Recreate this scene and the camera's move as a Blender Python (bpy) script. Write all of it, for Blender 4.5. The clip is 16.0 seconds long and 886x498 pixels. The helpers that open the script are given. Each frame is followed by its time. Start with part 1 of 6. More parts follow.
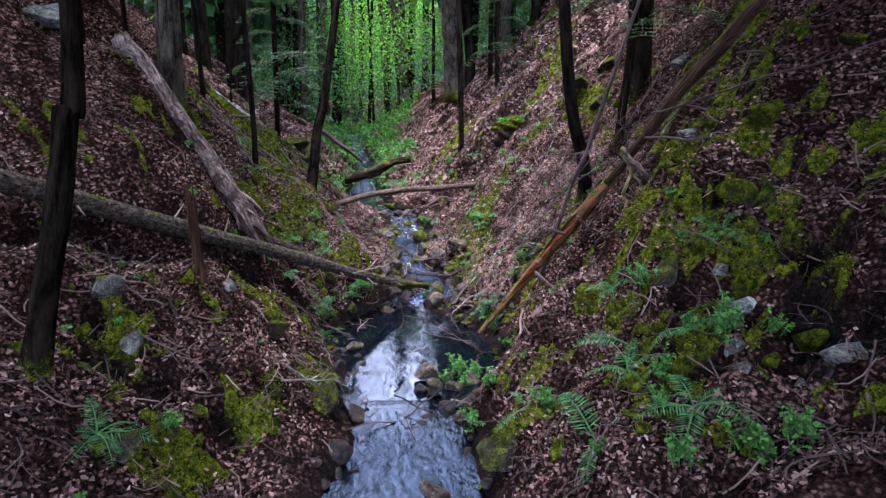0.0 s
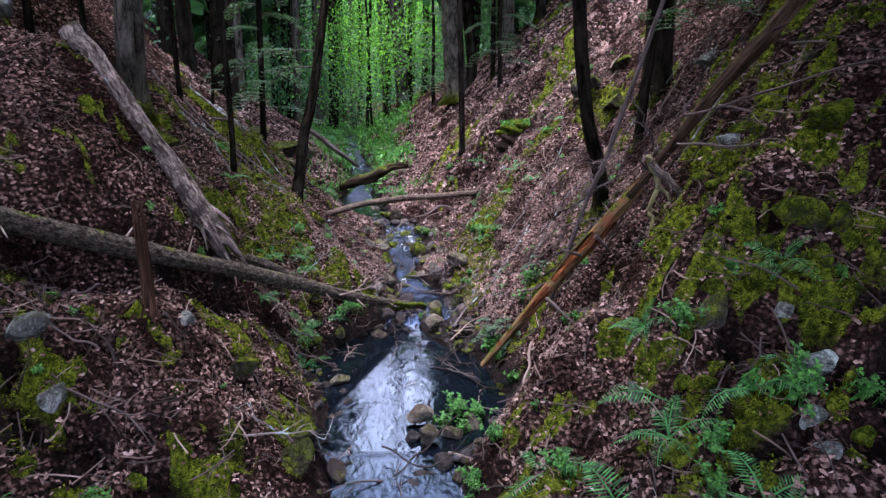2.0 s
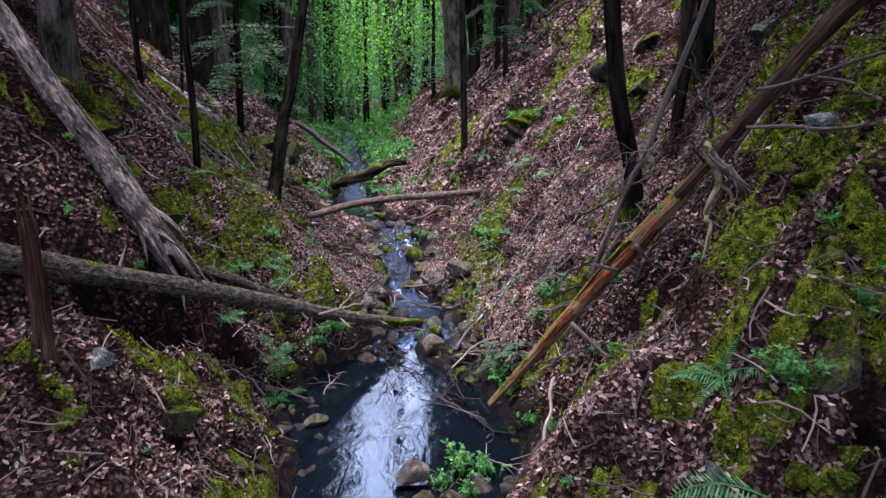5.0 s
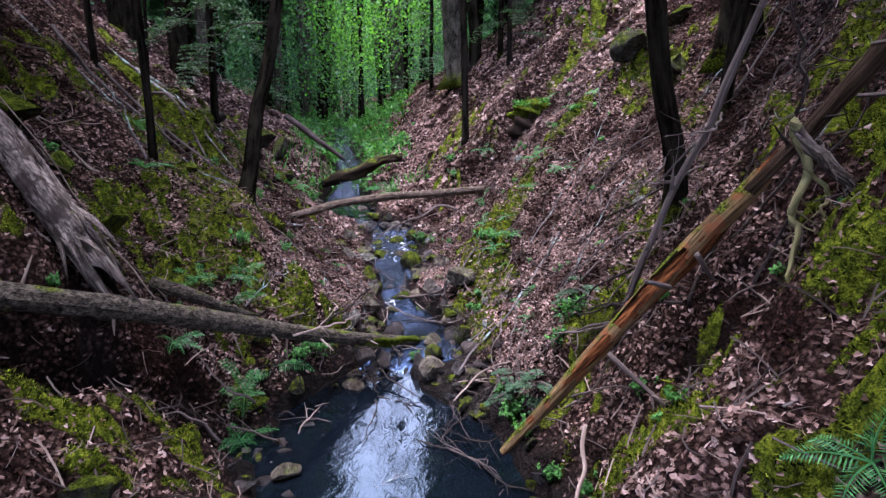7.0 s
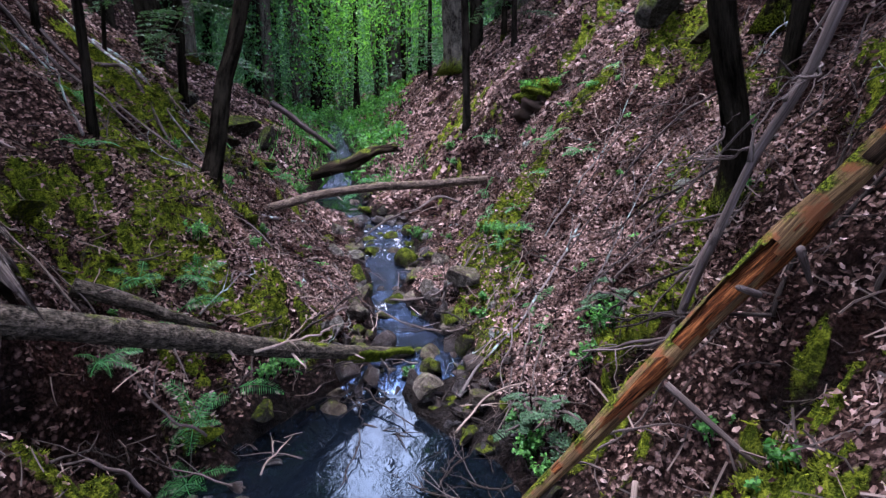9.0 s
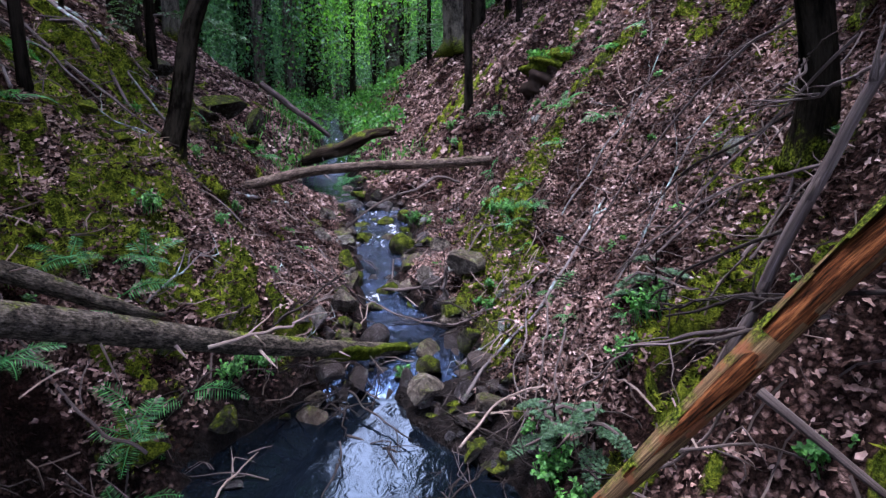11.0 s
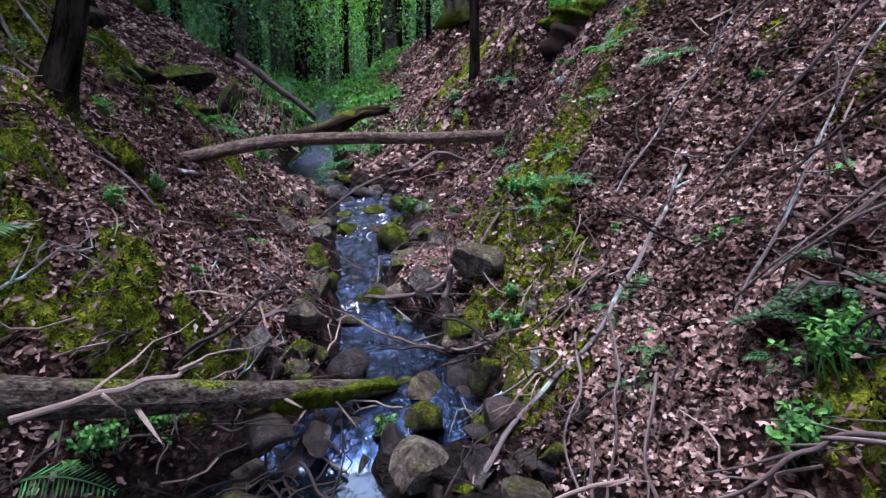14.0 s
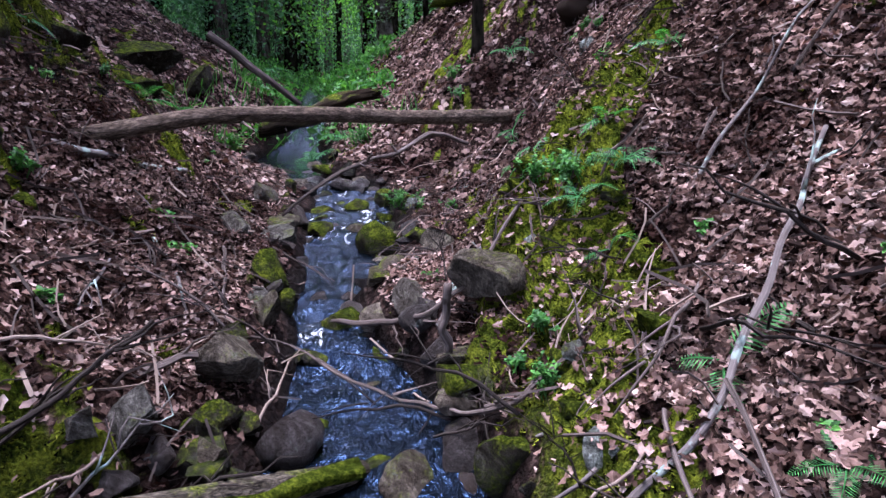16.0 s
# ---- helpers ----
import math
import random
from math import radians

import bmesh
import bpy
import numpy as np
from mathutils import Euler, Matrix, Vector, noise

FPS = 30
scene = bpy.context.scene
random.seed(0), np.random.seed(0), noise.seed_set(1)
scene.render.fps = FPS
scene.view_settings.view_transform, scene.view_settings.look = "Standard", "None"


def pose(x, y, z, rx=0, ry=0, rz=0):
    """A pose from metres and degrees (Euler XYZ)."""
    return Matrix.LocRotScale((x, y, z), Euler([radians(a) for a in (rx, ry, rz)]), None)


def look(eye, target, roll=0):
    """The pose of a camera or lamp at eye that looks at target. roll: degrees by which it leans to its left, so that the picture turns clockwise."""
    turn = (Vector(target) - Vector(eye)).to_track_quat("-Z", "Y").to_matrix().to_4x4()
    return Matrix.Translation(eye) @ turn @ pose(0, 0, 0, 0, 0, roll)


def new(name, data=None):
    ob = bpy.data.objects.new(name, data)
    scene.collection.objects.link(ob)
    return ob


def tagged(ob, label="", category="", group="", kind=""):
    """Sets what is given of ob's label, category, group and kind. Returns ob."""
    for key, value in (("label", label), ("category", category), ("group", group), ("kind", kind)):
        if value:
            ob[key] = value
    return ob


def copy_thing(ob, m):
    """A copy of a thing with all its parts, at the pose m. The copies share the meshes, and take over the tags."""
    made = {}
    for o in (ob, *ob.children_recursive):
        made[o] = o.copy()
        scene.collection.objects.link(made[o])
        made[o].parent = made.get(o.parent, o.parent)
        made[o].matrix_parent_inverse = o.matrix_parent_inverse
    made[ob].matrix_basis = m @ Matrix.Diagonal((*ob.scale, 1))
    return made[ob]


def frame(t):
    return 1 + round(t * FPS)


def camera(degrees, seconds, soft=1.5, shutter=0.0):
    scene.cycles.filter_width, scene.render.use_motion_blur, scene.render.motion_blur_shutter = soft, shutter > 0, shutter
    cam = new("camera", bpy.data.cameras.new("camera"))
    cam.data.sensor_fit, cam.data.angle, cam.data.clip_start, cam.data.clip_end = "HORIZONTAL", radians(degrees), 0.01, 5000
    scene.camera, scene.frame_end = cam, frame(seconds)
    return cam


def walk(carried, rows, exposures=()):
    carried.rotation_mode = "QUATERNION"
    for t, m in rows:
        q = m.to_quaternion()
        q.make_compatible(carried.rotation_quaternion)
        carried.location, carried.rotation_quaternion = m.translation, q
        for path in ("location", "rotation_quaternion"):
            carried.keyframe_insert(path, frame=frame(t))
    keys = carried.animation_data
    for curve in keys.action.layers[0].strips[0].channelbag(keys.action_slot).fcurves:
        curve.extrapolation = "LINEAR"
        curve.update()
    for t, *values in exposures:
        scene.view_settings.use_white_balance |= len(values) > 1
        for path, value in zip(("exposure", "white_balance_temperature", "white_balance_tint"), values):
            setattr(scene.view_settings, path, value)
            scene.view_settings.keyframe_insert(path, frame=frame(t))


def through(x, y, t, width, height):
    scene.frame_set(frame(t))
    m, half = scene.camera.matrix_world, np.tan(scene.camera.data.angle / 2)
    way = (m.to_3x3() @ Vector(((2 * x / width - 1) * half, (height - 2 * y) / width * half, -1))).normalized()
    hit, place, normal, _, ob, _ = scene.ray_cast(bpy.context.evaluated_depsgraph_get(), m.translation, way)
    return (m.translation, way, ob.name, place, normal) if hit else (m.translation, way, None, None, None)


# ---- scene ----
S = 1.5  # metres to a unit of the plan below
EXPO = 3.08
cam = camera(78.0, 16.0, 1.4)
TILT = -14.0
# seconds, place, small turns up, to the left and to the right side
PATH = [
    (0.0, -0.000, 0.000, 3.500, 0.00, -0.00, -0.00),
    (0.5, -0.001, 0.274, 3.498, 0.12, -0.05, -0.06),
    (1.0, 0.008, 0.538, 3.497, 0.21, -0.01, -0.06),
    (1.5, 0.029, 0.787, 3.492, 0.29, 0.06, -0.06),
    (2.0, 0.049, 1.016, 3.486, 0.34, 0.14, -0.06),
    (2.5, 0.061, 1.235, 3.461, 0.32, 0.20, -0.06),
    (3.0, 0.070, 1.450, 3.424, 0.29, 0.26, -0.05),
    (3.5, 0.077, 1.660, 3.389, 0.27, 0.30, -0.03),
    (4.0, 0.078, 1.871, 3.360, 0.25, 0.30, -0.02),
    (6.5, 0.052, 3.240, 3.157, 0.22, 0.17, 0.03),
    (7.0, 0.049, 3.531, 3.093, 0.22, 0.11, 0.07),
    (7.5, 0.050, 3.818, 3.031, 0.18, 0.07, 0.10),
    (8.0, 0.052, 4.104, 2.971, 0.12, 0.06, 0.10),
    (10.5, 0.048, 5.224, 2.488, 0.03, 0.01, 0.05),
    (11.0, 0.043, 5.426, 2.401, -0.10, -0.00, 0.05),
    (11.5, 0.036, 5.630, 2.314, -0.21, -0.02, 0.02),
    (12.0, 0.030, 5.853, 2.226, -0.25, -0.02, -0.00),
    (12.5, 0.026, 6.105, 2.147, -0.27, -0.02, -0.01),
    (13.0, 0.026, 6.389, 2.080, -0.31, 0.01, 0.01),
    (13.5, 0.023, 6.698, 2.019, -0.35, 0.02, 0.02),
    (14.0, 0.024, 7.036, 1.961, -0.39, 0.02, 0.02),
    (14.5, 0.031, 7.379, 1.878, -0.45, 0.01, 0.04),
    (15.0, 0.039, 7.723, 1.779, -0.52, 0.00, 0.03),
    (15.5, 0.039, 8.051, 1.686, -0.57, -0.04, 0.02),
    (16.0, 0.051, 8.309, 1.689, -0.45, -0.02, 0.00),
]
walk(cam, [(t, pose(S * x, S * y, S * z, 90 + TILT + up, lean, turn)) for t, x, y, z, up, turn, lean in PATH], exposures=[(0.0, EXPO + 0.12, 5750, 28), (4.0, EXPO + 0.08, 5700, 28), (8.0, EXPO, 5600, 28), (11.0, EXPO - 0.16, 5480, 28), (14.0, EXPO - 0.29, 5480, 28), (16.0, EXPO - 0.16, 5480, 28)])

# ---- light ----
world = bpy.data.worlds.new("sky")
scene.world = world
world.use_nodes = True
wn = world.node_tree
sky = wn.nodes.new("ShaderNodeTexSky")
sky.sky_type = "NISHITA"
sky.sun_disc = False
sky.sun_elevation, sky.sun_rotation = radians(79), radians(-48)
sky.dust_density = 2.5
haze = wn.nodes.new("ShaderNodeMix")
haze.data_type = "RGBA"
haze.inputs[0].default_value = 0.45
haze.inputs[7].default_value = (16.0, 17.0, 19.5, 1)
wn.links.new(sky.outputs[0], haze.inputs[6])
wn.links.new(haze.outputs[2], wn.nodes["Background"].inputs[0])
wn.nodes["Background"].inputs[1].default_value = 0.15
sun = new("sun", bpy.data.lights.new("sun", "SUN"))
sun.data.energy, sun.data.angle, sun.data.color = 2.3, radians(25), (1.0, 0.95, 0.88)
sun.matrix_world = look((-2.4, 18, 24), (1, 15, 0))

# ---- materials ----
class Shade:
    """A small builder for node materials."""

    def __init__(self, name):
        self.mat = bpy.data.materials.new(name)
        self.mat.use_nodes = True
        self.tree = self.mat.node_tree
        self.out = self.tree.nodes["Material Output"]
        self.bsdf = self.tree.nodes["Principled BSDF"]

    def node(self, kind, values=None, operation="", attribute="", color=False, blend="MIX"):
        n = self.tree.nodes.new(kind)
        if operation:
            n.operation = operation
        if attribute:
            n.attribute_name = attribute
        if color:
            n.data_type, n.blend_type = "RGBA", blend
        for k, v in (values or {}).items():
            self.feed(n.inputs[k], v)
        return n

    def feed(self, socket, v):
        if isinstance(v, bpy.types.NodeSocket):
            self.tree.links.new(v, socket)
        elif isinstance(v, tuple) and len(v) == 3 and socket.type == "RGBA":
            socket.default_value = (*v, 1)
        else:
            socket.default_value = v

    def coords(self, kind="Object", scale=(1, 1, 1)):
        tc = self.node("ShaderNodeTexCoord")
        return self.node("ShaderNodeMapping", {0: tc.outputs[kind], 3: scale}).outputs[0]

    def noise(self, co, scale, detail=4.0, rough_=0.6, warp=0.0):
        return self.node("ShaderNodeTexNoise", {"Vector": co, "Scale": scale, "Detail": detail, "Roughness": rough_, "Distortion": warp}).outputs[0]

    def ramp(self, fac, stops):
        n = self.node("ShaderNodeValToRGB", {0: fac})
        e = n.color_ramp.elements
        while len(e) < len(stops):
            e.new(0.5)
        for el, (p, c) in zip(e, stops):
            el.position = p
            el.color = (*c, 1) if isinstance(c, tuple) else (c, c, c, 1)
        return n.outputs[0]

    def mix(self, fac, a, b, mode="MIX"):
        n = self.node("ShaderNodeMix", {0: fac, 6: a, 7: b}, color=True, blend=mode)
        return n.outputs[2]

    def math(self, op, a, b=0.0):
        return self.node("ShaderNodeMath", {0: a, 1: b}, operation=op).outputs[0]

    def bump(self, height, strength=0.5, dist=0.02, below=None):
        v = {"Strength": strength, "Distance": dist, "Height": height}
        if below is not None:
            v["Normal"] = below
        return self.node("ShaderNodeBump", v).outputs[0]

    def done(self, color, roughness=0.8, normal=None, spec=0.3, **more):
        self.feed(self.bsdf.inputs["Base Color"], color)
        self.feed(self.bsdf.inputs["Roughness"], roughness)
        self.feed(self.bsdf.inputs["Specular IOR Level"], spec)
        if normal is not None:
            self.feed(self.bsdf.inputs["Normal"], normal)
        for k, v in more.items():
            self.feed(self.bsdf.inputs[k], v)
        return self.mat

    def leafy(self, color, through, share=0.35, roughness=0.6, normal=None, spec=0.15):
        """A thin leaf: light also passes through it."""
        self.done(color, roughness, normal, spec)
        t = self.node("ShaderNodeBsdfTranslucent", {0: through})
        m = self.node("ShaderNodeMixShader", {0: share, 1: self.bsdf.outputs[0], 2: t.outputs[0]})
        self.tree.links.new(m.outputs[0], self.out.inputs[0])
        return self.mat


# moss greens; the near-black end paints the shade between clumps
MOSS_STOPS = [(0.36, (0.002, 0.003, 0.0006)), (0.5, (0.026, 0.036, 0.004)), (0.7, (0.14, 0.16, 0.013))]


def mat_ground():
    s = Shade("forest_floor")
    co = s.coords()
    bent = s.node("ShaderNodeVectorMath", {0: co, 1: s.node("ShaderNodeVectorMath", {0: s.node("ShaderNodeTexNoise", {"Vector": co, "Scale": 26.0, "Detail": 3.0}).outputs["Color"], 1: (0.06, 0.06, 0.06)}, operation="MULTIPLY").outputs[0]}, operation="ADD").outputs[0]
    cell = s.node("ShaderNodeTexVoronoi", {"Vector": bent, "Scale": 17.0, "Randomness": 1.0})
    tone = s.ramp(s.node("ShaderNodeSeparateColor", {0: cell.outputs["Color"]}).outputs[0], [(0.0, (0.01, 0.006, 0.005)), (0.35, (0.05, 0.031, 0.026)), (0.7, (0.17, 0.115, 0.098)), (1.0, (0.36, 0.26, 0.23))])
    # cell rims darkened: shade between the matted leaves put into the colour
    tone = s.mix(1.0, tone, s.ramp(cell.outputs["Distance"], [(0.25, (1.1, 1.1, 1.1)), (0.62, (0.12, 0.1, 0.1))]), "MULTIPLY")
    tone = s.mix(1.0, tone, s.ramp(s.noise(co, 1.1, 5.0, 0.6, 0.4), [(0.38, (0.14, 0.1, 0.095)), (0.54, (1.0, 1.0, 1.0)), (0.72, (1.3, 1.24, 1.22))]), "MULTIPLY")
    grain = s.noise(co, 38.0, 5.0)
    patch = s.noise(co, 1.3, 4.0)
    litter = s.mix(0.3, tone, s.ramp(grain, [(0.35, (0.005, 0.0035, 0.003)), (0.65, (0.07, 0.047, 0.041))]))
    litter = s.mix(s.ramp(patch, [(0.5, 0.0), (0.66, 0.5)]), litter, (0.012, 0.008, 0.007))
    fuzz = s.noise(co, 55.0, 4.0)
    clump = s.noise(co, 9.0, 5.0)
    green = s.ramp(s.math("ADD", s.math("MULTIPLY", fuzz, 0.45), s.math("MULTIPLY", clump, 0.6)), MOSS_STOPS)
    m = s.node("ShaderNodeAttribute", attribute="moss").outputs["Fac"]
    wet = s.node("ShaderNodeAttribute", attribute="wet").outputs["Fac"]
    mm = s.ramp(s.math("ADD", m, s.math("MULTIPLY", s.math("SUBTRACT", s.noise(co, 22.0, 3.0), 0.5), 0.7)), [(0.38, 0.0), (0.58, 1.0)])
    # mud; its near-black also paints shade in pits and under the log
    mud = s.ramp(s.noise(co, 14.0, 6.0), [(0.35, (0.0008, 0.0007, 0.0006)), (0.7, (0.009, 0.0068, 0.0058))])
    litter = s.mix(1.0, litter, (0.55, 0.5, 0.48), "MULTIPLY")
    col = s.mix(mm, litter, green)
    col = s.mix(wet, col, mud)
    h = s.math("ADD", s.math("MULTIPLY", cell.outputs["Distance"], 0.5), s.math("MULTIPLY", grain, 0.5))
    h = s.mix(mm, h, s.math("ADD", s.math("MULTIPLY", fuzz, 0.6), clump))
    rough_ = s.math("SUBTRACT", 0.9, s.math("MULTIPLY", wet, 0.4))
    return s.done(col, rough_, s.bump(h, 1.0, 0.06), s.math("MULTIPLY", wet, 0.03))


def mat_dead_leaf():
    s = Shade("fallen_leaf")
    r = s.node("ShaderNodeNewGeometry").outputs["Random Per Island"]
    base = s.ramp(r, [(0.0, (0.015, 0.0095, 0.008)), (0.3, (0.075, 0.048, 0.039)), (0.62, (0.185, 0.126, 0.106)), (0.9, (0.28, 0.207, 0.181)), (1.0, (0.35, 0.28, 0.25))])
    vein = s.noise(s.coords(), 34.0, 5.0, 0.7)
    col = s.mix(0.8, base, s.ramp(vein, [(0.3, (0.45, 0.4, 0.38)), (0.7, (1.15, 1.1, 1.08))]), "MULTIPLY")
    damp = s.ramp(s.noise(s.coords(), 1.1, 5.0, 0.6, 0.4), [(0.38, (0.14, 0.1, 0.095)), (0.54, (1.0, 1.0, 1.0)), (0.72, (1.3, 1.24, 1.22))])
    col = s.mix(1.0, col, damp, "MULTIPLY")
    return s.leafy(col, s.mix(1.0, col, (0.8, 0.55, 0.4), "MULTIPLY"), 0.12, 0.6, s.bump(vein, 0.3, 0.004), 0.02)


def mat_moss(name="moss", dark=1.0):
    s = Shade(name)
    r = s.node("ShaderNodeNewGeometry").outputs["Random Per Island"]
    n = s.noise(s.coords(), 12.0, 4.0)
    col = s.ramp(s.math("ADD", s.math("MULTIPLY", r, 0.45), s.math("MULTIPLY", n, 0.55)), MOSS_STOPS)
    return s.leafy(col, col, 0.2, 0.9, None, 0.02)


def mat_moss_bed():
    s = Shade("moss_bed")
    co = s.coords()
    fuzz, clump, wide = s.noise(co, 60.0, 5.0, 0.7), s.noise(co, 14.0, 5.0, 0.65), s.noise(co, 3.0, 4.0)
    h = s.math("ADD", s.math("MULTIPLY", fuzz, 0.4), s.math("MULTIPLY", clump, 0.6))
    # colour follows the bump, so hollows carry painted shade
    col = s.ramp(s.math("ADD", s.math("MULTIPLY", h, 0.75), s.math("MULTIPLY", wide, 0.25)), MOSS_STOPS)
    return s.done(col, 0.95, s.bump(h, 1.0, 0.08), 0.0)


def mat_bark(name, dark, light, moss_to=0.0, along=2.2, around=9.0, bump=0.9):
    """Bark with long ridges; the tube's own map runs round and along it."""
    s = Shade(name)
    uv = s.coords("UV", (around, along, 1))
    ridge = s.noise(uv, 1.0, 5.0, 0.62, 0.5)
    fine = s.noise(s.coords("UV", (around * 5, along * 6, 1)), 1.0, 4.0)
    co = s.coords()
    blot = s.noise(co, 2.5, 4.0)
    h = s.math("ADD", s.math("MULTIPLY", ridge, 0.7), s.math("MULTIPLY", fine, 0.3))
    col = s.ramp(h, [(0.4, dark), (0.62, light)])
    col = s.mix(s.ramp(blot, [(0.52, 0.0), (0.7, 0.35)]), col, tuple(min(1, c * 1.3 + 0.002) for c in light))
    if moss_to:
        z = s.node("ShaderNodeSeparateXYZ", {0: co}).outputs[2]
        low = s.math("SUBTRACT", 1.0, s.math("DIVIDE", z, moss_to))
        f = s.ramp(s.math("ADD", s.math("MULTIPLY", low, 0.5), s.math("MULTIPLY", s.noise(co, 7.0, 5.0), 0.8)), [(0.62, 0.0), (0.82, 0.9)])
        col = s.mix(f, col, s.ramp(s.noise(co, 40.0, 3.0), MOSS_STOPS))
    return s.done(col, 0.95, s.bump(h, bump, 0.05), 0.0)


def mat_log(name, stops, moss_amount=0.0, around=10.0, along=1.2, bump=0.7, spots=None):
    """Weathered wood whose fibres run along the tube; moss lies on its upper side."""
    s = Shade(name)
    fib = s.noise(s.coords("UV", (around, along, 1)), 1.0, 7.0, 0.7, 0.4)
    fine = s.noise(s.coords("UV", (around * 4, along * 3, 1)), 1.0, 3.0)
    co = s.coords()
    h = s.math("ADD", s.math("MULTIPLY", fib, 0.65), s.math("MULTIPLY", fine, 0.35))
    col = s.ramp(h, stops)
    if spots:
        col = s.mix(s.ramp(s.noise(co, 5.0, 5.0), [(0.52, 0.0), (0.6, 0.85)]), col, spots)
    if moss_amount:
        n = s.node("ShaderNodeSeparateXYZ", {0: s.node("ShaderNodeNewGeometry").outputs["Normal"]}).outputs[2]
        f = s.math("ADD", s.math("MULTIPLY", n, 0.35), s.noise(co, 3.2, 6.0))
        f = s.ramp(f, [(0.98 - 0.45 * moss_amount, 0.0), (1.1 - 0.45 * moss_amount, 1.0)])
        col = s.mix(f, col, s.ramp(s.noise(co, 45.0, 4.0), MOSS_STOPS))
    return s.done(col, 0.92, s.bump(h, bump, 0.03), 0.02)


def mat_rock(name, moss_amount, tint=(1, 1, 1), wet=0.0):
    s = Shade(name)
    co = s.coords()
    a, b = s.noise(co, 5.0, 9.0, 0.78, 0.8), s.noise(co, 34.0, 6.0, 0.75)
    r = s.node("ShaderNodeObjectInfo").outputs["Random"]
    col = s.ramp(s.math("ADD", s.math("MULTIPLY", a, 0.7), s.math("MULTIPLY", b, 0.3)),
                 [(0.4, tuple(0.009 * c for c in tint)), (0.5, tuple(0.075 * c for c in tint)), (0.6, tuple(0.24 * c for c in tint))])
    col = s.mix(s.math("MULTIPLY", r, 0.4), col, (0.04, 0.026, 0.018))
    lich = s.ramp(s.noise(co, 6.0, 6.0, 0.7), [(0.6, 0.0), (0.66, 0.3)])
    col = s.mix(lich, col, (0.22, 0.25, 0.22))
    if moss_amount:
        n = s.node("ShaderNodeSeparateXYZ", {0: s.node("ShaderNodeNewGeometry").outputs["Normal"]}).outputs[2]
        f = s.math("ADD", s.math("MULTIPLY", n, 0.24), s.math("ADD", s.noise(co, 2.6, 7.0, 0.7), s.math("MULTIPLY", r, 0.15)))
        f = s.ramp(s.math("ADD", f, s.math("MULTIPLY", s.math("SUBTRACT", b, 0.5), 0.8)), [(0.96 - 0.6 * moss_amount, 0.0), (1.18 - 0.6 * moss_amount, 1.0)])
        col = s.mix(f, col, s.ramp(s.math("ADD", s.math("MULTIPLY", s.noise(co, 50.0, 4.0), 0.5), s.math("MULTIPLY", s.noise(co, 9.0, 3.0), 0.5)), MOSS_STOPS))
    h = s.math("ADD", s.math("MULTIPLY", a, 0.6), s.math("MULTIPLY", b, 0.4))
    return s.done(col, 0.85 - 0.5 * wet, s.bump(h, 1.0, 0.13), 0.01 + 0.06 * wet)


def mat_water():
    s = Shade("stream_water")
    co = s.coords("Object", (1.0, 0.6, 1))
    calm, fast = s.noise(co, 4.2, 4.0, 0.6, 0.8), s.noise(co, 9.0, 4.0, 0.6, 0.6)
    run = s.node("ShaderNodeAttribute", attribute="run").outputs["Fac"]
    h = s.math("ADD", s.math("MULTIPLY", calm, 0.13), s.math("MULTIPLY", s.math("MULTIPLY", fast, run), 2.4))
    foam = s.ramp(s.math("MULTIPLY", s.noise(co, 6.0, 6.0, 0.75, 0.9), run), [(0.57, 0.0), (0.66, 1.0)])
    col = s.mix(foam, (0.0015, 0.0025, 0.004), (0.6, 0.64, 0.68))
    rough_ = s.math("ADD", s.math("ADD", 0.02, s.math("MULTIPLY", run, 0.06)), s.math("MULTIPLY", foam, 0.4))
    tint = s.mix(s.ramp(run, [(0.0, 0.0), (0.35, 1.0)]), (0.66, 0.92, 1.0), (0.17, 0.36, 0.8))
    return s.done(col, rough_, s.bump(h, 0.6, 0.07), 0.5, IOR=1.4, **{"Specular Tint": tint})


def mat_green(name, stops, share=0.35, scale=25.0):
    s = Shade(name)
    r = s.node("ShaderNodeNewGeometry").outputs["Random Per Island"]
    n = s.noise(s.coords(), scale, 3.0)
    col = s.ramp(s.math("ADD", s.math("MULTIPLY", r, 0.7), s.math("MULTIPLY", n, 0.3)), stops)
    return s.leafy(col, s.mix(1.0, col, (1.3, 1.5, 0.5), "MULTIPLY"), share, 0.5)


GROUND = mat_ground()
DEAD_LEAF = mat_dead_leaf()
MOSS = mat_moss()
MOSS_BED = mat_moss_bed()
BARK = mat_bark("tree_bark", (0.0008, 0.0007, 0.0006), (0.015, 0.0125, 0.009), 0.7)
BARK_GREY = mat_bark("grey_tree_bark", (0.006, 0.005, 0.004), (0.06, 0.054, 0.042), 1.1, 2.6, 14.0)
BARK_THIN = mat_bark("sapling_bark", (0.0015, 0.0013, 0.001), (0.016, 0.013, 0.01), 0.0, 1.5, 5.0, 0.4)
LOG_BARK = mat_log("log_bark", [(0.4, (0.004, 0.0035, 0.003)), (0.5, (0.03, 0.025, 0.019)), (0.62, (0.095, 0.08, 0.062))], 0.34, 12.0, 13.0, 1.0)
LOG_TAN = mat_log("bare_tan_log", [(0.38, (0.014, 0.01, 0.008)), (0.5, (0.05, 0.037, 0.028)), (0.62, (0.14, 0.106, 0.08))], 0.22, 12.0, 9.0, 1.0)
DEAD_GREY = mat_log("grey_deadwood", [(0.4, (0.006, 0.0045, 0.004)), (0.5, (0.075, 0.06, 0.05)), (0.62, (0.23, 0.19, 0.16))], 0.3, 14.0, 4.5, 1.0, (0.028, 0.021, 0.017))
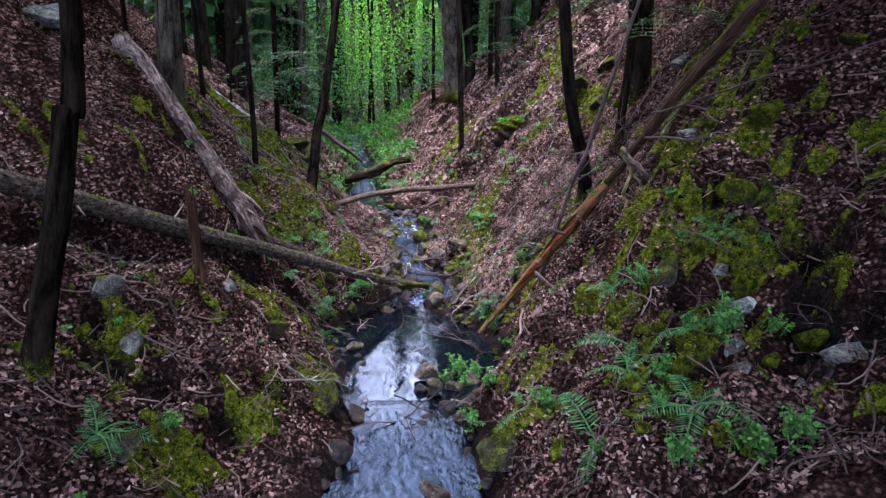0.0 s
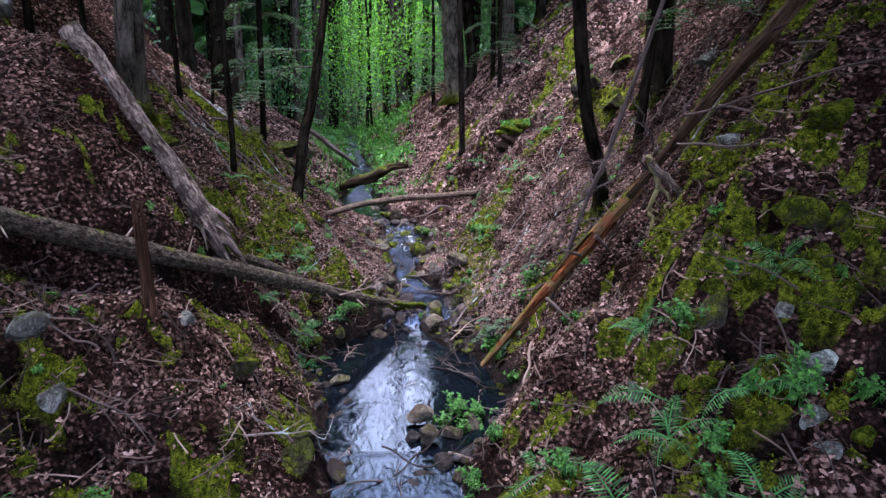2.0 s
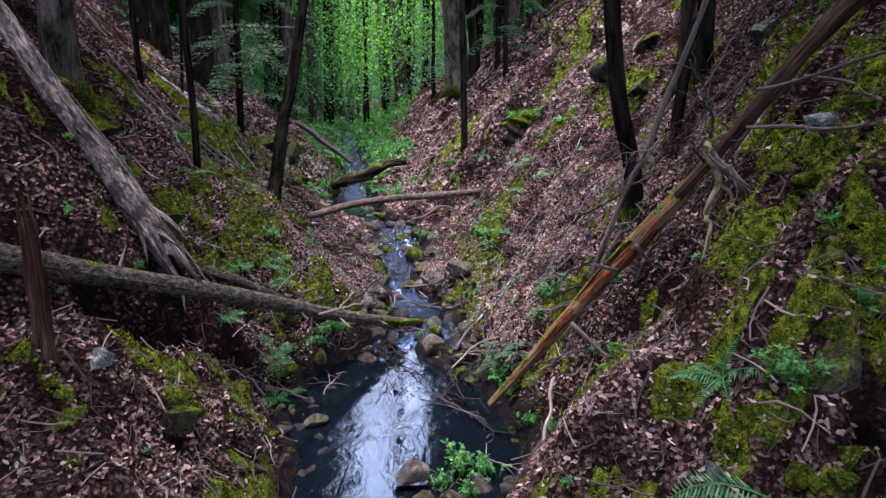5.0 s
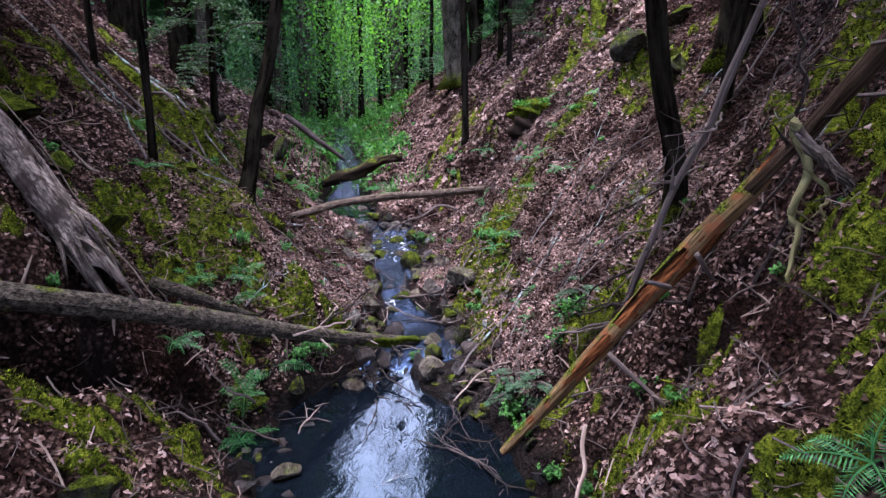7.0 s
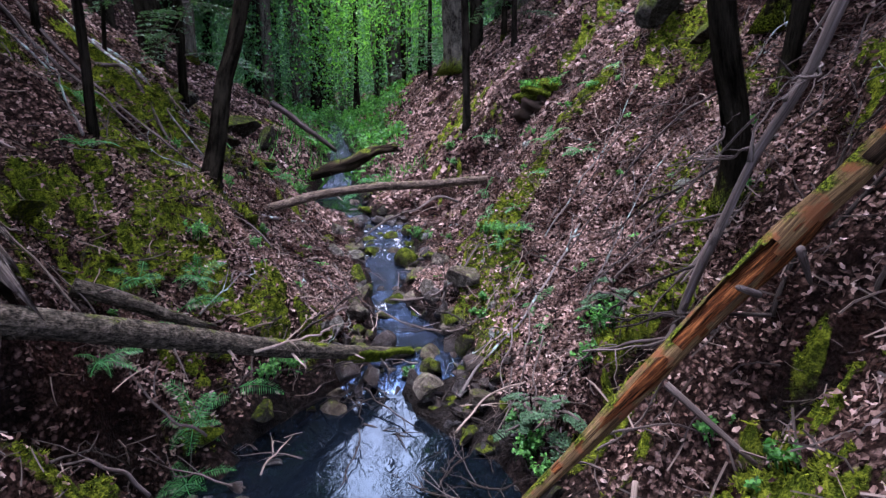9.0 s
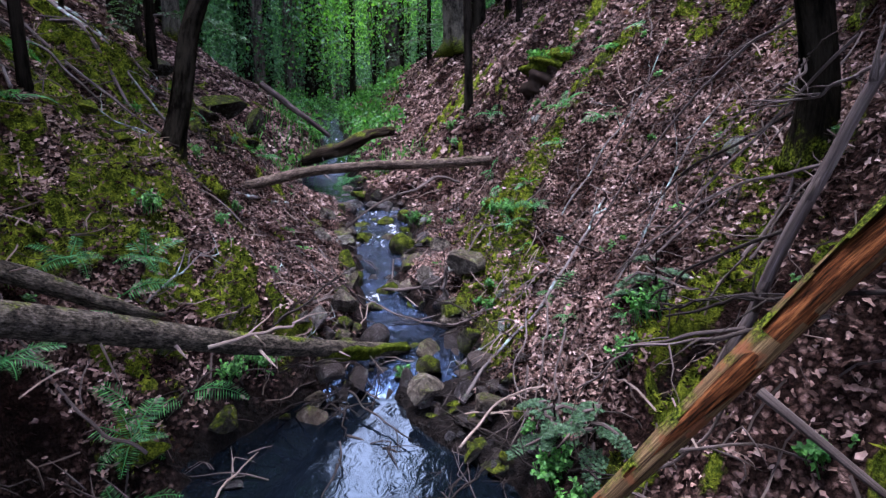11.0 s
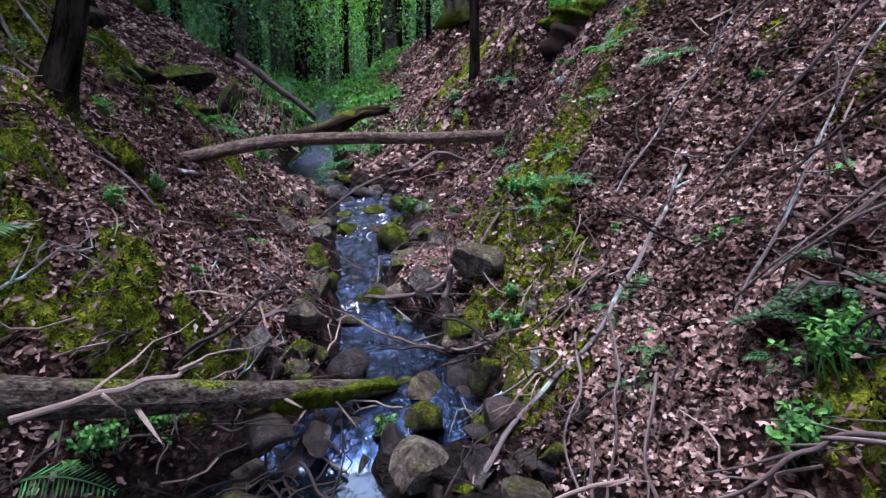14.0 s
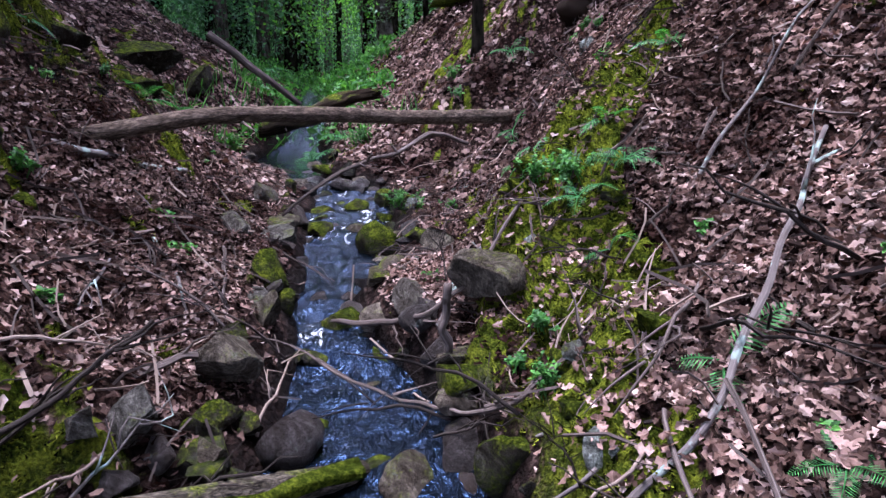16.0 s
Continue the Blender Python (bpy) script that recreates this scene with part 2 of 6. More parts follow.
ROT_RED = mat_log("rotten_red_wood", [(0.4, (0.008, 0.004, 0.0025)), (0.5, (0.05, 0.017, 0.006)), (0.62, (0.16, 0.062, 0.022))], 0.0, 16.0, 3.0, 1.0)
ROT_TAN = mat_log("rotten_tan_wood", [(0.38, (0.02, 0.012, 0.008)), (0.5, (0.075, 0.046, 0.022)), (0.64, (0.2, 0.135, 0.066))], 0.8, 24.0, 1.6, 1.0, (0.12, 0.045, 0.02))
ROT_DARK = mat_log("rotten_stump_wood", [(0.36, (0.004, 0.0025, 0.002)), (0.52, (0.03, 0.016, 0.01)), (0.7, (0.1, 0.062, 0.04))], 0.2, 20.0, 1.6, 1.0)
BRANCH = mat_log("dead_branch", [(0.35, (0.014, 0.011, 0.01)), (0.52, (0.06, 0.047, 0.042)), (0.7, (0.15, 0.125, 0.115))], 0.0, 5.0, 1.2, 0.5)
BRANCH_WET = mat_log("wet_branch", [(0.35, (0.004, 0.0032, 0.003)), (0.52, (0.02, 0.016, 0.014)), (0.7, (0.06, 0.05, 0.045))], 0.0, 5.0, 1.2, 0.5)
BRANCH_PALE = mat_log("bare_pale_branch", [(0.35, (0.07, 0.05, 0.042)), (0.52, (0.15, 0.115, 0.095)), (0.7, (0.28, 0.225, 0.19))], 0.0, 5.0, 1.2, 0.4)
BRANCH_LICHEN = mat_log("lichen_branch", [(0.3, (0.03, 0.025, 0.023)), (0.55, (0.1, 0.085, 0.08)), (0.75, (0.2, 0.18, 0.17))], 0.0, 5.0, 1.2, 0.5, (0.2, 0.26, 0.23))
BRANCH_MOSSY = mat_log("mossy_branch", [(0.3, (0.04, 0.035, 0.02)), (0.55, (0.14, 0.13, 0.06)), (0.75, (0.26, 0.23, 0.14))], 0.35, 6.0, 1.0, 0.6)
ROCK = mat_rock("bare_rock", 0.36, (0.8, 0.68, 0.54))
ROCK_MOSSY = mat_rock("mossy_rock", 0.7, (0.45, 0.41, 0.35))
ROCK_MOSSIER = mat_rock("moss_covered_rock", 1.1, (0.6, 0.62, 0.5))
ROCK_GREY = mat_rock("grey_green_rock", 0.28, (1.35, 1.5, 1.36))
ROCK_PALE = mat_rock("grey_rock", 0.3, (0.85, 0.8, 0.7))
# rock tinted down to paint overhang shade on ledges; some stream stones share it
ROCK_DARKENED = mat_rock("darkened_mossy_rock", 0.55, (0.2, 0.19, 0.17))
ROCK_WET = mat_rock("wet_dark_rock", 0.1, (0.34, 0.31, 0.31), 0.8)
WATER = mat_water()
FERN = mat_green("fern_green", [(0.2, (0.012, 0.052, 0.016)), (0.55, (0.032, 0.125, 0.036)), (0.9, (0.075, 0.21, 0.06))])
HERB = mat_green("herb_green", [(0.2, (0.014, 0.05, 0.01)), (0.55, (0.035, 0.12, 0.022)), (0.9, (0.085, 0.22, 0.042))])
HEMLOCK = mat_green("hemlock_green", [(0.2, (0.01, 0.028, 0.012)), (0.6, (0.03, 0.065, 0.03)), (0.95, (0.06, 0.11, 0.05))], 0.25)
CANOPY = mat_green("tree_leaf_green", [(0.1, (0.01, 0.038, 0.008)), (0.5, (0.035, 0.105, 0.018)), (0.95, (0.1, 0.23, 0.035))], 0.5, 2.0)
ROT_BROWN = mat_log("rotten_brown_wood", [(0.38, (0.004, 0.003, 0.002)), (0.5, (0.022, 0.014, 0.009)), (0.64, (0.075, 0.05, 0.032))], 0.62, 18.0, 1.6, 1.0)
LOG_MOSSY = mat_log("mossy_rotten_log", [(0.38, (0.003, 0.002, 0.0015)), (0.5, (0.013, 0.009, 0.006)), (0.64, (0.05, 0.036, 0.024))], 0.55, 18.0, 1.6, 1.0)
# darker copy of the tree leaf green, paints leaves that stand in shade
CANOPY_SHADED = mat_green("tree_leaf_shaded", [(0.1, (0.008, 0.026, 0.012)), (0.5, (0.02, 0.062, 0.026)), (0.95, (0.05, 0.13, 0.045))], 0.35, 2.0)
SOIL = mat_log("bare_soil", [(0.3, (0.006, 0.005, 0.004)), (0.6, (0.03, 0.02, 0.015)), (0.8, (0.07, 0.05, 0.04))], 0.0, 6.0, 4.0)

# ---- the lie of the land ----
# stations along the stream: y, left water edge, right water edge, water level
STREAM = np.array([
    (-40, -2.0, 1.6, -2.4), (0, -1.3, 0.6, -0.5), (4.6, -1.22, 0.46, -0.13), (5.2, -1.0, 0.34, -0.07),
    (5.8, -1.1, 0.2, -0.01), (6.3, -1.26, 0.5, 0.0), (7.1, -1.34, 0.78, 0.0), (8.1, -1.68, 0.7, 0.0),
    (8.9, -1.62, 0.42, 0.0), (9.3, -1.42, 0.3, 0.0), (9.65, -1.15, 0.22, 0.01), (10.0, -0.85, 0.2, 0.12), (10.5, -0.72, 0.2, 0.17),
    (11.1, -0.86, -0.08, 0.19), (11.5, -0.9, -0.35, 0.27), (12.0, -1.04, -0.6, 0.34), (12.4, -1.06, -0.3, 0.37),
    (13.0, -1.2, -0.34, 0.42), (13.8, -1.32, -0.5, 0.52), (14.6, -1.42, -0.6, 0.62), (15.1, -1.8, -0.7, 0.7),
    (15.5, -2.55, -1.5, 0.79), (16.3, -2.85, -1.6, 0.8), (17.4, -3.1, -1.8, 0.8), (18.7, -3.3, -2.2, 0.81), (19.2, -3.1, -2.45, 1.0),
    (20.7, -3.2, -2.5, 1.43), (24.0, -4.0, -3.35, 1.8), (29.0, -4.9, -4.3, 2.3), (46.0, -7.3, -7.0, 3.5), (200.0, -7.0, -6.5, 9.0)])
# y, slope of the left side, slope of the right side, width of the left side's foot, of the right side's
SIDES = np.array([
    (-40, 0.7, 0.8, 0.1, 0.0), (3, 0.74, 0.78, 0.1, 0.0), (5, 0.72, 0.86, 0.1, 0.0), (5.7, 0.76, 1.05, 0.08, 0.0), (6.5, 1.05, 1.24, 0.05, 0.0), (7.6, 1.24, 1.35, 0.05, 0.1),
    (9.5, 0.98, 1.1, 0.1, 0.1), (11, 0.8, 1.08, 0.3, 0.45), (12.3, 0.84, 1.12, 0.5, 0.75), (13.5, 0.8, 1.15, 0.5, 1.0), (15, 0.76, 1.12, 0.4, 1.1),
    (18, 0.8, 1.0, 0.3, 1.1), (22, 0.7, 0.9, 0.3, 1.0), (27, 0.34, 0.7, 0.3, 1.0), (35, 0.16, 0.45, 0.3, 1.0), (60, 0.1, 0.2, 0.3, 1.0), (200, 0.05, 0.08, 0.3, 1.0)])


def lattice(i, j, seed):
    n = (i * 374761393 + j * 668265263 + seed * 974711) & 0x7FFFFFFF
    n = ((n ^ (n >> 13)) * 1274126177) & 0x7FFFFFFF
    return ((n ^ (n >> 16)) & 0xFFFF) / 65535.0


def rough(x, y, seed=0):
    """Smooth value noise, 0 to 1."""
    x, y = np.asarray(x, float), np.asarray(y, float)
    i, j = np.floor(x).astype(np.int64), np.floor(y).astype(np.int64)
    u, v = x - i, y - j
    u, v = u * u * (3 - 2 * u), v * v * (3 - 2 * v)
    a, b = lattice(i, j, seed), lattice(i + 1, j, seed)
    c, d = lattice(i, j + 1, seed), lattice(i + 1, j + 1, seed)
    return (a * (1 - u) + b * u) * (1 - v) + (c * (1 - u) + d * u) * v


def water_level(y):
    return np.interp(y, STREAM[:, 0], STREAM[:, 3])


def edges(y):
    wob = 0.16 * (rough(np.asarray(y) * 1.7, 3.3, 5) - 0.5), 0.2 * (rough(np.asarray(y) * 1.9, 9.3, 6) - 0.5)
    return np.interp(y, STREAM[:, 0], STREAM[:, 1]) + wob[0], np.interp(y, STREAM[:, 0], STREAM[:, 2]) + wob[1]


def cushions(x, y, cell, seed):
    """Crowded domes with creases between them, 0 to 1."""
    x, y = np.asarray(x, float) / cell, np.asarray(y, float) / cell
    i, j = np.floor(x).astype(np.int64), np.floor(y).astype(np.int64)
    best = np.zeros_like(x)
    for a in (-1, 0, 1):
        for b in (-1, 0, 1):
            px, py = i + a + lattice(i + a, j + b, seed), j + b + lattice(i + a, j + b, seed + 1)
            r = 0.45 + 0.5 * lattice(i + a, j + b, seed + 2)
            d = ((x - px) ** 2 + (y - py) ** 2) / (r * r)
            best = np.maximum(best, r * np.sqrt(np.clip(1 - d, 0, 1)))
    return best


# moss beds: x, y, radius, weight
BEDS = [(-2.3, 7.5, 0.26, 1.1), (-2.0, 8.1, 0.24, 1.1), (-2.65, 6.9, 0.26, 1.0), (-1.65, 7.0, 0.2, 1.1), (-1.75, 8.3, 0.2, 1.0), (-3.3, 8.9, 0.4, 1.0), (-2.9, 8.9, 0.3, 1.0),
        (2.35, 5.2, 0.8, 0.75), (3.1, 5.6, 0.9, 0.75), (2.6, 6.5, 0.7, 0.7), (3.6, 6.7, 0.9, 0.7), (2.0, 4.4, 0.6, 0.7), (2.9, 4.4, 0.7, 0.75),
        (1.35, 6.9, 0.4, 0.9), (1.85, 7.1, 0.4, 0.9), (-1.45, 5.9, 0.3, 1.0), (-1.5, 6.5, 0.28, 0.9), (-2.0, 5.0, 0.55, 0.8),
        (-3.0, 4.9, 0.5, 0.8), (-2.4, 9.6, 0.55, 1.0), (-3.1, 9.6, 0.5, 0.8), (-3.3, 11.0, 0.7, 0.9), (0.6, 11.1, 0.36, 1.9), (1.55, 8.5, 0.4, 1.0), (-2.2, 6.7, 0.3, 0.9), (-1.9, 7.3, 0.25, 0.9), (0.7, 10.6, 0.35, 1.8), (0.85, 11.9, 0.42, 1.8), (0.55, 9.9, 0.3, 1.6), (-3.4, 13.6, 0.8, 1.0), (-3.9, 12.0, 0.8, 0.9), (-4.6, 13.2, 0.9, 1.0), (-2.6, 10.0, 0.6, 1.0), (-3.0, 10.8, 0.6, 1.0),
        (0.62, 11.7, 0.4, 1.5), (0.9, 12.4, 0.45, 1.3), (0.5, 10.35, 0.3, 1.5), (0.75, 10.8, 0.3, 1.2), (2.2, 12.9, 0.6, 0.8),
        (-3.2, 12.8, 0.6, 0.7), (2.3, 9.7, 0.5, 0.7), (-2.1, 8.7, 0.35, 0.8), (0.6, 17.6, 0.7, 0.8), (3.0, 11.5, 0.7, 0.7),
        (-1.75, 9.75, 0.35, 1.1), (1.6, 5.6, 0.35, 0.8), (-2.4, 4.1, 0.6, 0.8), (0.75, 4.9, 0.35, 1.1), (-4.4, 6.3, 0.5, 0.7),
        (4.2, 8.4, 0.8, 0.8), (3.3, 8.0, 0.6, 0.7), (2.9, 15.5, 0.8, 0.7), (-4.2, 14.5, 1.0, 0.8), (-4.6, 10.5, 0.8, 0.6)]


def moss(x, y):
    """How mossy the ground is, 0 to 1."""
    x, y = np.asarray(x, float), np.asarray(y, float)
    m = 0.42 * rough(x * 0.9, y * 0.9, 21)
    for bx, by, r, k in BEDS:
        m = np.maximum(m, k * np.exp(-(((x - bx) ** 2 + (y - by) ** 2) / (r * r)) * 0.9))
    m = m - 1.1 * np.clip(0.42 - cushions(x + 0.08 * rough(x * 5, y * 5, 25), y + 0.08 * rough(x * 5, y * 5, 26), 0.24, 27), 0, 1)
    m = m + 0.55 * (rough(x * 2.6, y * 2.6, 22) - 0.5) + 0.6 * (rough(x * 6, y * 6, 23) - 0.5) + 0.3 * (rough(x * 14, y * 14, 24) - 0.5)
    return np.clip((m - 0.42) * 4.5, 0, 1)


# the long log on the left bank: the ground is hollow beneath its lower side
LOG_A, LOG_B = np.array((-3.93, 5.94)), np.array((-1.23, 9.42))


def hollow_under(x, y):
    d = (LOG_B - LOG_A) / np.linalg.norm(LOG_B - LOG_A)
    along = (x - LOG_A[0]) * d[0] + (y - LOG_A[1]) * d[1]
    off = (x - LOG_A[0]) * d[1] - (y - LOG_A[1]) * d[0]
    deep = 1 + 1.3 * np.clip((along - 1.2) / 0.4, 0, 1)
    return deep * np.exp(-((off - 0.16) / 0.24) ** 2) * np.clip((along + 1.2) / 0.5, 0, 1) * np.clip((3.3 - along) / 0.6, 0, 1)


# hollows among the stones of the banks: x, y, radius, depth
PITS = [(-2.62, 4.62, 0.24, 0.3), (-3.1, 4.55, 0.26, 0.3), (-2.1, 4.75, 0.22, 0.25), (-1.75, 5.25, 0.2, 0.22), (-2.35, 5.1, 0.16, 0.2), (-3.35, 4.85, 0.2, 0.25), (-2.9, 5.4, 0.18, 0.2), (-2.0, 6.15, 0.15, 0.18), (-1.75, 6.6, 0.14, 0.18),
        (2.9, 4.05, 0.26, 0.4), (2.5, 4.6, 0.18, 0.3), (3.1, 4.5, 0.26, 0.4), (2.2, 4.75, 0.2, 0.3), (2.75, 5.3, 0.17, 0.25), (2.1, 4.1, 0.18, 0.25), (2.6, 3.75, 0.25, 0.35), (2.35, 5.6, 0.14, 0.2), (3.2, 3.7, 0.3, 0.4), (3.0, 6.1, 0.16, 0.2),
        (1.9, 7.2, 0.2, 0.25), (1.55, 7.05, 0.16, 0.2), (2.3, 6.95, 0.2, 0.25), (1.25, 7.3, 0.16, 0.22), (1.1, 6.6, 0.14, 0.2),
        (-2.35, 8.15, 0.2, 0.25), (-2.0, 8.35, 0.16, 0.2), (-2.75, 7.6, 0.2, 0.25), (-3.1, 7.0, 0.2, 0.25), (-1.75, 8.75, 0.15, 0.2), (1.05, 8.75, 0.14, 0.18), (1.4, 8.35, 0.16, 0.2), (1.6, 8.75, 0.14, 0.18),
        (-3.05, 12.7, 0.3, 0.35), (-3.3, 13.7, 0.3, 0.4), (-3.6, 14.8, 0.35, 0.4), (-3.0, 13.2, 0.22, 0.3), (-2.75, 12.3, 0.2, 0.25), (-3.8, 13.4, 0.3, 0.3)]


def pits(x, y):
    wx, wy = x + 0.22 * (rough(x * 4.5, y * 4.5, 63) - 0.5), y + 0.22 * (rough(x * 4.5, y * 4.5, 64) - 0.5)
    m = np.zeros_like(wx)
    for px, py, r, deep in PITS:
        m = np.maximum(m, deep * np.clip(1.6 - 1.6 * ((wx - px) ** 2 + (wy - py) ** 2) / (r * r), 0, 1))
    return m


def mud_and_shade(x, y):
    """Wet pool shore, plus painted shade under log and in pits, 0 to 1."""
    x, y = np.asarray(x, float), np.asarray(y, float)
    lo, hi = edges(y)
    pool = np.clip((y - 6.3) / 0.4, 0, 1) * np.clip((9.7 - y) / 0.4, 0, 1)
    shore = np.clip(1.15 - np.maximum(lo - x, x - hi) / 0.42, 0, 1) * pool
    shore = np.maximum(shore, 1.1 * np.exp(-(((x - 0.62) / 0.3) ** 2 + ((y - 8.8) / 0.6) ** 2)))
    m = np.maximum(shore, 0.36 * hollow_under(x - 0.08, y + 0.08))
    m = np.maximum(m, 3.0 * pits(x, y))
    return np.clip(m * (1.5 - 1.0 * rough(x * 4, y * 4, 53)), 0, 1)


def bar_edge(y):
    """Where the bar of mud and wet stones begins at the head of the pool."""
    return np.interp(y, [8.4, 8.9, 9.3, 9.7, 9.95], [0.6, 0.0, -0.35, -0.5, -0.2])


def land(x, y, detail=True):
    """Height of the ground."""
    x, y = np.asarray(x, float), np.asarray(y, float)
    z0 = water_level(y)
    lo, hi = edges(y)
    left, right = lo - x, x - hi
    ml, mr = np.interp(y, SIDES[:, 0], SIDES[:, 1]), np.interp(y, SIDES[:, 0], SIDES[:, 2])
    lfoot, rfoot = np.interp(y, SIDES[:, 0], SIDES[:, 3]), np.interp(y, SIDES[:, 0], SIDES[:, 4])

    def side(s, m, f):
        s = np.maximum(s, 0)
        bank = 0.24 * (1 - np.exp(-s / 0.16))
        low = np.minimum(s, f) * 0.3
        rest = np.maximum(s - f, 0)
        soft = np.where(rest < 11, rest, 11 + 12 * (1 - np.exp(-(rest - 11) / 12)))
        return bank + low + m * soft * (1 - np.exp(-rest / 0.35)) + 0.32 * np.clip(rest - 3.4, 0, 8) * np.clip((20 - y) / 8, 0, 1)

    up = np.where(left > 0, side(left, ml, lfoot), side(right, mr, rfoot))
    inside = np.minimum(np.minimum(-left, -right), 0.45)
    bed = -0.32 * np.clip(inside / 0.3, 0, 1) ** 0.7
    z = z0 + np.where((left > 0) | (right > 0), up, bed)
    if detail:
        out = np.clip(np.maximum(left, right) / 0.5, 0, 1)
        far = np.clip((np.hypot(x, y - 8) - 14) / 30, 0, 1)
        z = z + out * (0.5 * (rough(x * 0.55, y * 0.55, 11) - 0.5) + 0.26 * (rough(x * 1.5, y * 1.5, 12) - 0.5)
                       + 0.13 * (rough(x * 3.6, y * 3.6, 13) - 0.5)) * (1 - 0.5 * far)
        z = z + (0.03 + 0.045 * out) * (rough(x * 9, y * 9, 14) - 0.5)
        ledge = np.exp(-(((x - 2.7) / 1.2) ** 2 + ((y - 5.4) / 1.5) ** 2))
        z = z + ledge * (0.8 * (rough(x * 1.9, y * 1.3, 15) - 0.45) + 0.3 * (rough(x * 4, y * 3, 18) - 0.5))
        z = z + 1.05 * np.exp(-(((x + 4.0) / 0.8) ** 2 + ((y - 8.0) / 0.9) ** 2))  # knoll under the grey tree
        m = moss(x, y)
        bed = sum(k * np.exp(-(((x - bx) ** 2 + (y - by) ** 2) / (r * r)) * 0.9) for bx, by, r, k in BEDS)
        near = np.clip((16 - y) / 3, 0, 1) * out
        wx, wy = x + 0.08 * rough(x * 5, y * 5, 25), y + 0.08 * rough(x * 5, y * 5, 26)
        z = z + m * (0.2 * (rough(x * 4.2, y * 4.2, 16) - 0.42) + 0.05 * (rough(x * 12, y * 12, 17) - 0.5)) * (1 - far)
        z = z + near * (0.04 + 0.2 * np.clip(bed, 0, 1)) * (cushions(wx + 3, wy, 0.52, 29) - 0.5) + near * (0.035 + 0.13 * m) * (cushions(wx, wy, 0.24, 27) - 0.45) + near * (0.02 + 0.05 * m) * (cushions(wx, wy, 0.11, 28) - 0.45)
        z = z - 0.55 * hollow_under(x, y) - pits(x, y)
    m = np.clip((x - bar_edge(y)) / 0.15, 0, 1) * np.clip((y - 8.4) / 0.2, 0, 1) * np.clip((10 - y) / 0.2, 0, 1) * (x < hi + 0.05)
    return np.maximum(z, z * (1 - m) + m * (z0 + 0.02 + 0.1 * rough(x * 6, y * 6, 54)))
# ---- shapes ----
rng = np.random.default_rng(7)


def mesh_of(name, verts, faces, mat=None, uv=None, smooth=True):
    """A mesh from an array of places and one array of quads or triangles, or a list of both."""
    me = bpy.data.meshes.new(name)
    verts = np.asarray(verts, np.float32) * S
    groups = [np.asarray(f, np.int32) for f in (faces if isinstance(faces, list) else [faces]) if len(f)]
    loops = np.concatenate([g.ravel() for g in groups])
    sizes = np.concatenate([np.full(len(g), g.shape[1], np.int32) for g in groups])
    me.vertices.add(len(verts))
    me.vertices.foreach_set("co", verts.ravel())
    me.loops.add(len(loops))
    me.loops.foreach_set("vertex_index", loops)
    me.polygons.add(len(sizes))
    me.polygons.foreach_set("loop_start", np.concatenate([[0], np.cumsum(sizes)[:-1]]).astype(np.int32))
    if uv is not None:
        layer = me.uv_layers.new(name="map")
        layer.data.foreach_set("uv", np.asarray(uv, np.float32)[loops].ravel())
    me.update(calc_edges=True)
    me.polygons.foreach_set("use_smooth", np.full(len(sizes), smooth))
    if mat:
        me.materials.append(mat)
    return me


def part(name, me, parent, label=""):
    ob = new(name, me)
    ob.parent = parent
    if label:
        ob["label"] = label
    return ob


def join(pieces):
    """Several (verts, faces list, uv) as one."""
    vs, uvs, fs, n = [], [], {}, 0
    for v, f, u in pieces:
        for g in f:
            g = np.asarray(g, np.int64)
            if len(g):
                fs.setdefault(g.shape[1], []).append(g + n)
        vs.append(v)
        uvs.append(u)
        n += len(v)
    return np.concatenate(vs), [np.concatenate(g) for g in fs.values()], np.concatenate(uvs)


def curve(points, steps):
    """A smooth line through the points (Catmull-Rom), evenly sampled per span."""
    p = np.asarray(points, float)
    if len(p) == 2:
        t = np.linspace(0, 1, steps)[:, None]
        return p[0] * (1 - t) + p[1] * t
    q = np.vstack([2 * p[0] - p[1], p, 2 * p[-1] - p[-2]])
    t = np.linspace(0, len(p) - 1, steps)
    k = np.minimum(t.astype(int), len(p) - 2)
    u = (t - k)[:, None]
    a, b, c, d = q[k], q[k + 1], q[k + 2], q[k + 3]
    return 0.5 * (2 * b + (c - a) * u + (2 * a - 5 * b + 4 * c - d) * u ** 2 + (3 * b - a - 3 * c + d) * u ** 3)


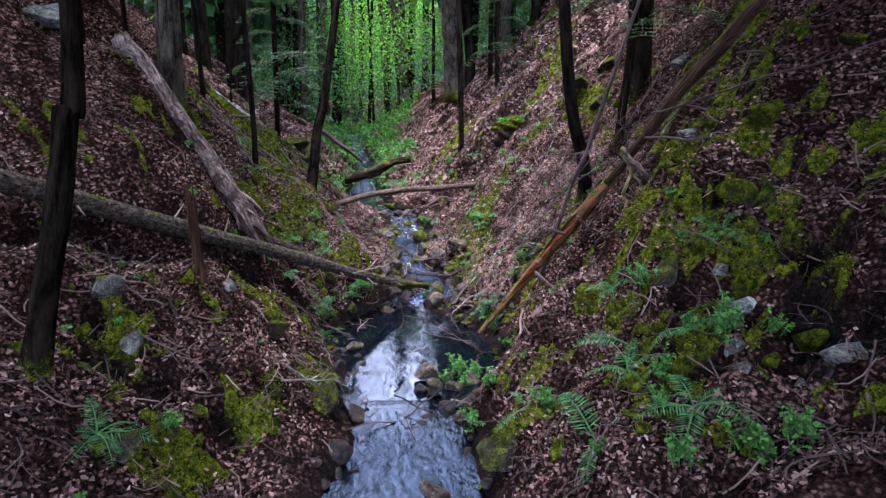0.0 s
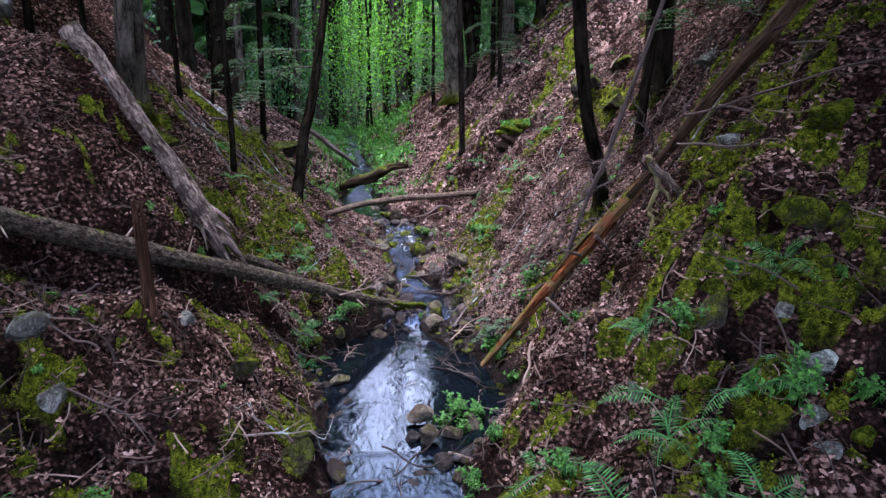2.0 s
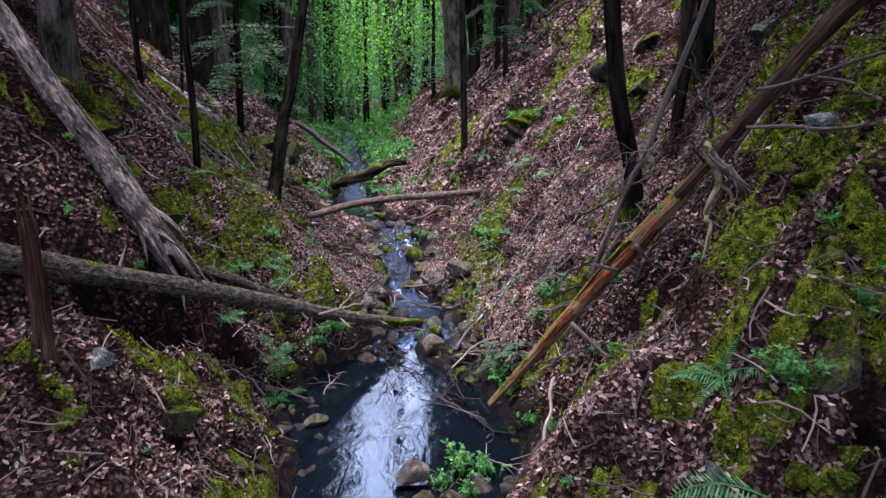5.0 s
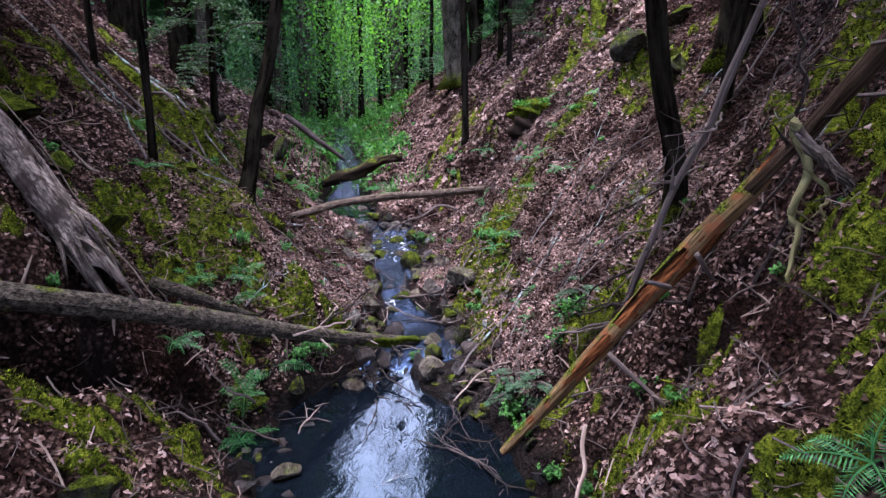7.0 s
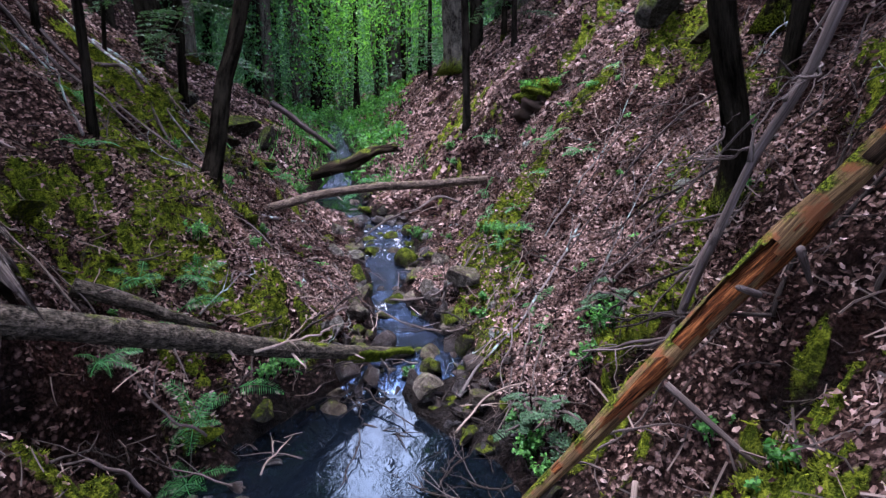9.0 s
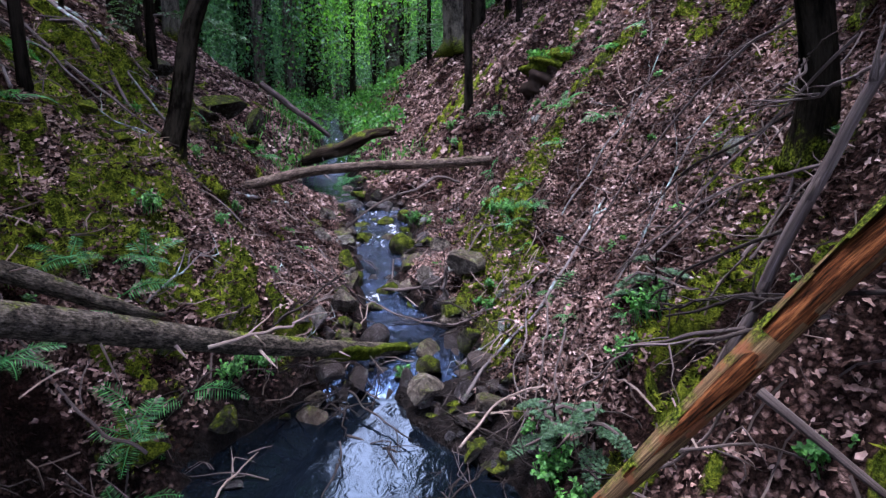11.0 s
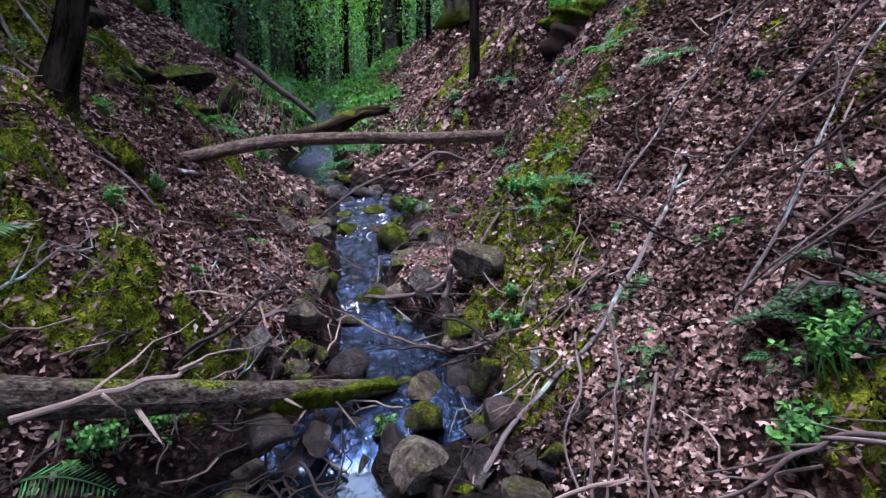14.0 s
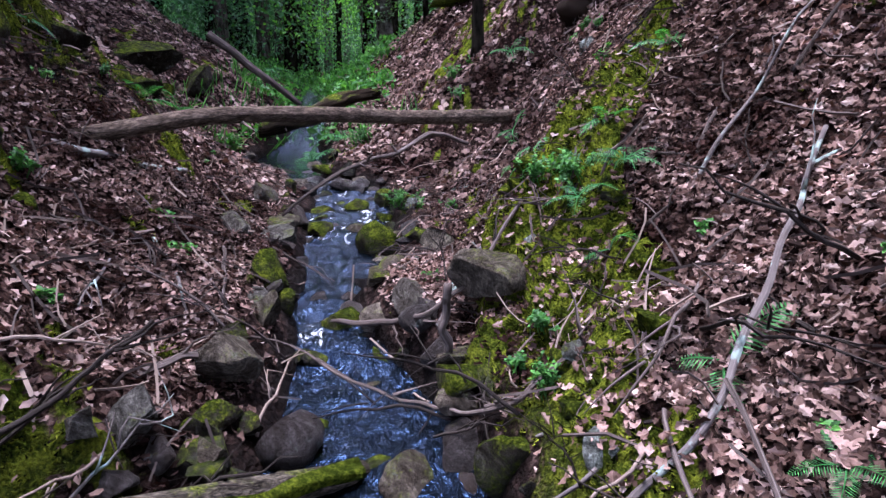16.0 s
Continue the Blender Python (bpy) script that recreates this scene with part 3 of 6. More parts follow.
def tube(points, radii, sides=10, steps=12, lumps=0.08, seed=0, wander=0.0, ragged=0.0, flare=0.0, grooves=0):
    """A tapering, uneven round limb along a line: verts, faces, map. ragged: splintered far end; flare: roots at the near end."""
    c = curve(points, steps)
    r = np.interp(np.linspace(0, 1, steps), np.linspace(0, 1, len(radii)), radii)
    rs = np.random.default_rng(seed + 101)
    if wander:
        k = np.linspace(0, 1, steps)
        for ax in range(3):
            c[:, ax] += wander * (rough(k * 5 + seed * 3.1, ax * 7.7 + seed, 31) - 0.5) * np.sin(np.pi * np.clip(k, 0.0, 1)) ** 0.5
    d = np.gradient(c, axis=0)
    d /= np.linalg.norm(d, axis=1)[:, None] + 1e-9
    ref = np.array([0.0, 0.0, 1.0]) if abs(d[:, 2]).mean() < 0.8 else np.array([1.0, 0.0, 0.0])
    a = np.cross(d, ref)
    a /= np.linalg.norm(a, axis=1)[:, None] + 1e-9
    b = np.cross(a, d)
    ang = np.linspace(0, 2 * np.pi, sides + 1)
    lens = np.concatenate([[0], np.cumsum(np.linalg.norm(np.diff(c, axis=0), axis=1))])
    cx, cy = np.cos(ang)[None, :] * 1.3 + seed * 5.3, np.sin(ang)[None, :] * 1.3 + seed * 2.9
    amt = 1 + lumps * 2 * (rough(cx + lens[:, None] * 1.5, cy + lens[:, None] * 2.2, 32) - 0.5)
    if grooves:
        amt = amt + 0.06 * np.cos(ang[None, :] * grooves + 1.7 * np.sin(lens[:, None] * 1.1)) * (0.4 + rough(cx * 2, lens[:, None] * 3 + cy, 33))
    if flare:
        near = np.exp(-lens[:, None] / 0.22)
        amt = amt + flare * near * (0.55 + 0.55 * np.cos(ang[None, :] * 4 + seed))
    amt[:, -1] = amt[:, 0]
    rr = r[:, None] * amt
    v = c[:, None, :] + rr[..., None] * (np.cos(ang)[None, :, None] * a[:, None, :] + np.sin(ang)[None, :, None] * b[:, None, :])
    if ragged:
        jag = rs.random(sides + 1) * ragged
        jag[-1] = jag[0]
        v[-1] += d[-1] * jag[:, None]
        v[-2] += d[-1] * jag[:, None] * 0.5
    n = sides + 1
    i, j = np.meshgrid(np.arange(steps - 1), np.arange(sides), indexing="ij")
    quads = np.stack([i * n + j, i * n + j + 1, (i + 1) * n + j + 1, (i + 1) * n + j], -1).reshape(-1, 4)
    uv = np.stack([np.broadcast_to(ang / (2 * np.pi), (steps, n)), np.broadcast_to(lens[:, None], (steps, n))], -1).reshape(-1, 2) + (seed * 0.37, seed * 0.71)
    verts = np.concatenate([v.reshape(-1, 3), c[:1] - d[:1] * r[0] * 0.1, c[-1:] - d[-1:] * (ragged * 0.3 - r[-1] * 0.2)])
    m = steps * n
    tri = [(m, k + 1, k) for k in range(sides)] + [(m + 1, (steps - 1) * n + k, (steps - 1) * n + k + 1) for k in range(sides)]
    uv = np.concatenate([uv, [[0.5, 0.5], [0.5, 0.9]]])
    return verts, [quads, np.array(tri)], uv


def shell(points, radii, open_to, seed=0, sides=18, steps=50, lumps=0.16):
    """A hollow log: the rind of a tube, broken away on the side open_to, as verts, faces, map."""
    v, f, u = tube(points, radii, sides=sides, steps=steps, lumps=lumps, seed=seed, wander=0.05, grooves=5)
    c = curve(points, steps)
    q = f[0]
    mid = v[q].mean(1)
    ring = q[:, 0] // (sides + 1)
    out = mid - c[ring]
    out /= np.linalg.norm(out, axis=1)[:, None]
    t = ring / steps
    lim = 0.82 + 0.45 * (rough(t * 31, seed + 2.5, 43) - 0.5) + 0.45 * (rough(t * 9, seed + 0.5, 46) - 0.5) + np.where((t < 0.1) | (t > 0.66), 2.0, 0)
    return v, [q[out @ (np.asarray(open_to) / np.linalg.norm(open_to)) < lim]], u


def tube_mesh(name, mat, *args, **kw):
    v, f, u = tube(*args, **kw)
    return mesh_of(name, v, f, mat, u)


def ball(seed, level=3):
    bm = bmesh.new()
    bmesh.ops.create_icosphere(bm, subdivisions=level, radius=1)
    v = np.array([x.co[:] for x in bm.verts])
    f = np.array([[y.index for y in x.verts] for x in bm.faces])
    bm.free()
    return v, f


BALL = {n: ball(0, n) for n in (2, 3, 4)}


def rock_mesh(name, size, mat, seed, cuts=9, level=3, rounded=0.35):
    """A broken stone: a ball cut by planes, with worn edges and small lumps. size: half widths."""
    v, f = BALL[level]
    rs = np.random.default_rng(seed)
    v = v.copy()
    for _ in range(cuts):
        n = rs.normal(size=3)
        n /= np.linalg.norm(n)
        off = rs.uniform(0.32, 0.62)
        over = v @ n - off
        v -= np.clip(over, 0, None)[:, None] * n * (1 - rounded * 0.15)
    k = v * 2.2 + seed * 3.7
    bump = (rough(k[:, 0] + k[:, 2] * 0.7, k[:, 1] - k[:, 2] * 0.6, 41) - 0.5) * 0.16 + (rough(k[:, 0] * 3 + k[:, 2] * 2, k[:, 1] * 3, 42) - 0.5) * 0.07
    v = v * (1 + bump)[:, None] * np.asarray(size)
    me = mesh_of(name, v / S, f, mat, None, True)
    me.set_sharp_from_angle(angle=radians(42))
    return me


def at_ground(x, y, sink=0.0):
    return float(land(x, y)) - sink


def slope_normal(x, y, e=0.08):
    x, y = np.asarray(x, float), np.asarray(y, float)
    gx = (land(x + e, y) - land(x - e, y)) / (2 * e)
    gy = (land(x, y + e) - land(x, y - e)) / (2 * e)
    n = np.stack([-gx, -gy, np.ones_like(gx)], -1)
    return n / np.linalg.norm(n, axis=-1, keepdims=True)


def strewn(name, template, faces, mat, xs, ys, sizes, lift=0.01, tilt=0.35, seed=0, upright=0.0, uvs=None):
    """Many small copies of one shape laid on the ground as one mesh."""
    rs = np.random.default_rng(seed)
    n = len(xs)
    nor = slope_normal(xs, ys)
    nor = nor * (1 - upright) + np.array([0, 0, 1.0]) * upright + rs.normal(size=(n, 3)) * tilt
    nor /= np.linalg.norm(nor, axis=1)[:, None]
    spin = rs.random(n) * 2 * np.pi
    t = np.stack([np.cos(spin), np.sin(spin), np.zeros(n)], 1)
    t -= (t * nor).sum(1)[:, None] * nor
    t /= np.linalg.norm(t, axis=1)[:, None]
    b = np.cross(nor, t)
    o = np.stack([xs, ys, land(xs, ys) + lift * (0.3 + rs.random(n))], 1)
    tm = np.asarray(template)[rs.integers(0, len(template), n)] if np.ndim(template) == 3 else np.broadcast_to(template, (n, *np.shape(template)))
    tm = tm * sizes[:, None, None]
    v = o[:, None, :] + tm[..., :1] * t[:, None, :] + tm[..., 1:2] * b[:, None, :] + tm[..., 2:] * nor[:, None, :]
    k = tm.shape[1]
    f = (np.asarray(faces)[None] + (np.arange(n) * k)[:, None, None]).reshape(-1, np.shape(faces)[1])
    return mesh_of(name, v.reshape(-1, 3), f, mat, None, False)


def oak_leaf(seed):
    """A lobed, curled dry leaf, about 1 long."""
    rs = np.random.default_rng(seed)
    half = np.array([0.05, 0.28, 0.14, 0.38, 0.17, 0.05]) * rs.uniform(0.8, 1.2, 6)
    x = np.linspace(-0.5, 0.5, 6)
    curl, roll = rs.uniform(-0.7, 1.1), rs.uniform(-0.5, 1.0)
    rows = []
    for xi, h in zip(x, half):
        zc = curl * (xi * xi - 0.1)
        rows += [(xi + 0.05, h, zc + roll * h), (xi, 0, zc), (xi + 0.05, -h * rs.uniform(0.75, 1.1), zc + roll * h * rs.uniform(0.4, 1.2))]
    return np.array(rows)


LEAVES = np.array([oak_leaf(s) for s in range(14)])
LEAF_FACES = np.array([q for i in range(5) for q in ((3 * i, 3 * i + 1, 3 * i + 4, 3 * i + 3), (3 * i + 1, 3 * i + 2, 3 * i + 5, 3 * i + 4))])



def small_leaf(seed):
    """A cheaper lobed leaf for ground further off."""
    rs = np.random.default_rng(seed)
    curl, roll = rs.uniform(-0.5, 0.7), rs.uniform(-0.5, 0.9)
    rows = []
    for xi, h in zip((-0.5, -0.15, 0.12, 0.5), np.array((0.08, 0.34, 0.16, 0.13)) * rs.uniform(0.7, 1.3, 4)):
        zc = curl * (xi * xi - 0.1)
        rows += [(xi + 0.06, h, zc + roll * h), (xi, 0, zc), (xi + 0.06, -h, zc + roll * h * rs.uniform(0.4, 1.2))]
    return np.array(rows)


SMALL = np.array([small_leaf(s) for s in range(14)])
SMALL_FACES = LEAF_FACES[:6]

# ---- ground and water ----
def spread(stops):
    """Lines of a grid: stretches of (from, to, step)."""
    out = []
    for a, b, step in stops:
        out.append(np.linspace(a, b, max(2, int(round((b - a) / step)) + 1))[:-1])
    return np.concatenate(out + [[stops[-1][1]]])


def sheet(xs, ys):
    x, y = np.meshgrid(xs, ys)
    n, m = len(ys), len(xs)
    i, j = np.meshgrid(np.arange(n - 1), np.arange(m - 1), indexing="ij")
    return x, y, np.stack([i * m + j, i * m + j + 1, (i + 1) * m + j + 1, (i + 1) * m + j], -1).reshape(-1, 4)


gx = spread([(-160, -30, 13), (-30, -9, 0.7), (-9, -4.6, 0.12), (-4.6, -3.6, 0.05), (-3.6, 3.6, 0.041), (3.6, 4.6, 0.05), (4.6, 9, 0.12), (9, 30, 0.7), (30, 160, 13)])
gy = spread([(-60, -6, 3), (-6, 2.5, 0.25), (2.5, 12.5, 0.041), (12.5, 14.5, 0.05), (14.5, 24, 0.1), (24, 60, 0.5), (60, 220, 10)])
X, Y, quads = sheet(gx, gy)
Z = land(X, Y)
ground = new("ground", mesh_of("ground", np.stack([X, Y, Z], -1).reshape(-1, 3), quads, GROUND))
tagged(ground, "steep ravine floor of brown leaf litter and moss", "ground", kind="structure")
lo, hi = edges(Y)
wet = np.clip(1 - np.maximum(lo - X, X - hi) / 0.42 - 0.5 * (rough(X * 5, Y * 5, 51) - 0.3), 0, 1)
# adds painted shade under the log and in the pits to the wet mask
wet = np.maximum(wet, mud_and_shade(X, Y))
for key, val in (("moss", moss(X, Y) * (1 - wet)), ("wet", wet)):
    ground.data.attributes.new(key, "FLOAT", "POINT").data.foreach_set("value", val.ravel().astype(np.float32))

wy = spread([(-20, 3, 0.5), (3, 17.5, 0.05), (17.5, 40, 0.25)])
wk = np.linspace(-0.12, 1.12, 36)
lo, hi = edges(wy)
WX = lo[:, None] + (hi - lo)[:, None] * wk[None, :]
WY = np.broadcast_to(wy[:, None], WX.shape)
fall = np.abs(np.gradient(water_level(wy), wy))
run = np.clip((fall - 0.01) * 9, np.where((wy > 9.3) & (wy < 15.4), 0.45, 0), 1)
run = np.convolve(np.pad(run, 8, mode='edge'), np.ones(17) / 17, 'valid') * np.where(wy < 6.1, 0.25, 1.0) * np.clip(np.where(wy < 6.2, 1, (wy - 9.6) / 0.3), 0, 1)
run = run[:, None] * np.ones_like(WX)
WZ = water_level(wy)[:, None] + (0.05 * run + 0.002) * (rough(WX * 6, WY * 5, 61) - 0.5) + 0.03 * run * (rough(WX * 13, WY * 11, 62) - 0.5)
_, _, wq = sheet(wk, wy)
stream = new("water", mesh_of("water", np.stack([WX, WY, WZ], -1).reshape(-1, 3), wq, WATER))
stream.data.attributes.new("run", "FLOAT", "POINT").data.foreach_set("value", run.ravel().astype(np.float32))
tagged(stream, "shallow dark stream with still pools and small riffles", "water", kind="structure")


# ---- logs and fallen wood ----
def thing(name, label, category, place=(0, 0, 0), group=""):
    ob = new(name)
    ob.location = Vector(place) * S
    return tagged(ob, label, category, group)


def local(points, origin):
    return [tuple(np.asarray(p, float) - np.asarray(origin, float)) for p in points]


def fallen(name, label, mat, points, radii, sides=14, steps=24, stubs=0, seed=0, ragged=0.0, lumps=0.08, wander=0.05, category="log", stub_len=(0.1, 0.28), stub_mat=None, grooves=0):
    o = points[0]
    ob = thing(name, label, category, o)
    pts = local(points, o)
    part("trunk", tube_mesh("trunk", mat, pts, radii, sides=sides, steps=steps, seed=seed, ragged=ragged, lumps=lumps, wander=wander, grooves=grooves), ob)
    rs = np.random.default_rng(seed)
    c = curve(pts, 40)
    r = np.interp(np.linspace(0, 1, 40), np.linspace(0, 1, len(radii)), radii)
    for k in range(stubs):
        i = int(4 + 34 * (k + rs.random() * 0.6) / max(stubs, 1))
        i = min(i, 38)
        d = c[i + 1] - c[i]
        d /= np.linalg.norm(d)
        side = np.cross(d, rs.normal(size=3))
        side /= np.linalg.norm(side)
        ln = rs.uniform(*stub_len)
        a = c[i] + side * r[i] * 0.8
        tip = a + side * ln + d * ln * rs.uniform(0.0, 0.7)
        rr = rs.uniform(0.005, 0.011)
        part("branch_stub", tube_mesh("branch_stub", stub_mat or BRANCH_PALE, [a, (a + tip) / 2, tip], [rr * 1.4, rr, rr * 0.3], sides=6, steps=5, seed=k), ob)
    return ob


fallen("fallen_log", "long bark-covered log lying across the bank", LOG_BARK, [(-4.53, 5.17, 2.98), (-3.82, 6.08, 2.46), (-3.11, 6.99, 1.95), (-2.17, 8.2, 1.28), (-1.23, 9.42, 0.61), (-0.3, 10.4, 0.13)],
       [0.12, 0.115, 0.105, 0.092, 0.078, 0.05], 20, 60, 15, 1, grooves=9)
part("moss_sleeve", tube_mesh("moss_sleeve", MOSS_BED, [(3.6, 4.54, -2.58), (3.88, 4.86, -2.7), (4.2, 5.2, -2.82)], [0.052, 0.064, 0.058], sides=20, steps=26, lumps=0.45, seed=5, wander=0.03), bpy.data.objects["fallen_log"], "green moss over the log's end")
fallen("fallen_log", "bare log bridging the stream", LOG_TAN, [(-2.5, 12.05, 1.49), (-1.75, 12.7, 1.6), (-0.6, 13.9, 1.61), (0.95, 14.85, 1.6)], [0.06, 0.068, 0.072, 0.08], 14, 40, 3, 2, wander=0.08)
hollow = thing("fallen_log", "broken hollow log with red rotten heartwood and mossy rind", "log", (0.55, 7.65, 0.3))
line = local([(0.55, 7.65, 0.3), (1.25, 7.58, 1.25), (1.85, 7.53, 2.03), (2.33, 7.45, 2.68)], (0.55, 7.65, 0.3))
v, f, u = shell(line, [0.036, 0.068, 0.075, 0.07], (-0.62, -0.7, 0.35), 3)
part("rind", mesh_of("rind", v, f, ROT_TAN, u), hollow, "tan weathered rind with moss")
part("heartwood", tube_mesh("heartwood", ROT_RED, line, [0.028, 0.058, 0.064, 0.06], sides=18, steps=70, lumps=0.34, seed=4, wander=0.05, ragged=0.25, grooves=5), hollow, "red crumbling heartwood")
for k, (a, b) in enumerate([((0.75, -0.25, 1.02), (1.1, -0.6, 0.75)), ((1.25, -0.45, 1.85), (1.5, -0.2, 1.6)), ((1.1, -0.4, 1.6), (0.8, -0.75, 1.75))]):
    part("branch_stub", tube_mesh("branch_stub", BRANCH, [a, b], [0.022, 0.014], sides=7, steps=6, seed=k), hollow)
fallen("fallen_log", "broken dark rotten log lying up the slope", ROT_BROWN, [(2.22, 7.42, 2.56), (2.6, 7.2, 3.2), (3.3, 7.08, 4.2), (4.1, 7.02, 5.15)], [0.045, 0.065, 0.08, 0.07], 16, 50, 5, 4, 0.2, 0.32, grooves=5, stub_mat=BRANCH_WET)
fallen("dead_tree", "grey barkless dead trunk leaning down the slope", DEAD_GREY, [(-4.4, 7.95, 4.5), (-4.2, 7.9, 4.2), (-3.76, 7.76, 3.58), (-3.3, 7.85, 2.74), (-2.8, 7.85, 1.92)], [0.12, 0.13, 0.115, 0.125, 0.14], 20, 60, 2, 5, 0.55, 0.16, 0.1, "dead tree", grooves=6)
fallen("fallen_log", "short lichen-covered log on the leaf litter", BRANCH_LICHEN, [(-2.45, 11.55, 1.55), (-2.25, 12.2, 1.34), (-2.1, 12.9, 1.18)], [0.028, 0.032, 0.024], 10, 14, 1, 6)
fallen("fallen_log", "thick mossy rotten log across the stream", LOG_MOSSY, [(-3.3, 18.5, 1.3), (-2.3, 18.6, 1.6), (-1.3, 18.8, 1.95)], [0.12, 0.15, 0.1], 18, 40, 9, 7, 0.3, 0.4, 0.2)
fallen("fallen_log", "dark thin log leaning into the stream", BRANCH, [(-4.5, 19.6, 3.08), (-3.75, 20.0, 2.42), (-3.0, 20.4, 1.76)], [0.08, 0.08, 0.06], 10, 16, 2, 8)
fallen("fallen_log", "dark rotten log half sunk in leaf litter", ROT_DARK, [(0.89, 9.45, 0.51), (1.19, 9.36, 0.85), (1.5, 9.26, 1.28)], [0.022, 0.03, 0.026], 10, 18, 2, 9, 0.1, 0.15)
fallen("fallen_log", "thin grey log beside a rotten one", BRANCH_WET, [(1.01, 9.35, 0.6), (1.26, 9.2, 0.95), (1.4, 9.0, 1.3)], [0.016, 0.02, 0.018], 8, 16, 2, 10)
fallen("fallen_log", "old root log sunk behind the fallen log", LOG_BARK, [(-2.8, 8.6, 1.5), (-2.35, 8.85, 1.22), (-2.05, 9.05, 1.02)], [0.075, 0.06, 0.035], 12, 18, 1, 11, 0.15, 0.2)

splint = bpy.data.objects["dead_tree"]
for k in range(9):
    a = k * 0.7
    st = np.array((1.4 + 0.09 * math.cos(a), -0.12 + 0.05 * math.sin(a), -2.2 + 0.1 * math.sin(a)))
    en = st + (0.28 + 0.1 * math.sin(k * 2.1), -0.1 + 0.1 * math.cos(a), -0.3 - 0.12 * math.cos(k * 1.3))
    part("splinter", tube_mesh("splinter", DEAD_GREY, [st, (st + en) / 2 + (0.02, 0, 0.03), en], [0.035, 0.026, 0.006], sides=6, steps=8, lumps=0.3, seed=k), splint)

snag = thing("snag", "broken upright rotten snag on the slope", "tree stump", (-2.78, 5.95, 1.6))
part("trunk", tube_mesh("trunk", ROT_DARK, [(0, 0, 0), (0.0, 0.05, 0.4), (-0.03, 0.1, 0.78)], [0.085, 0.062, 0.055], sides=22, steps=26, ragged=0.42, lumps=0.6, flare=0.6, seed=12, grooves=5), snag)
for k in range(5):
    a = 1.0 + k * 0.9
    part("root", tube_mesh("root", ROT_DARK, [(0, 0, 0.12), (0.12 * math.cos(a), 0.1 * math.sin(a), 0.02), (0.34 * math.cos(a), 0.3 * math.sin(a), at_ground(-2.78 + 0.34 * math.cos(a), 5.95 + 0.3 * math.sin(a)) - 1.6)], [0.04, 0.03, 0.012], sides=7, steps=8, seed=k), snag)


def stick(name, label, mat, points, r0, r1, seed=0, twigs=0, wander=0.05, category="branch", sides=7, group=""):
    o = points[0]
    ob = thing(name, label, category, o, group)
    rs = np.random.default_rng(seed + 700)
    pts = curve(local(points, o), 3 * len(points))
    pts[1:-1] += rs.normal(size=pts[1:-1].shape) * (0.005 + 0.12 * r0)
    steps = max(12, 9 * len(points))
    part("stem", tube_mesh("stem", mat, pts, [r0, (r0 + r1) / 2, r1], sides=sides, steps=steps, seed=seed, lumps=0.24, wander=wander), ob)
    rs = np.random.default_rng(seed + 500)
    c = curve(pts, 30)
    for k in range(twigs):
        i = int(rs.integers(6, 27))
        d = c[i + 1] - c[i]
        ln = rs.uniform(0.15, 0.5)
        v = d / (np.linalg.norm(d) + 1e-9) + rs.normal(size=3) * 0.6
        v /= np.linalg.norm(v)
        a = c[i]
        mid, tip = a + v * ln * 0.5, a + v * ln + np.array([0, 0, -0.04]) * ln
        part("twig", tube_mesh("twig", mat, [a, mid, tip], [r1 * 0.7 + 0.002, 0.003, 0.0018], sides=5, steps=6, seed=k, wander=0.04), ob)
    return ob


stick("lichen_branch", "long pale lichen-spotted branch lying on the slope", BRANCH_LICHEN, [(0.12, 9.38, 0.06), (0.55, 9.68, 0.5), (0.91, 9.78, 0.84), (1.3, 10.22, 1.3), (1.55, 10.5, 1.62)], 0.015, 0.01, 1, 2)
stick("fallen_branch", "dark bent branch lying over the stream stones", BRANCH, [(-0.74, 11.75, 0.3), (-0.3, 11.4, 0.42), (0.05, 11.17, 0.62), (0.27, 11.34, 0.83), (0.58, 11.69, 1.18)], 0.02, 0.012, 2, 4)
stick("fallen_branch", "short upright broken branch in the bank", BRANCH, [(0.06, 10.95, 0.3), (0.07, 10.9, 0.6), (0.08, 10.85, 0.86)], 0.025, 0.022, 3)
stick("fallen_branch", "long thin crooked branch across the stream", BRANCH, [(-1.08, 11.03, 0.53), (-0.78, 11.15, 0.38), (-0.48, 11.0, 0.3), (-0.07, 10.72, 0.29), (0.09, 10.6, 0.32), (0.33, 10.43, 0.48), (0.57, 10.43, 0.68), (0.83, 10.49, 0.88)], 0.008, 0.013, 4, 8)
stick("fallen_branch", "thin grey twig on the leaf litter", BRANCH_LICHEN, [(-1.77, 11.66, 0.9), (-1.43, 11.18, 0.82), (-1.3, 11.02, 0.66)], 0.012, 0.008, 5)
stick("fallen_branch", "thin grey twig on the leaf litter", BRANCH, [(-1.55, 12.16, 0.73), (-1.19, 11.27, 0.7), (-1.18, 10.99, 0.57)], 0.012, 0.007, 6, 2)
stick("fallen_branch", "curved dark branch under the bridging log", BRANCH, [(-1.35, 13.0, 0.78), (-0.9, 13.2, 1.12), (-0.4, 13.35, 1.3), (-0.05, 13.6, 1.44), (0.3, 13.8, 1.35)], 0.014, 0.02, 7, 6)
stick("leaning_pole", "bare dead sapling leaning over the slope", BRANCH, [(1.46, 8.12, 0.85), (1.6, 8.0, 1.45), (1.85, 7.76, 2.6), (2.14, 7.49, 3.85), (2.5, 7.2, 5.3)], 0.034, 0.024, 8, 10, 0.1, "dead sapling")
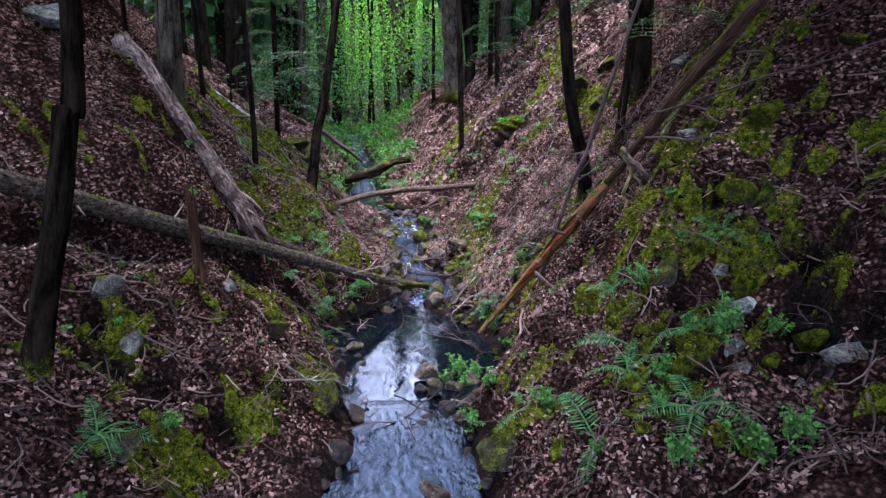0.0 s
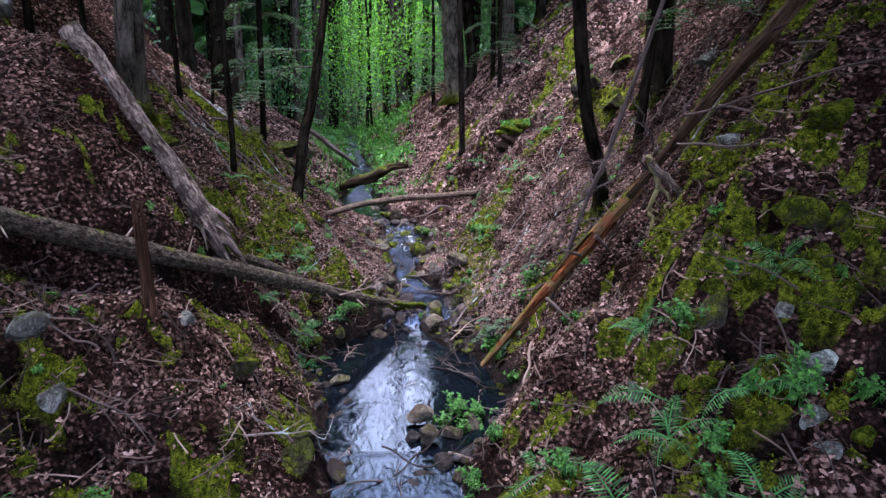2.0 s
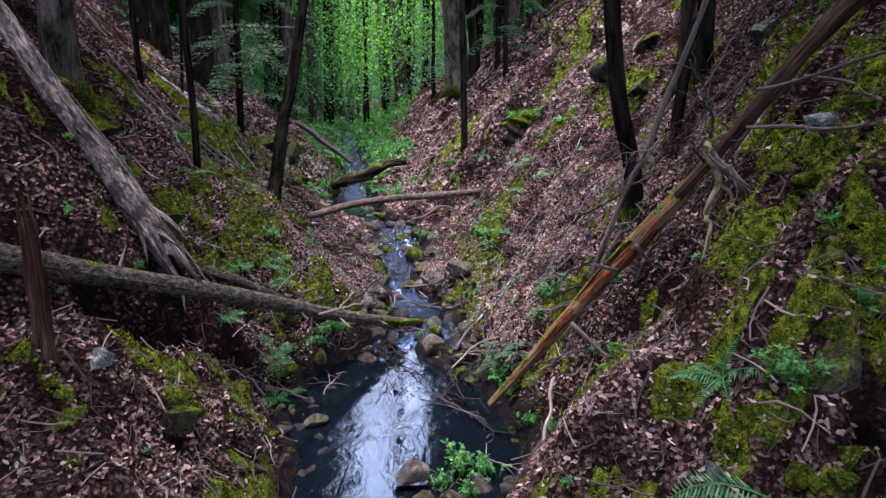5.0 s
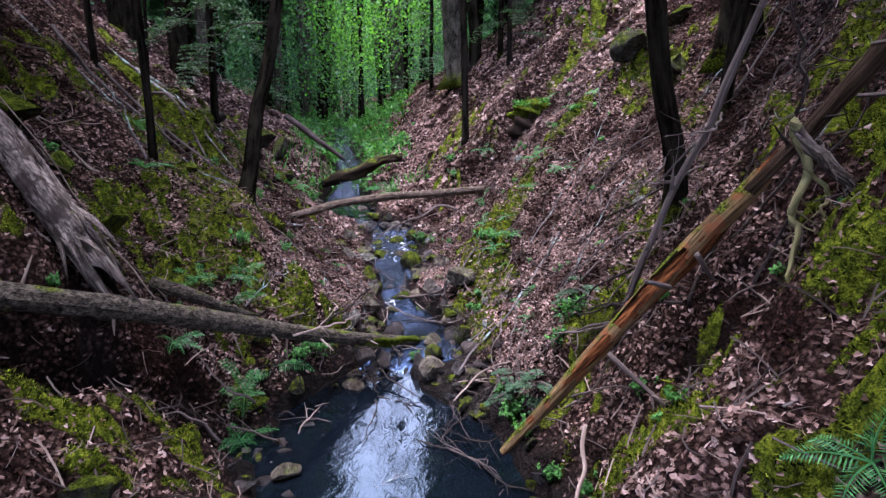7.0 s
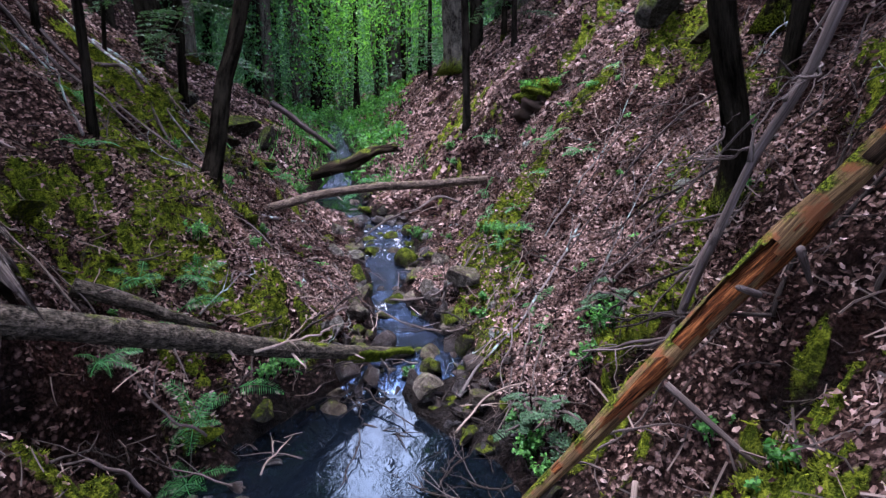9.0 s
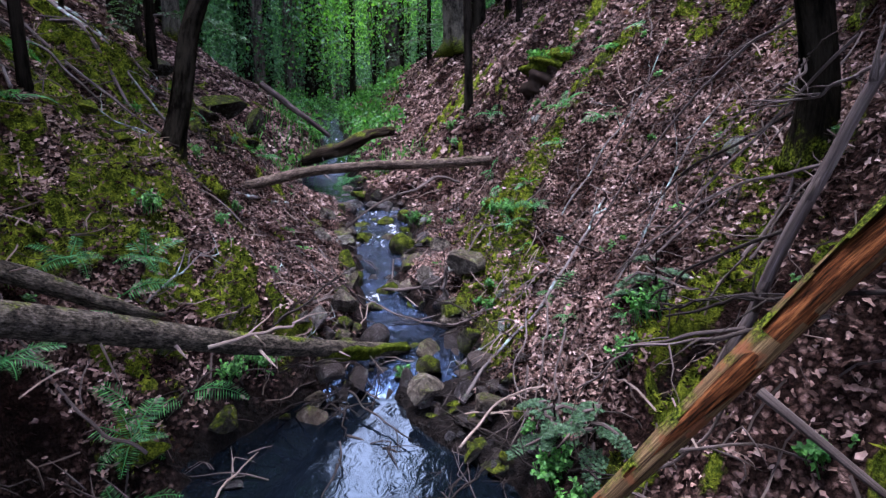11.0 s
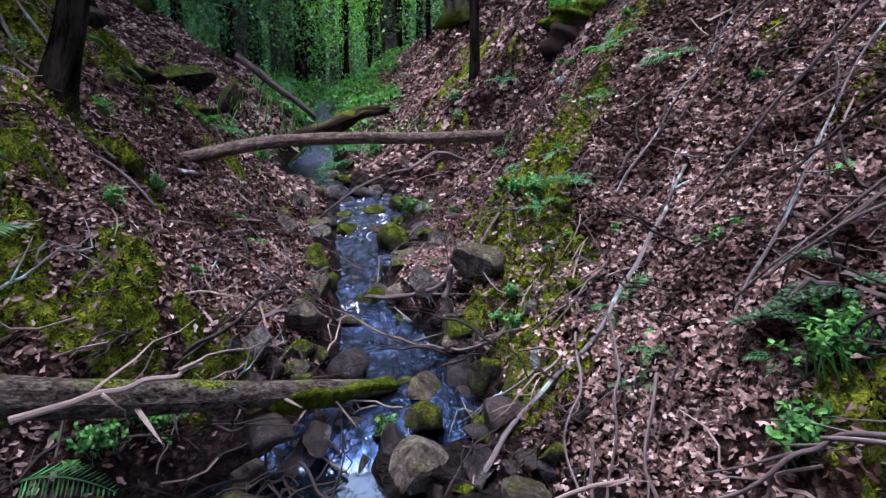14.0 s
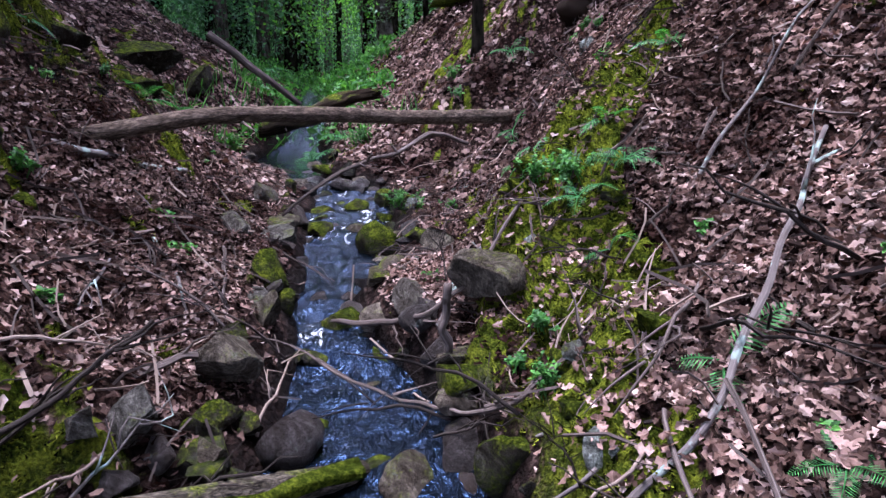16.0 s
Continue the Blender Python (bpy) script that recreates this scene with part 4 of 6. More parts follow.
stick("mossy_limb", "mossy forked limb hanging from a broken log", BRANCH_MOSSY, [(2.31, 7.2, 3.05), (2.4, 7.22, 2.9), (2.46, 7.18, 2.72), (2.4, 7.17, 2.5), (2.42, 7.12, 2.36), (2.32, 7.02, 2.08), (2.3, 6.95, 1.9), (2.1, 6.8, 1.72)], 0.036, 0.01, 9, 7, 0.08)
stick("mossy_limb", "thin crooked limb forking from a mossy one", BRANCH_MOSSY, [(2.44, 7.18, 2.74), (2.56, 7.12, 2.6), (2.55, 7.05, 2.42), (2.66, 6.98, 2.24)], 0.02, 0.007, 12, 4, 0.06)
stick("fallen_branch", "splintered grey limb below the broken log", DEAD_GREY, [(2.36, 7.22, 3.0), (2.6, 7.1, 2.75), (2.78, 7.0, 2.5)], 0.05, 0.03, 10, 2, 0.06)
stick("fallen_branch", "pale bare stick leaning on the bank", BRANCH_PALE, [(1.12, 7.25, 0.8), (1.02, 6.9, 0.52), (0.86, 6.5, 0.2)], 0.018, 0.014, 11)
for k, p in enumerate([[(2.14, 8.4, 2.13), (1.74, 8.6, 1.98), (1.46, 8.8, 1.66), (1.22, 9.0, 1.34)], [(1.8, 7.35, 1.75), (1.57, 7.7, 1.61), (1.47, 8.0, 1.47), (1.29, 8.3, 1.29)], [(1.6, 7.5, 1.6), (1.32, 8.0, 1.28), (1.09, 8.4, 1.06)],
                       [(2.31, 8.6, 2.81), (1.97, 8.8, 2.29), (1.6, 9.0, 1.74), (1.25, 9.2, 1.2)], [(2.33, 8.4, 2.65), (2.12, 8.6, 2.49), (1.94, 8.9, 2.46)], [(1.8, 8.2, 1.8), (1.53, 8.6, 1.47), (1.4, 8.7, 1.29), (1.25, 8.8, 1.0)],
                       [(1.7, 8.1, 1.5), (1.47, 8.4, 1.33), (1.38, 8.6, 1.22)], [(1.45, 7.8, 1.42), (1.24, 8.3, 1.15), (1.1, 8.5, 0.92), (0.89, 8.6, 0.67)], [(2.2, 8.9, 2.4), (1.8, 9.3, 2.0), (1.5, 9.5, 1.6)],
                       [(2.25, 9.0, 3.0), (1.9, 9.1, 2.75), (1.5, 9.4, 2.1), (1.2, 9.6, 1.5)], [(2.3, 9.0, 2.8), (2.0, 8.6, 2.6), (1.7, 8.3, 2.5)], [(2.2, 7.9, 3.1), (2.0, 7.6, 3.0), (1.75, 7.4, 2.95)]]):
    stick("dead_bough", "thin grey dead bough hanging over the slope", BRANCH_WET if k in (1, 5, 6, 8) else BRANCH, p, 0.011, 0.006, 60 + k, 7, 0.06, group="dead boughs")
for k, p in enumerate([[(3.3, 6.5, 4.15), (3.9, 6.0, 4.15), (4.4, 5.5, 4.35)], [(2.6, 7.0, 3.5), (3.24, 6.0, 3.79), (3.81, 5.0, 4.11)], [(2.5, 6.9, 3.2), (3.0, 6.2, 3.25), (3.6, 5.4, 3.4)], [(2.9, 6.9, 3.6), (3.3, 6.3, 3.4), (3.5, 5.9, 3.2)], [(2.4, 7.3, 3.1), (2.2, 7.0, 3.4), (1.9, 6.7, 3.7)]]):
    stick("dead_bough", "thin dark dead bough reaching over the slope", BRANCH, p, 0.014, 0.007, 80 + k, 9, 0.1, group="dead boughs")
for k, (p, m, r, lab) in enumerate([([(-1.5, 8.75, 0.9), (-1.15, 8.85, 0.97), (-0.93, 9.02, 0.98)], BRANCH_PALE, 0.016, "pale broken branch sticking out behind the log"),
                                    ([(-1.3, 9.6, 0.75), (-1.05, 9.75, 0.9), (-0.85, 9.9, 1.05)], BRANCH_WET, 0.011, "dark broken branch leaning on the log"),
                                    ([(-2.0, 10.2, 1.0), (-1.6, 9.95, 0.75), (-1.3, 9.95, 0.62), (-1.1, 10.1, 0.5)], BRANCH_WET, 0.016, "crooked dark root on the bank"),
                                    ([(-1.25, 10.4, 0.6), (-1.05, 10.6, 0.62), (-0.95, 10.9, 0.5)], BRANCH, 0.022, "rotten root on the bank"),
                                    ([(-0.75, 9.6, 0.12), (-0.5, 9.3, 0.08), (-0.2, 9.0, 0.06)], BRANCH_WET, 0.009, "wet dark stick lying in the pool"),
                                    ([(-0.7, 8.9, 0.1), (-0.68, 8.6, 0.06), (-0.75, 8.2, 0.02)], BRANCH_WET, 0.007, "wet dark stick lying in the pool"),
                                    ([(-0.6, 6.1, 0.12), (-0.1, 5.8, 0.1), (0.35, 6.1, 0.16)], BRANCH_WET, 0.011, "wet branch lodged among stones"),
                                    ([(-0.45, 5.7, 0.05), (-0.1, 6.1, 0.16), (0.2, 6.5, 0.25)], BRANCH_WET, 0.009, "wet branch lodged among stones"),
                                    ([(0.1, 6.0, 0.12), (0.4, 5.7, 0.2), (0.6, 5.2, 0.3)], BRANCH_PALE, 0.01, "pale thin stick lodged among stones"),
                                    ([(0.15, 8.6, 0.25), (0.45, 8.9, 0.4), (0.75, 8.9, 0.55)], BRANCH_PALE, 0.012, "pale thin stick lodged among stones"),
                                    ([(1.9, 11.6, 2.2), (1.5, 11.2, 1.75), (1.1, 10.9, 1.25)], BRANCH, 0.014, "long thin branch lying down the slope"),
                                    ([(2.3, 13.6, 2.75), (2.1, 13.0, 2.35), (1.9, 12.5, 2.05)], ROT_DARK, 0.05, "dark rotten log end on the slope"),
                                    ([(0.62, 12.6, 1.05), (0.4, 12.0, 0.8), (0.2, 11.7, 0.62)], BRANCH_PALE, 0.02, "pale stick propped behind a boulder")]):
    stick("fallen_branch", lab, m, p, r, r * 0.6, 100 + k, 3)
for k, (p, lab) in enumerate([([(0.77, 9.9, 0.74), (0.7, 9.45, 0.64), (0.59, 9.21, 0.46), (0.64, 8.8, 0.28)], "thin root hanging over the bank"),
                              ([(0.9, 9.8, 0.9), (0.84, 9.3, 0.72), (0.7, 9.0, 0.42), (0.5, 8.7, 0.2)], "thin root hanging over the bank"),
                              ([(0.66, 9.1, 0.6), (0.62, 8.85, 0.36), (0.74, 8.5, 0.2)], "thin root hanging over the bank"),
                              ([(0.95, 9.2, 0.85), (0.8, 8.8, 0.5), (0.82, 8.4, 0.3)], "thin root hanging over the bank")]):
    stick("bank_root", lab, BRANCH, p, 0.009, 0.005, 20 + k, 2)
for k, (a, b) in enumerate([((-5.98, 12.2), (-2.83, 11.15)), ((-5.6, 12.9), (-3.1, 11.9)), ((-5.3, 11.5), (-3.5, 11.3)), ((-5.2, 13.3), (-3.4, 12.4)), ((-4.6, 12.3), (-2.9, 11.6)), ((-6.3, 10.9), (-4.4, 11.1))]):
    pts = [(x, y, at_ground(x, y) + 0.07) for x, y in [(a[0] + (b[0] - a[0]) * q, a[1] + (b[1] - a[1]) * q) for q in (0, 0.33, 0.66, 1)]]
    stick("fallen_branch", "long grey dead branch lying down the slope", BRANCH_LICHEN if k % 2 else BRANCH, pts, 0.03, 0.012, 30 + k, 6, group="brush pile")

# ---- trees ----
def spray(n, seed, length, width, droop, size):
    """A flat hemlock or leaf spray along +x: triangles either side of a twig."""
    rs = np.random.default_rng(seed)
    t = rs.random(n)
    side = rs.choice([-1, 1], n)
    w = width * (1 - t * 0.75) * rs.random(n) ** 0.6
    x, y = t * length + w * 0.35, side * w
    z = -droop * (x / length) ** 2 * length + rs.normal(size=n) * 0.02 * length
    a = rs.random(n) * 6.28
    s = size * rs.uniform(0.6, 1.3, n)
    o = np.stack([x, y, z], 1)
    d1 = np.stack([np.cos(a), np.sin(a), rs.normal(size=n) * 0.35], 1) * s[:, None]
    d2 = np.stack([-np.sin(a), np.cos(a), rs.normal(size=n) * 0.35], 1) * s[:, None] * 0.45
    return np.stack([o - d1 * 0.5, o + d2, o + d1, o - d2], 1)


def leaf_cloud(centres, radii, per, size, seed):
    """Loose quads about many centres: verts and quads."""
    rs = np.random.default_rng(seed)
    n = len(centres) * per
    c = np.repeat(centres, per, 0) + rs.normal(size=(n, 3)) * np.repeat(radii, per, 0) * (1, 1, 0.55)
    nor = rs.normal(size=(n, 3)) * (1, 1, 0.6) + (0, 0, 0.7)
    nor /= np.linalg.norm(nor, axis=1)[:, None]
    t = np.cross(nor, rs.normal(size=(n, 3)))
    t /= np.linalg.norm(t, axis=1)[:, None]
    b = np.cross(nor, t)
    s = (size * rs.uniform(0.6, 1.4, n))[:, None]
    v = np.stack([c - t * s * 0.6, c + b * s * 0.38 + nor * s * 0.1, c + t * s * 0.6, c - b * s * 0.38 + nor * s * 0.1], 1)
    return v.reshape(-1, 3), np.arange(4 * n).reshape(-1, 4)


def canopy_gap(x, y, z):
    """The gap in the canopy above the stream, further up the ravine."""
    far = y - 4.5
    return far > 5 and -0.26 * far - 0.1 < x < -0.03 * far + 0.1 and z > 0.22 * far


def tree(name, label, mat, base, top, r, seed, crown=True, bend=(), flare=0.5, sides=16, boughs=(), crown_r=2.6, crown_h=(7.5, 13.0), per=22, crown_mat=None, limbs=5, leaf=0.34, crown_from=0.66, needle=(0.11, 0.03)):
    """A trunk from base to top with limbs and a loose crown of leaves high above."""
    bx, by = base
    z0 = at_ground(bx, by) - 0.12
    ob = thing(name, label, "tree", (bx, by, z0))
    tip = np.array([top[0] - bx, top[1] - by, top[2] - z0])
    pts = [np.zeros(3)] + [np.array(b) for b in bend] + [tip]
    part("trunk", tube_mesh("trunk", mat, pts, [r * 1.1, r, r * 0.9, r * 0.45], sides=sides, steps=40, lumps=0.07, flare=flare, seed=seed, wander=r * 0.7, grooves=7 if r > 0.1 else 0), ob)
    rs = np.random.default_rng(seed + 900)
    c = curve(pts, 60)
    if crown:
        cents = []
        for k in range(limbs * 2):
            i = int(np.searchsorted(c[:, 2], c[-1, 2] * rs.uniform(crown_from, 0.98)))
            i = min(i, 59)
            a = rs.random() * 6.28
            ln = crown_r * rs.uniform(0.5, 1.0)
            e = c[i] + (math.cos(a) * ln, math.sin(a) * ln, rs.uniform(0.0, 0.9))
            part("limb", tube_mesh("limb", mat, [c[i], (c[i] + e) / 2 + (0, 0, 0.15), e], [r * 0.28, r * 0.18, r * 0.06], sides=6, steps=7, seed=k), ob)
            for q in (0.45, 0.75, 1.0, 1.15):
                cents.append(c[i] * (1 - q) + e * q + rs.normal(size=3) * 0.3)
        cents = [q for q in cents if not canopy_gap(*(q + (bx, by, z0)))]
        v, f = leaf_cloud(np.array(cents).reshape(-1, 3), np.full((len(cents), 1), 0.55), per, leaf, seed)
        len(v) and part("crown", mesh_of("crown", v, f, crown_mat or CANOPY, None, False), ob)
    for k, (h, ang, ln, dr) in enumerate(boughs):
        i = int(np.argmin(np.abs(c[:, 2] - h)))
        o = c[i]
        d = np.array([math.cos(ang), math.sin(ang), 0.0])
        line = [o, o + d * ln * 0.5 + (0, 0, 0.08 * ln - dr * 0.25 * ln), o + d * ln + (0, 0, -dr * ln)]
        bough = part("bough", tube_mesh("bough", BRANCH, line, [0.016, 0.01, 0.004], sides=5, steps=12, seed=k + seed, wander=0.1), ob)
        cl = curve(line, 12)
        vs = []
        for m in range(2, 12):
            for sd in (-1, 1):
                sp = spray(34, seed * 50 + k * 20 + m * 2 + sd, ln * 0.34 * (1.2 - m / 16), needle[0], 0.15, needle[1]).reshape(-1, 3)
                turn = Matrix.Rotation(ang + sd * rs.uniform(0.5, 1.1), 3, "Z")
                vs.append(sp @ np.array(turn).T + cl[m])
        v = np.concatenate(vs)
        part("needles", mesh_of("needles", v, np.arange(len(v)).reshape(-1, 4), HEMLOCK, None, False), bough)
    return ob


tree("tree", "dark slender trunk standing close on the slope", BARK, (-3.25, 3.95), (-2.3, 4.6, 11), 0.09, 1, bend=[(0.27, 0.05, 0.97), (0.49, 0.15, 2.0), (0.57, 0.25, 2.8)], flare=0.5)
tree("tree", "large grey-barked tree with a mossy base", BARK_GREY, (-4.08, 8.5), (-3.85, 9.3, 15), 0.16, 2, flare=0.7, sides=26, crown_r=2.6, per=3)
tree("tree", "dark leaning tree with a mossy foot", BARK, (-2.66, 10.9), (-1.5, 14.4, 12.5), 0.1, 3, per=3, bend=[(0.0, 0.05, 0.3), (0.12, 0.45, 1.3), (0.34, 1.05, 3.0)], flare=1.3, boughs=[(2.6, 2.6, 1.6, 0.35), (3.0, 3.4, 1.8, 0.4)])
tree("sapling", "thin dark young tree on the slope", BARK_THIN, (-3.5, 10.25), (-3.6, 10.5, 9), 0.05, 4, flare=0.3, sides=10, per=3, crown_r=1.5, bend=[(0.03, 0, 0.9)])
tree("sapling", "thin dark young tree on the slope", BARK_THIN, (-5.0, 11.86), (-5.1, 12, 9), 0.045, 5, flare=0.3, sides=10, per=8, crown_r=1.5)
tree("sapling", "thin dark young tree among brush", BARK_THIN, (-4.9, 9.0), (-5.0, 9.3, 8), 0.04, 6, flare=0.3, sides=10, per=8, crown_r=1.5)
tree("sapling", "thin bare dead sapling with short twigs", BARK_THIN, (-5.3, 8.5), (-5.25, 8.7, 8), 0.05, 7, flare=0.3, sides=10, per=8, crown_r=1.5)
tree("sapling", "thin bare dead sapling with short twigs", BARK_THIN, (-4.9, 13.0), (-4.75, 13.1, 5.6), 0.03, 8, crown=False, flare=0.3, sides=8)
tree("tree", "dark tree with dead lower branches", BARK, (2.3, 8.85), (1.2, 9.3, 13), 0.1, 9, per=3, bend=[(-0.06, -0.02, 0.8), (-0.46, -0.1, 2.7)], flare=0.6)
tree("tree", "slim dark trunk beside a broken log", BARK, (2.95, 9.5), (3.3, 9.4, 12), 0.07, 10, per=14, flare=0.4, bend=[(0.1, 0, 1.0)])
tree("tree", "stout brown-barked tree with mossy roots", BARK, (3.55, 10.4), (3.6, 10.8, 15), 0.2, 11, per=3, flare=0.9, sides=22, boughs=[(1.3, 4.4, 1.5, 0.2), (1.8, 3.6, 1.7, 0.15), (1.5, 5.2, 1.6, 0.2), (2.2, 4.9, 1.8, 0.3), (2.5, 4.2, 1.7, 0.35), (2.8, 3.7, 1.9, 0.4), (2.6, 5.0, 1.6, 0.3), (3.1, 4.5, 1.8, 0.45), (3.3, 3.3, 1.7, 0.4), (3.0, 5.4, 1.7, 0.4)])
tree("sapling", "slim young tree on the leafy slope", BARK_THIN, (0.55, 16.5), (0.3, 17, 12), 0.075, 12, flare=0.5, sides=12, per=26)
tree("tree", "big two-stemmed trunk on the slope", BARK_GREY, (0.5, 21.4), (-0.2, 22, 18), 0.34, 13, flare=1.0, sides=24, crown_r=3, per=10)
tree("tree", "second stem of a big slope tree", BARK, (0.95, 21.7), (0.2, 23, 18), 0.2, 14, flare=0.7, sides=18, bend=[(0.1, 0, 0.8), (-0.1, 0.2, 3)])
tree("tree", "tall grey trunk in the valley", BARK_GREY, (-1.98, 30.0), (-2.9, 30.4, 20), 0.34, 15, flare=0.6, sides=20, crown=False)
for k, (x, y, r, dx) in enumerate([(-3.2, 33, 0.13, -0.9), (-1.2, 36, 0.17, 0.4), (1.5, 30, 0.26, 0.2), (2.25, 21.5, 0.2, 0.1), (3.4, 21.6, 0.16, 0.1), (1.62, 19.6, 0.07, 0.0), (-6.3, 40, 0.2, 0.2), (-5.7, 30, 0.22, 0.4),
                                   (-5.2, 15.0, 0.17, 0.1), (-7.1, 34, 0.26, 0.2), (-6.0, 33, 0.2, -0.2), (-6.7, 38, 0.3, 0.2), (-5.75, 27, 0.2, 0.2), (-5.8, 40, 0.16, 0.5), (-3.7, 38, 0.2, 0.2), (-5.9, 24, 0.16, 0.2),
                                   (-8.5, 30, 0.25, 0.1), (-9.6, 36, 0.3, 0.0), (-7.2, 21, 0.2, 0.3), (-6.4, 17.5, 0.18, 0.2), (4.4, 26, 0.25, 0.1), (5.5, 20, 0.25, 0.0), (5.8, 13.5, 0.22, 0.1), (-7.5, 13, 0.24, 0.2),
                                   (-8.2, 46, 0.25, 0.1), (-4.6, 48, 0.24, 0.1), (-2.4, 46, 0.2, 0.1), (0.6, 42, 0.25, 0.1), (3.2, 38, 0.25, 0.0), (-10.5, 44, 0.3, 0.1), (-6.9, 50, 0.24, 0.0), (-3.2, 52, 0.3, 0.0), (6.5, 33, 0.28, 0.0), (-12.0, 31, 0.3, 0.0), (-9.0, 24, 0.2, 0.0)]):
    tree("tree", "tall forest trunk among bright green leaves" if y > 23 else "dark trunk standing up the slope", BARK if k % 3 else BARK_GREY, (x, y), (x + dx, y + 0.5, at_ground(x, y) + 17), r, 40 + k, flare=0.5, sides=12, per=12 if 12 < y < 23 else 16, limbs=5, leaf=0.5, crown_r=3.2, crown=y > 23 and not (-0.2 * (y - 7) < x < -0.06 * (y - 7)))

# trees added so that their high crowns shade the slopes and darken reflections
for k, (x, y) in enumerate([(-6.9, 16.6), (-8.6, 19.0), (-9.0, 23.5), (-9.5, 28.0), (-7.8, 31.0), (2.6, 27.5), (1.3, 28.5), (1.6, 33.0), (3.8, 32.0)]):
    tree("tree", "dark tree added for the shade of its dense high crown", BARK, (x, y), (x, y + 0.3, at_ground(x, y) + 13), 0.18, 200 + k, flare=0.5, sides=12, per=20 if k < 4 else 34, crown_r=2.3 if abs(x) < 2.5 else 3.0, limbs=11, leaf=0.45, crown_from=0.5 if k < 4 else 0.34, crown_mat=CANOPY if k < 4 else HEMLOCK)
tree("hemlock", "young hemlock with drooping dark green boughs", BARK_THIN, (-3.95, 13.3), (-3.8, 13.6, 9), 0.06, 180, crown=False, flare=0.3, sides=10,
     boughs=[(1.0 + 0.23 * k, 2.4 * k, 1.15 - 0.03 * k, 0.25 + 0.05 * (k % 3)) for k in range(15)])
tree("hemlock", "young hemlock with drooping dark green boughs", BARK_THIN, (1.75, 18.6), (1.7, 18.9, 10), 0.06, 181, crown=False, flare=0.3, sides=10,
     boughs=[(0.9 + 0.25 * k, 2.4 * k, 1.2 - 0.03 * k, 0.25 + 0.05 * (k % 3)) for k in range(13)])
tree("hemlock", "young hemlock with drooping dark green boughs", BARK_THIN, (-0.4, 24.0), (-0.4, 24.2, 9), 0.07, 182, crown=False, flare=0.3, sides=10,
     boughs=[(0.5 + 0.3 * k, 2.4 * k, 1.7 - 0.05 * k, 0.25 + 0.05 * (k % 3)) for k in range(13)])

for k, (x, y, h) in enumerate([(1.5, 8.95, 0.34), (0.8, 8.6, 0.3), (0.98, 8.36, 0.3)]):
    tree("hemlock_seedling", "small hemlock seedling with soft green needles", BARK_THIN, (x, y), (x - 0.06, y - 0.05, at_ground(x, y) + h), 0.008, 190 + k, crown=False, flare=0.2, sides=6,
         needle=(0.035, 0.013), boughs=[(0.08 + 0.05 * q, 2.4 * q + k, 0.32 - 0.02 * q, 0.25) for q in range(7)])

# unseen trees added round the start of the way, their crowns shade the ground
for k, (x, y, r) in enumerate([(-4.6, 0.4, 0.16), (4.3, 0.8, 0.2), (-6.2, -3, 0.22), (6.2, -2.5, 0.2), (-2.8, -5.5, 0.2), (3.2, -6, 0.22), (0.5, -9, 0.25), (6.6, 4.0, 0.2), (-7.0, 4.4, 0.2), (6.6, 6.4, 0.18), (-9.5, 7.5, 0.2)]):
    tree("tree", "unseen forest tree added to shade the start of the way", BARK, (x, y), (x * 0.9, y + 0.4, at_ground(x, y) + 12), r, 140 + k, flare=0.5, sides=12, per=44 if k < 7 else 12, crown_r=3.6, limbs=7, leaf=0.42)

# unseen leaning trees, added so that their crowns block light from the near banks
for k, (x, y, tx, ty) in enumerate([(5.6, 3.0, 1.8, 3.6), (-5.2, 1.6, -1.6, 3.0), (5.4, -1.0, 1.0, 1.2), (6.6, 5.0, 2.9, 4.6), (5.8, 2.0, 3.0, 2.4), (4.6, -3.0, 0.0, -0.5), (6.0, 0.4, 2.3, 5.2)]):
    tree("tree", "unseen leaning tree added to shade the near banks", BARK, (x, y), (tx, ty, 12), 0.2, 160 + k, flare=0.5, sides=12, per=90, crown_r=3.0, limbs=9, leaf=0.42)

# thin far trunks down the valley
rs = np.random.default_rng(76)
for k in range(20):
    y = rs.uniform(25, 58)
    x = rs.uniform(-0.3, 0.04) * (y - 2)
    h = rs.uniform(7, 11)
    tree("sapling", "slim dark trunk deep in the woods", BARK_THIN if k % 3 else BARK, (x, y), (x + rs.normal() * 0.5, y + 0.2, at_ground(x, y) + h), rs.uniform(0.05, 0.12), 300 + k, crown=False, flare=0.3, sides=8)

# far woods: leaves of undergrowth and lower branches, light and shade painted as two greens
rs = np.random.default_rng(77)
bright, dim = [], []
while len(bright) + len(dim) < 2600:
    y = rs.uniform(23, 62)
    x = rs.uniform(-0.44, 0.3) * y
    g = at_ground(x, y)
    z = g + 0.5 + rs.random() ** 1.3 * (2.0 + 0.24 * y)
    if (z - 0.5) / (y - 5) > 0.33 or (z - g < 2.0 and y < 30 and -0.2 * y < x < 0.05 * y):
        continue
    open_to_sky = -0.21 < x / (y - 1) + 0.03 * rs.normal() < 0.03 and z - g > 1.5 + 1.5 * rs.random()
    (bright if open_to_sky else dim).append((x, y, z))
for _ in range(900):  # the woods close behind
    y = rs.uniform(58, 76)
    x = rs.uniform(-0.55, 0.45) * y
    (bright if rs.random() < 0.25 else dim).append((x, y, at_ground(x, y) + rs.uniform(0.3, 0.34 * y)))
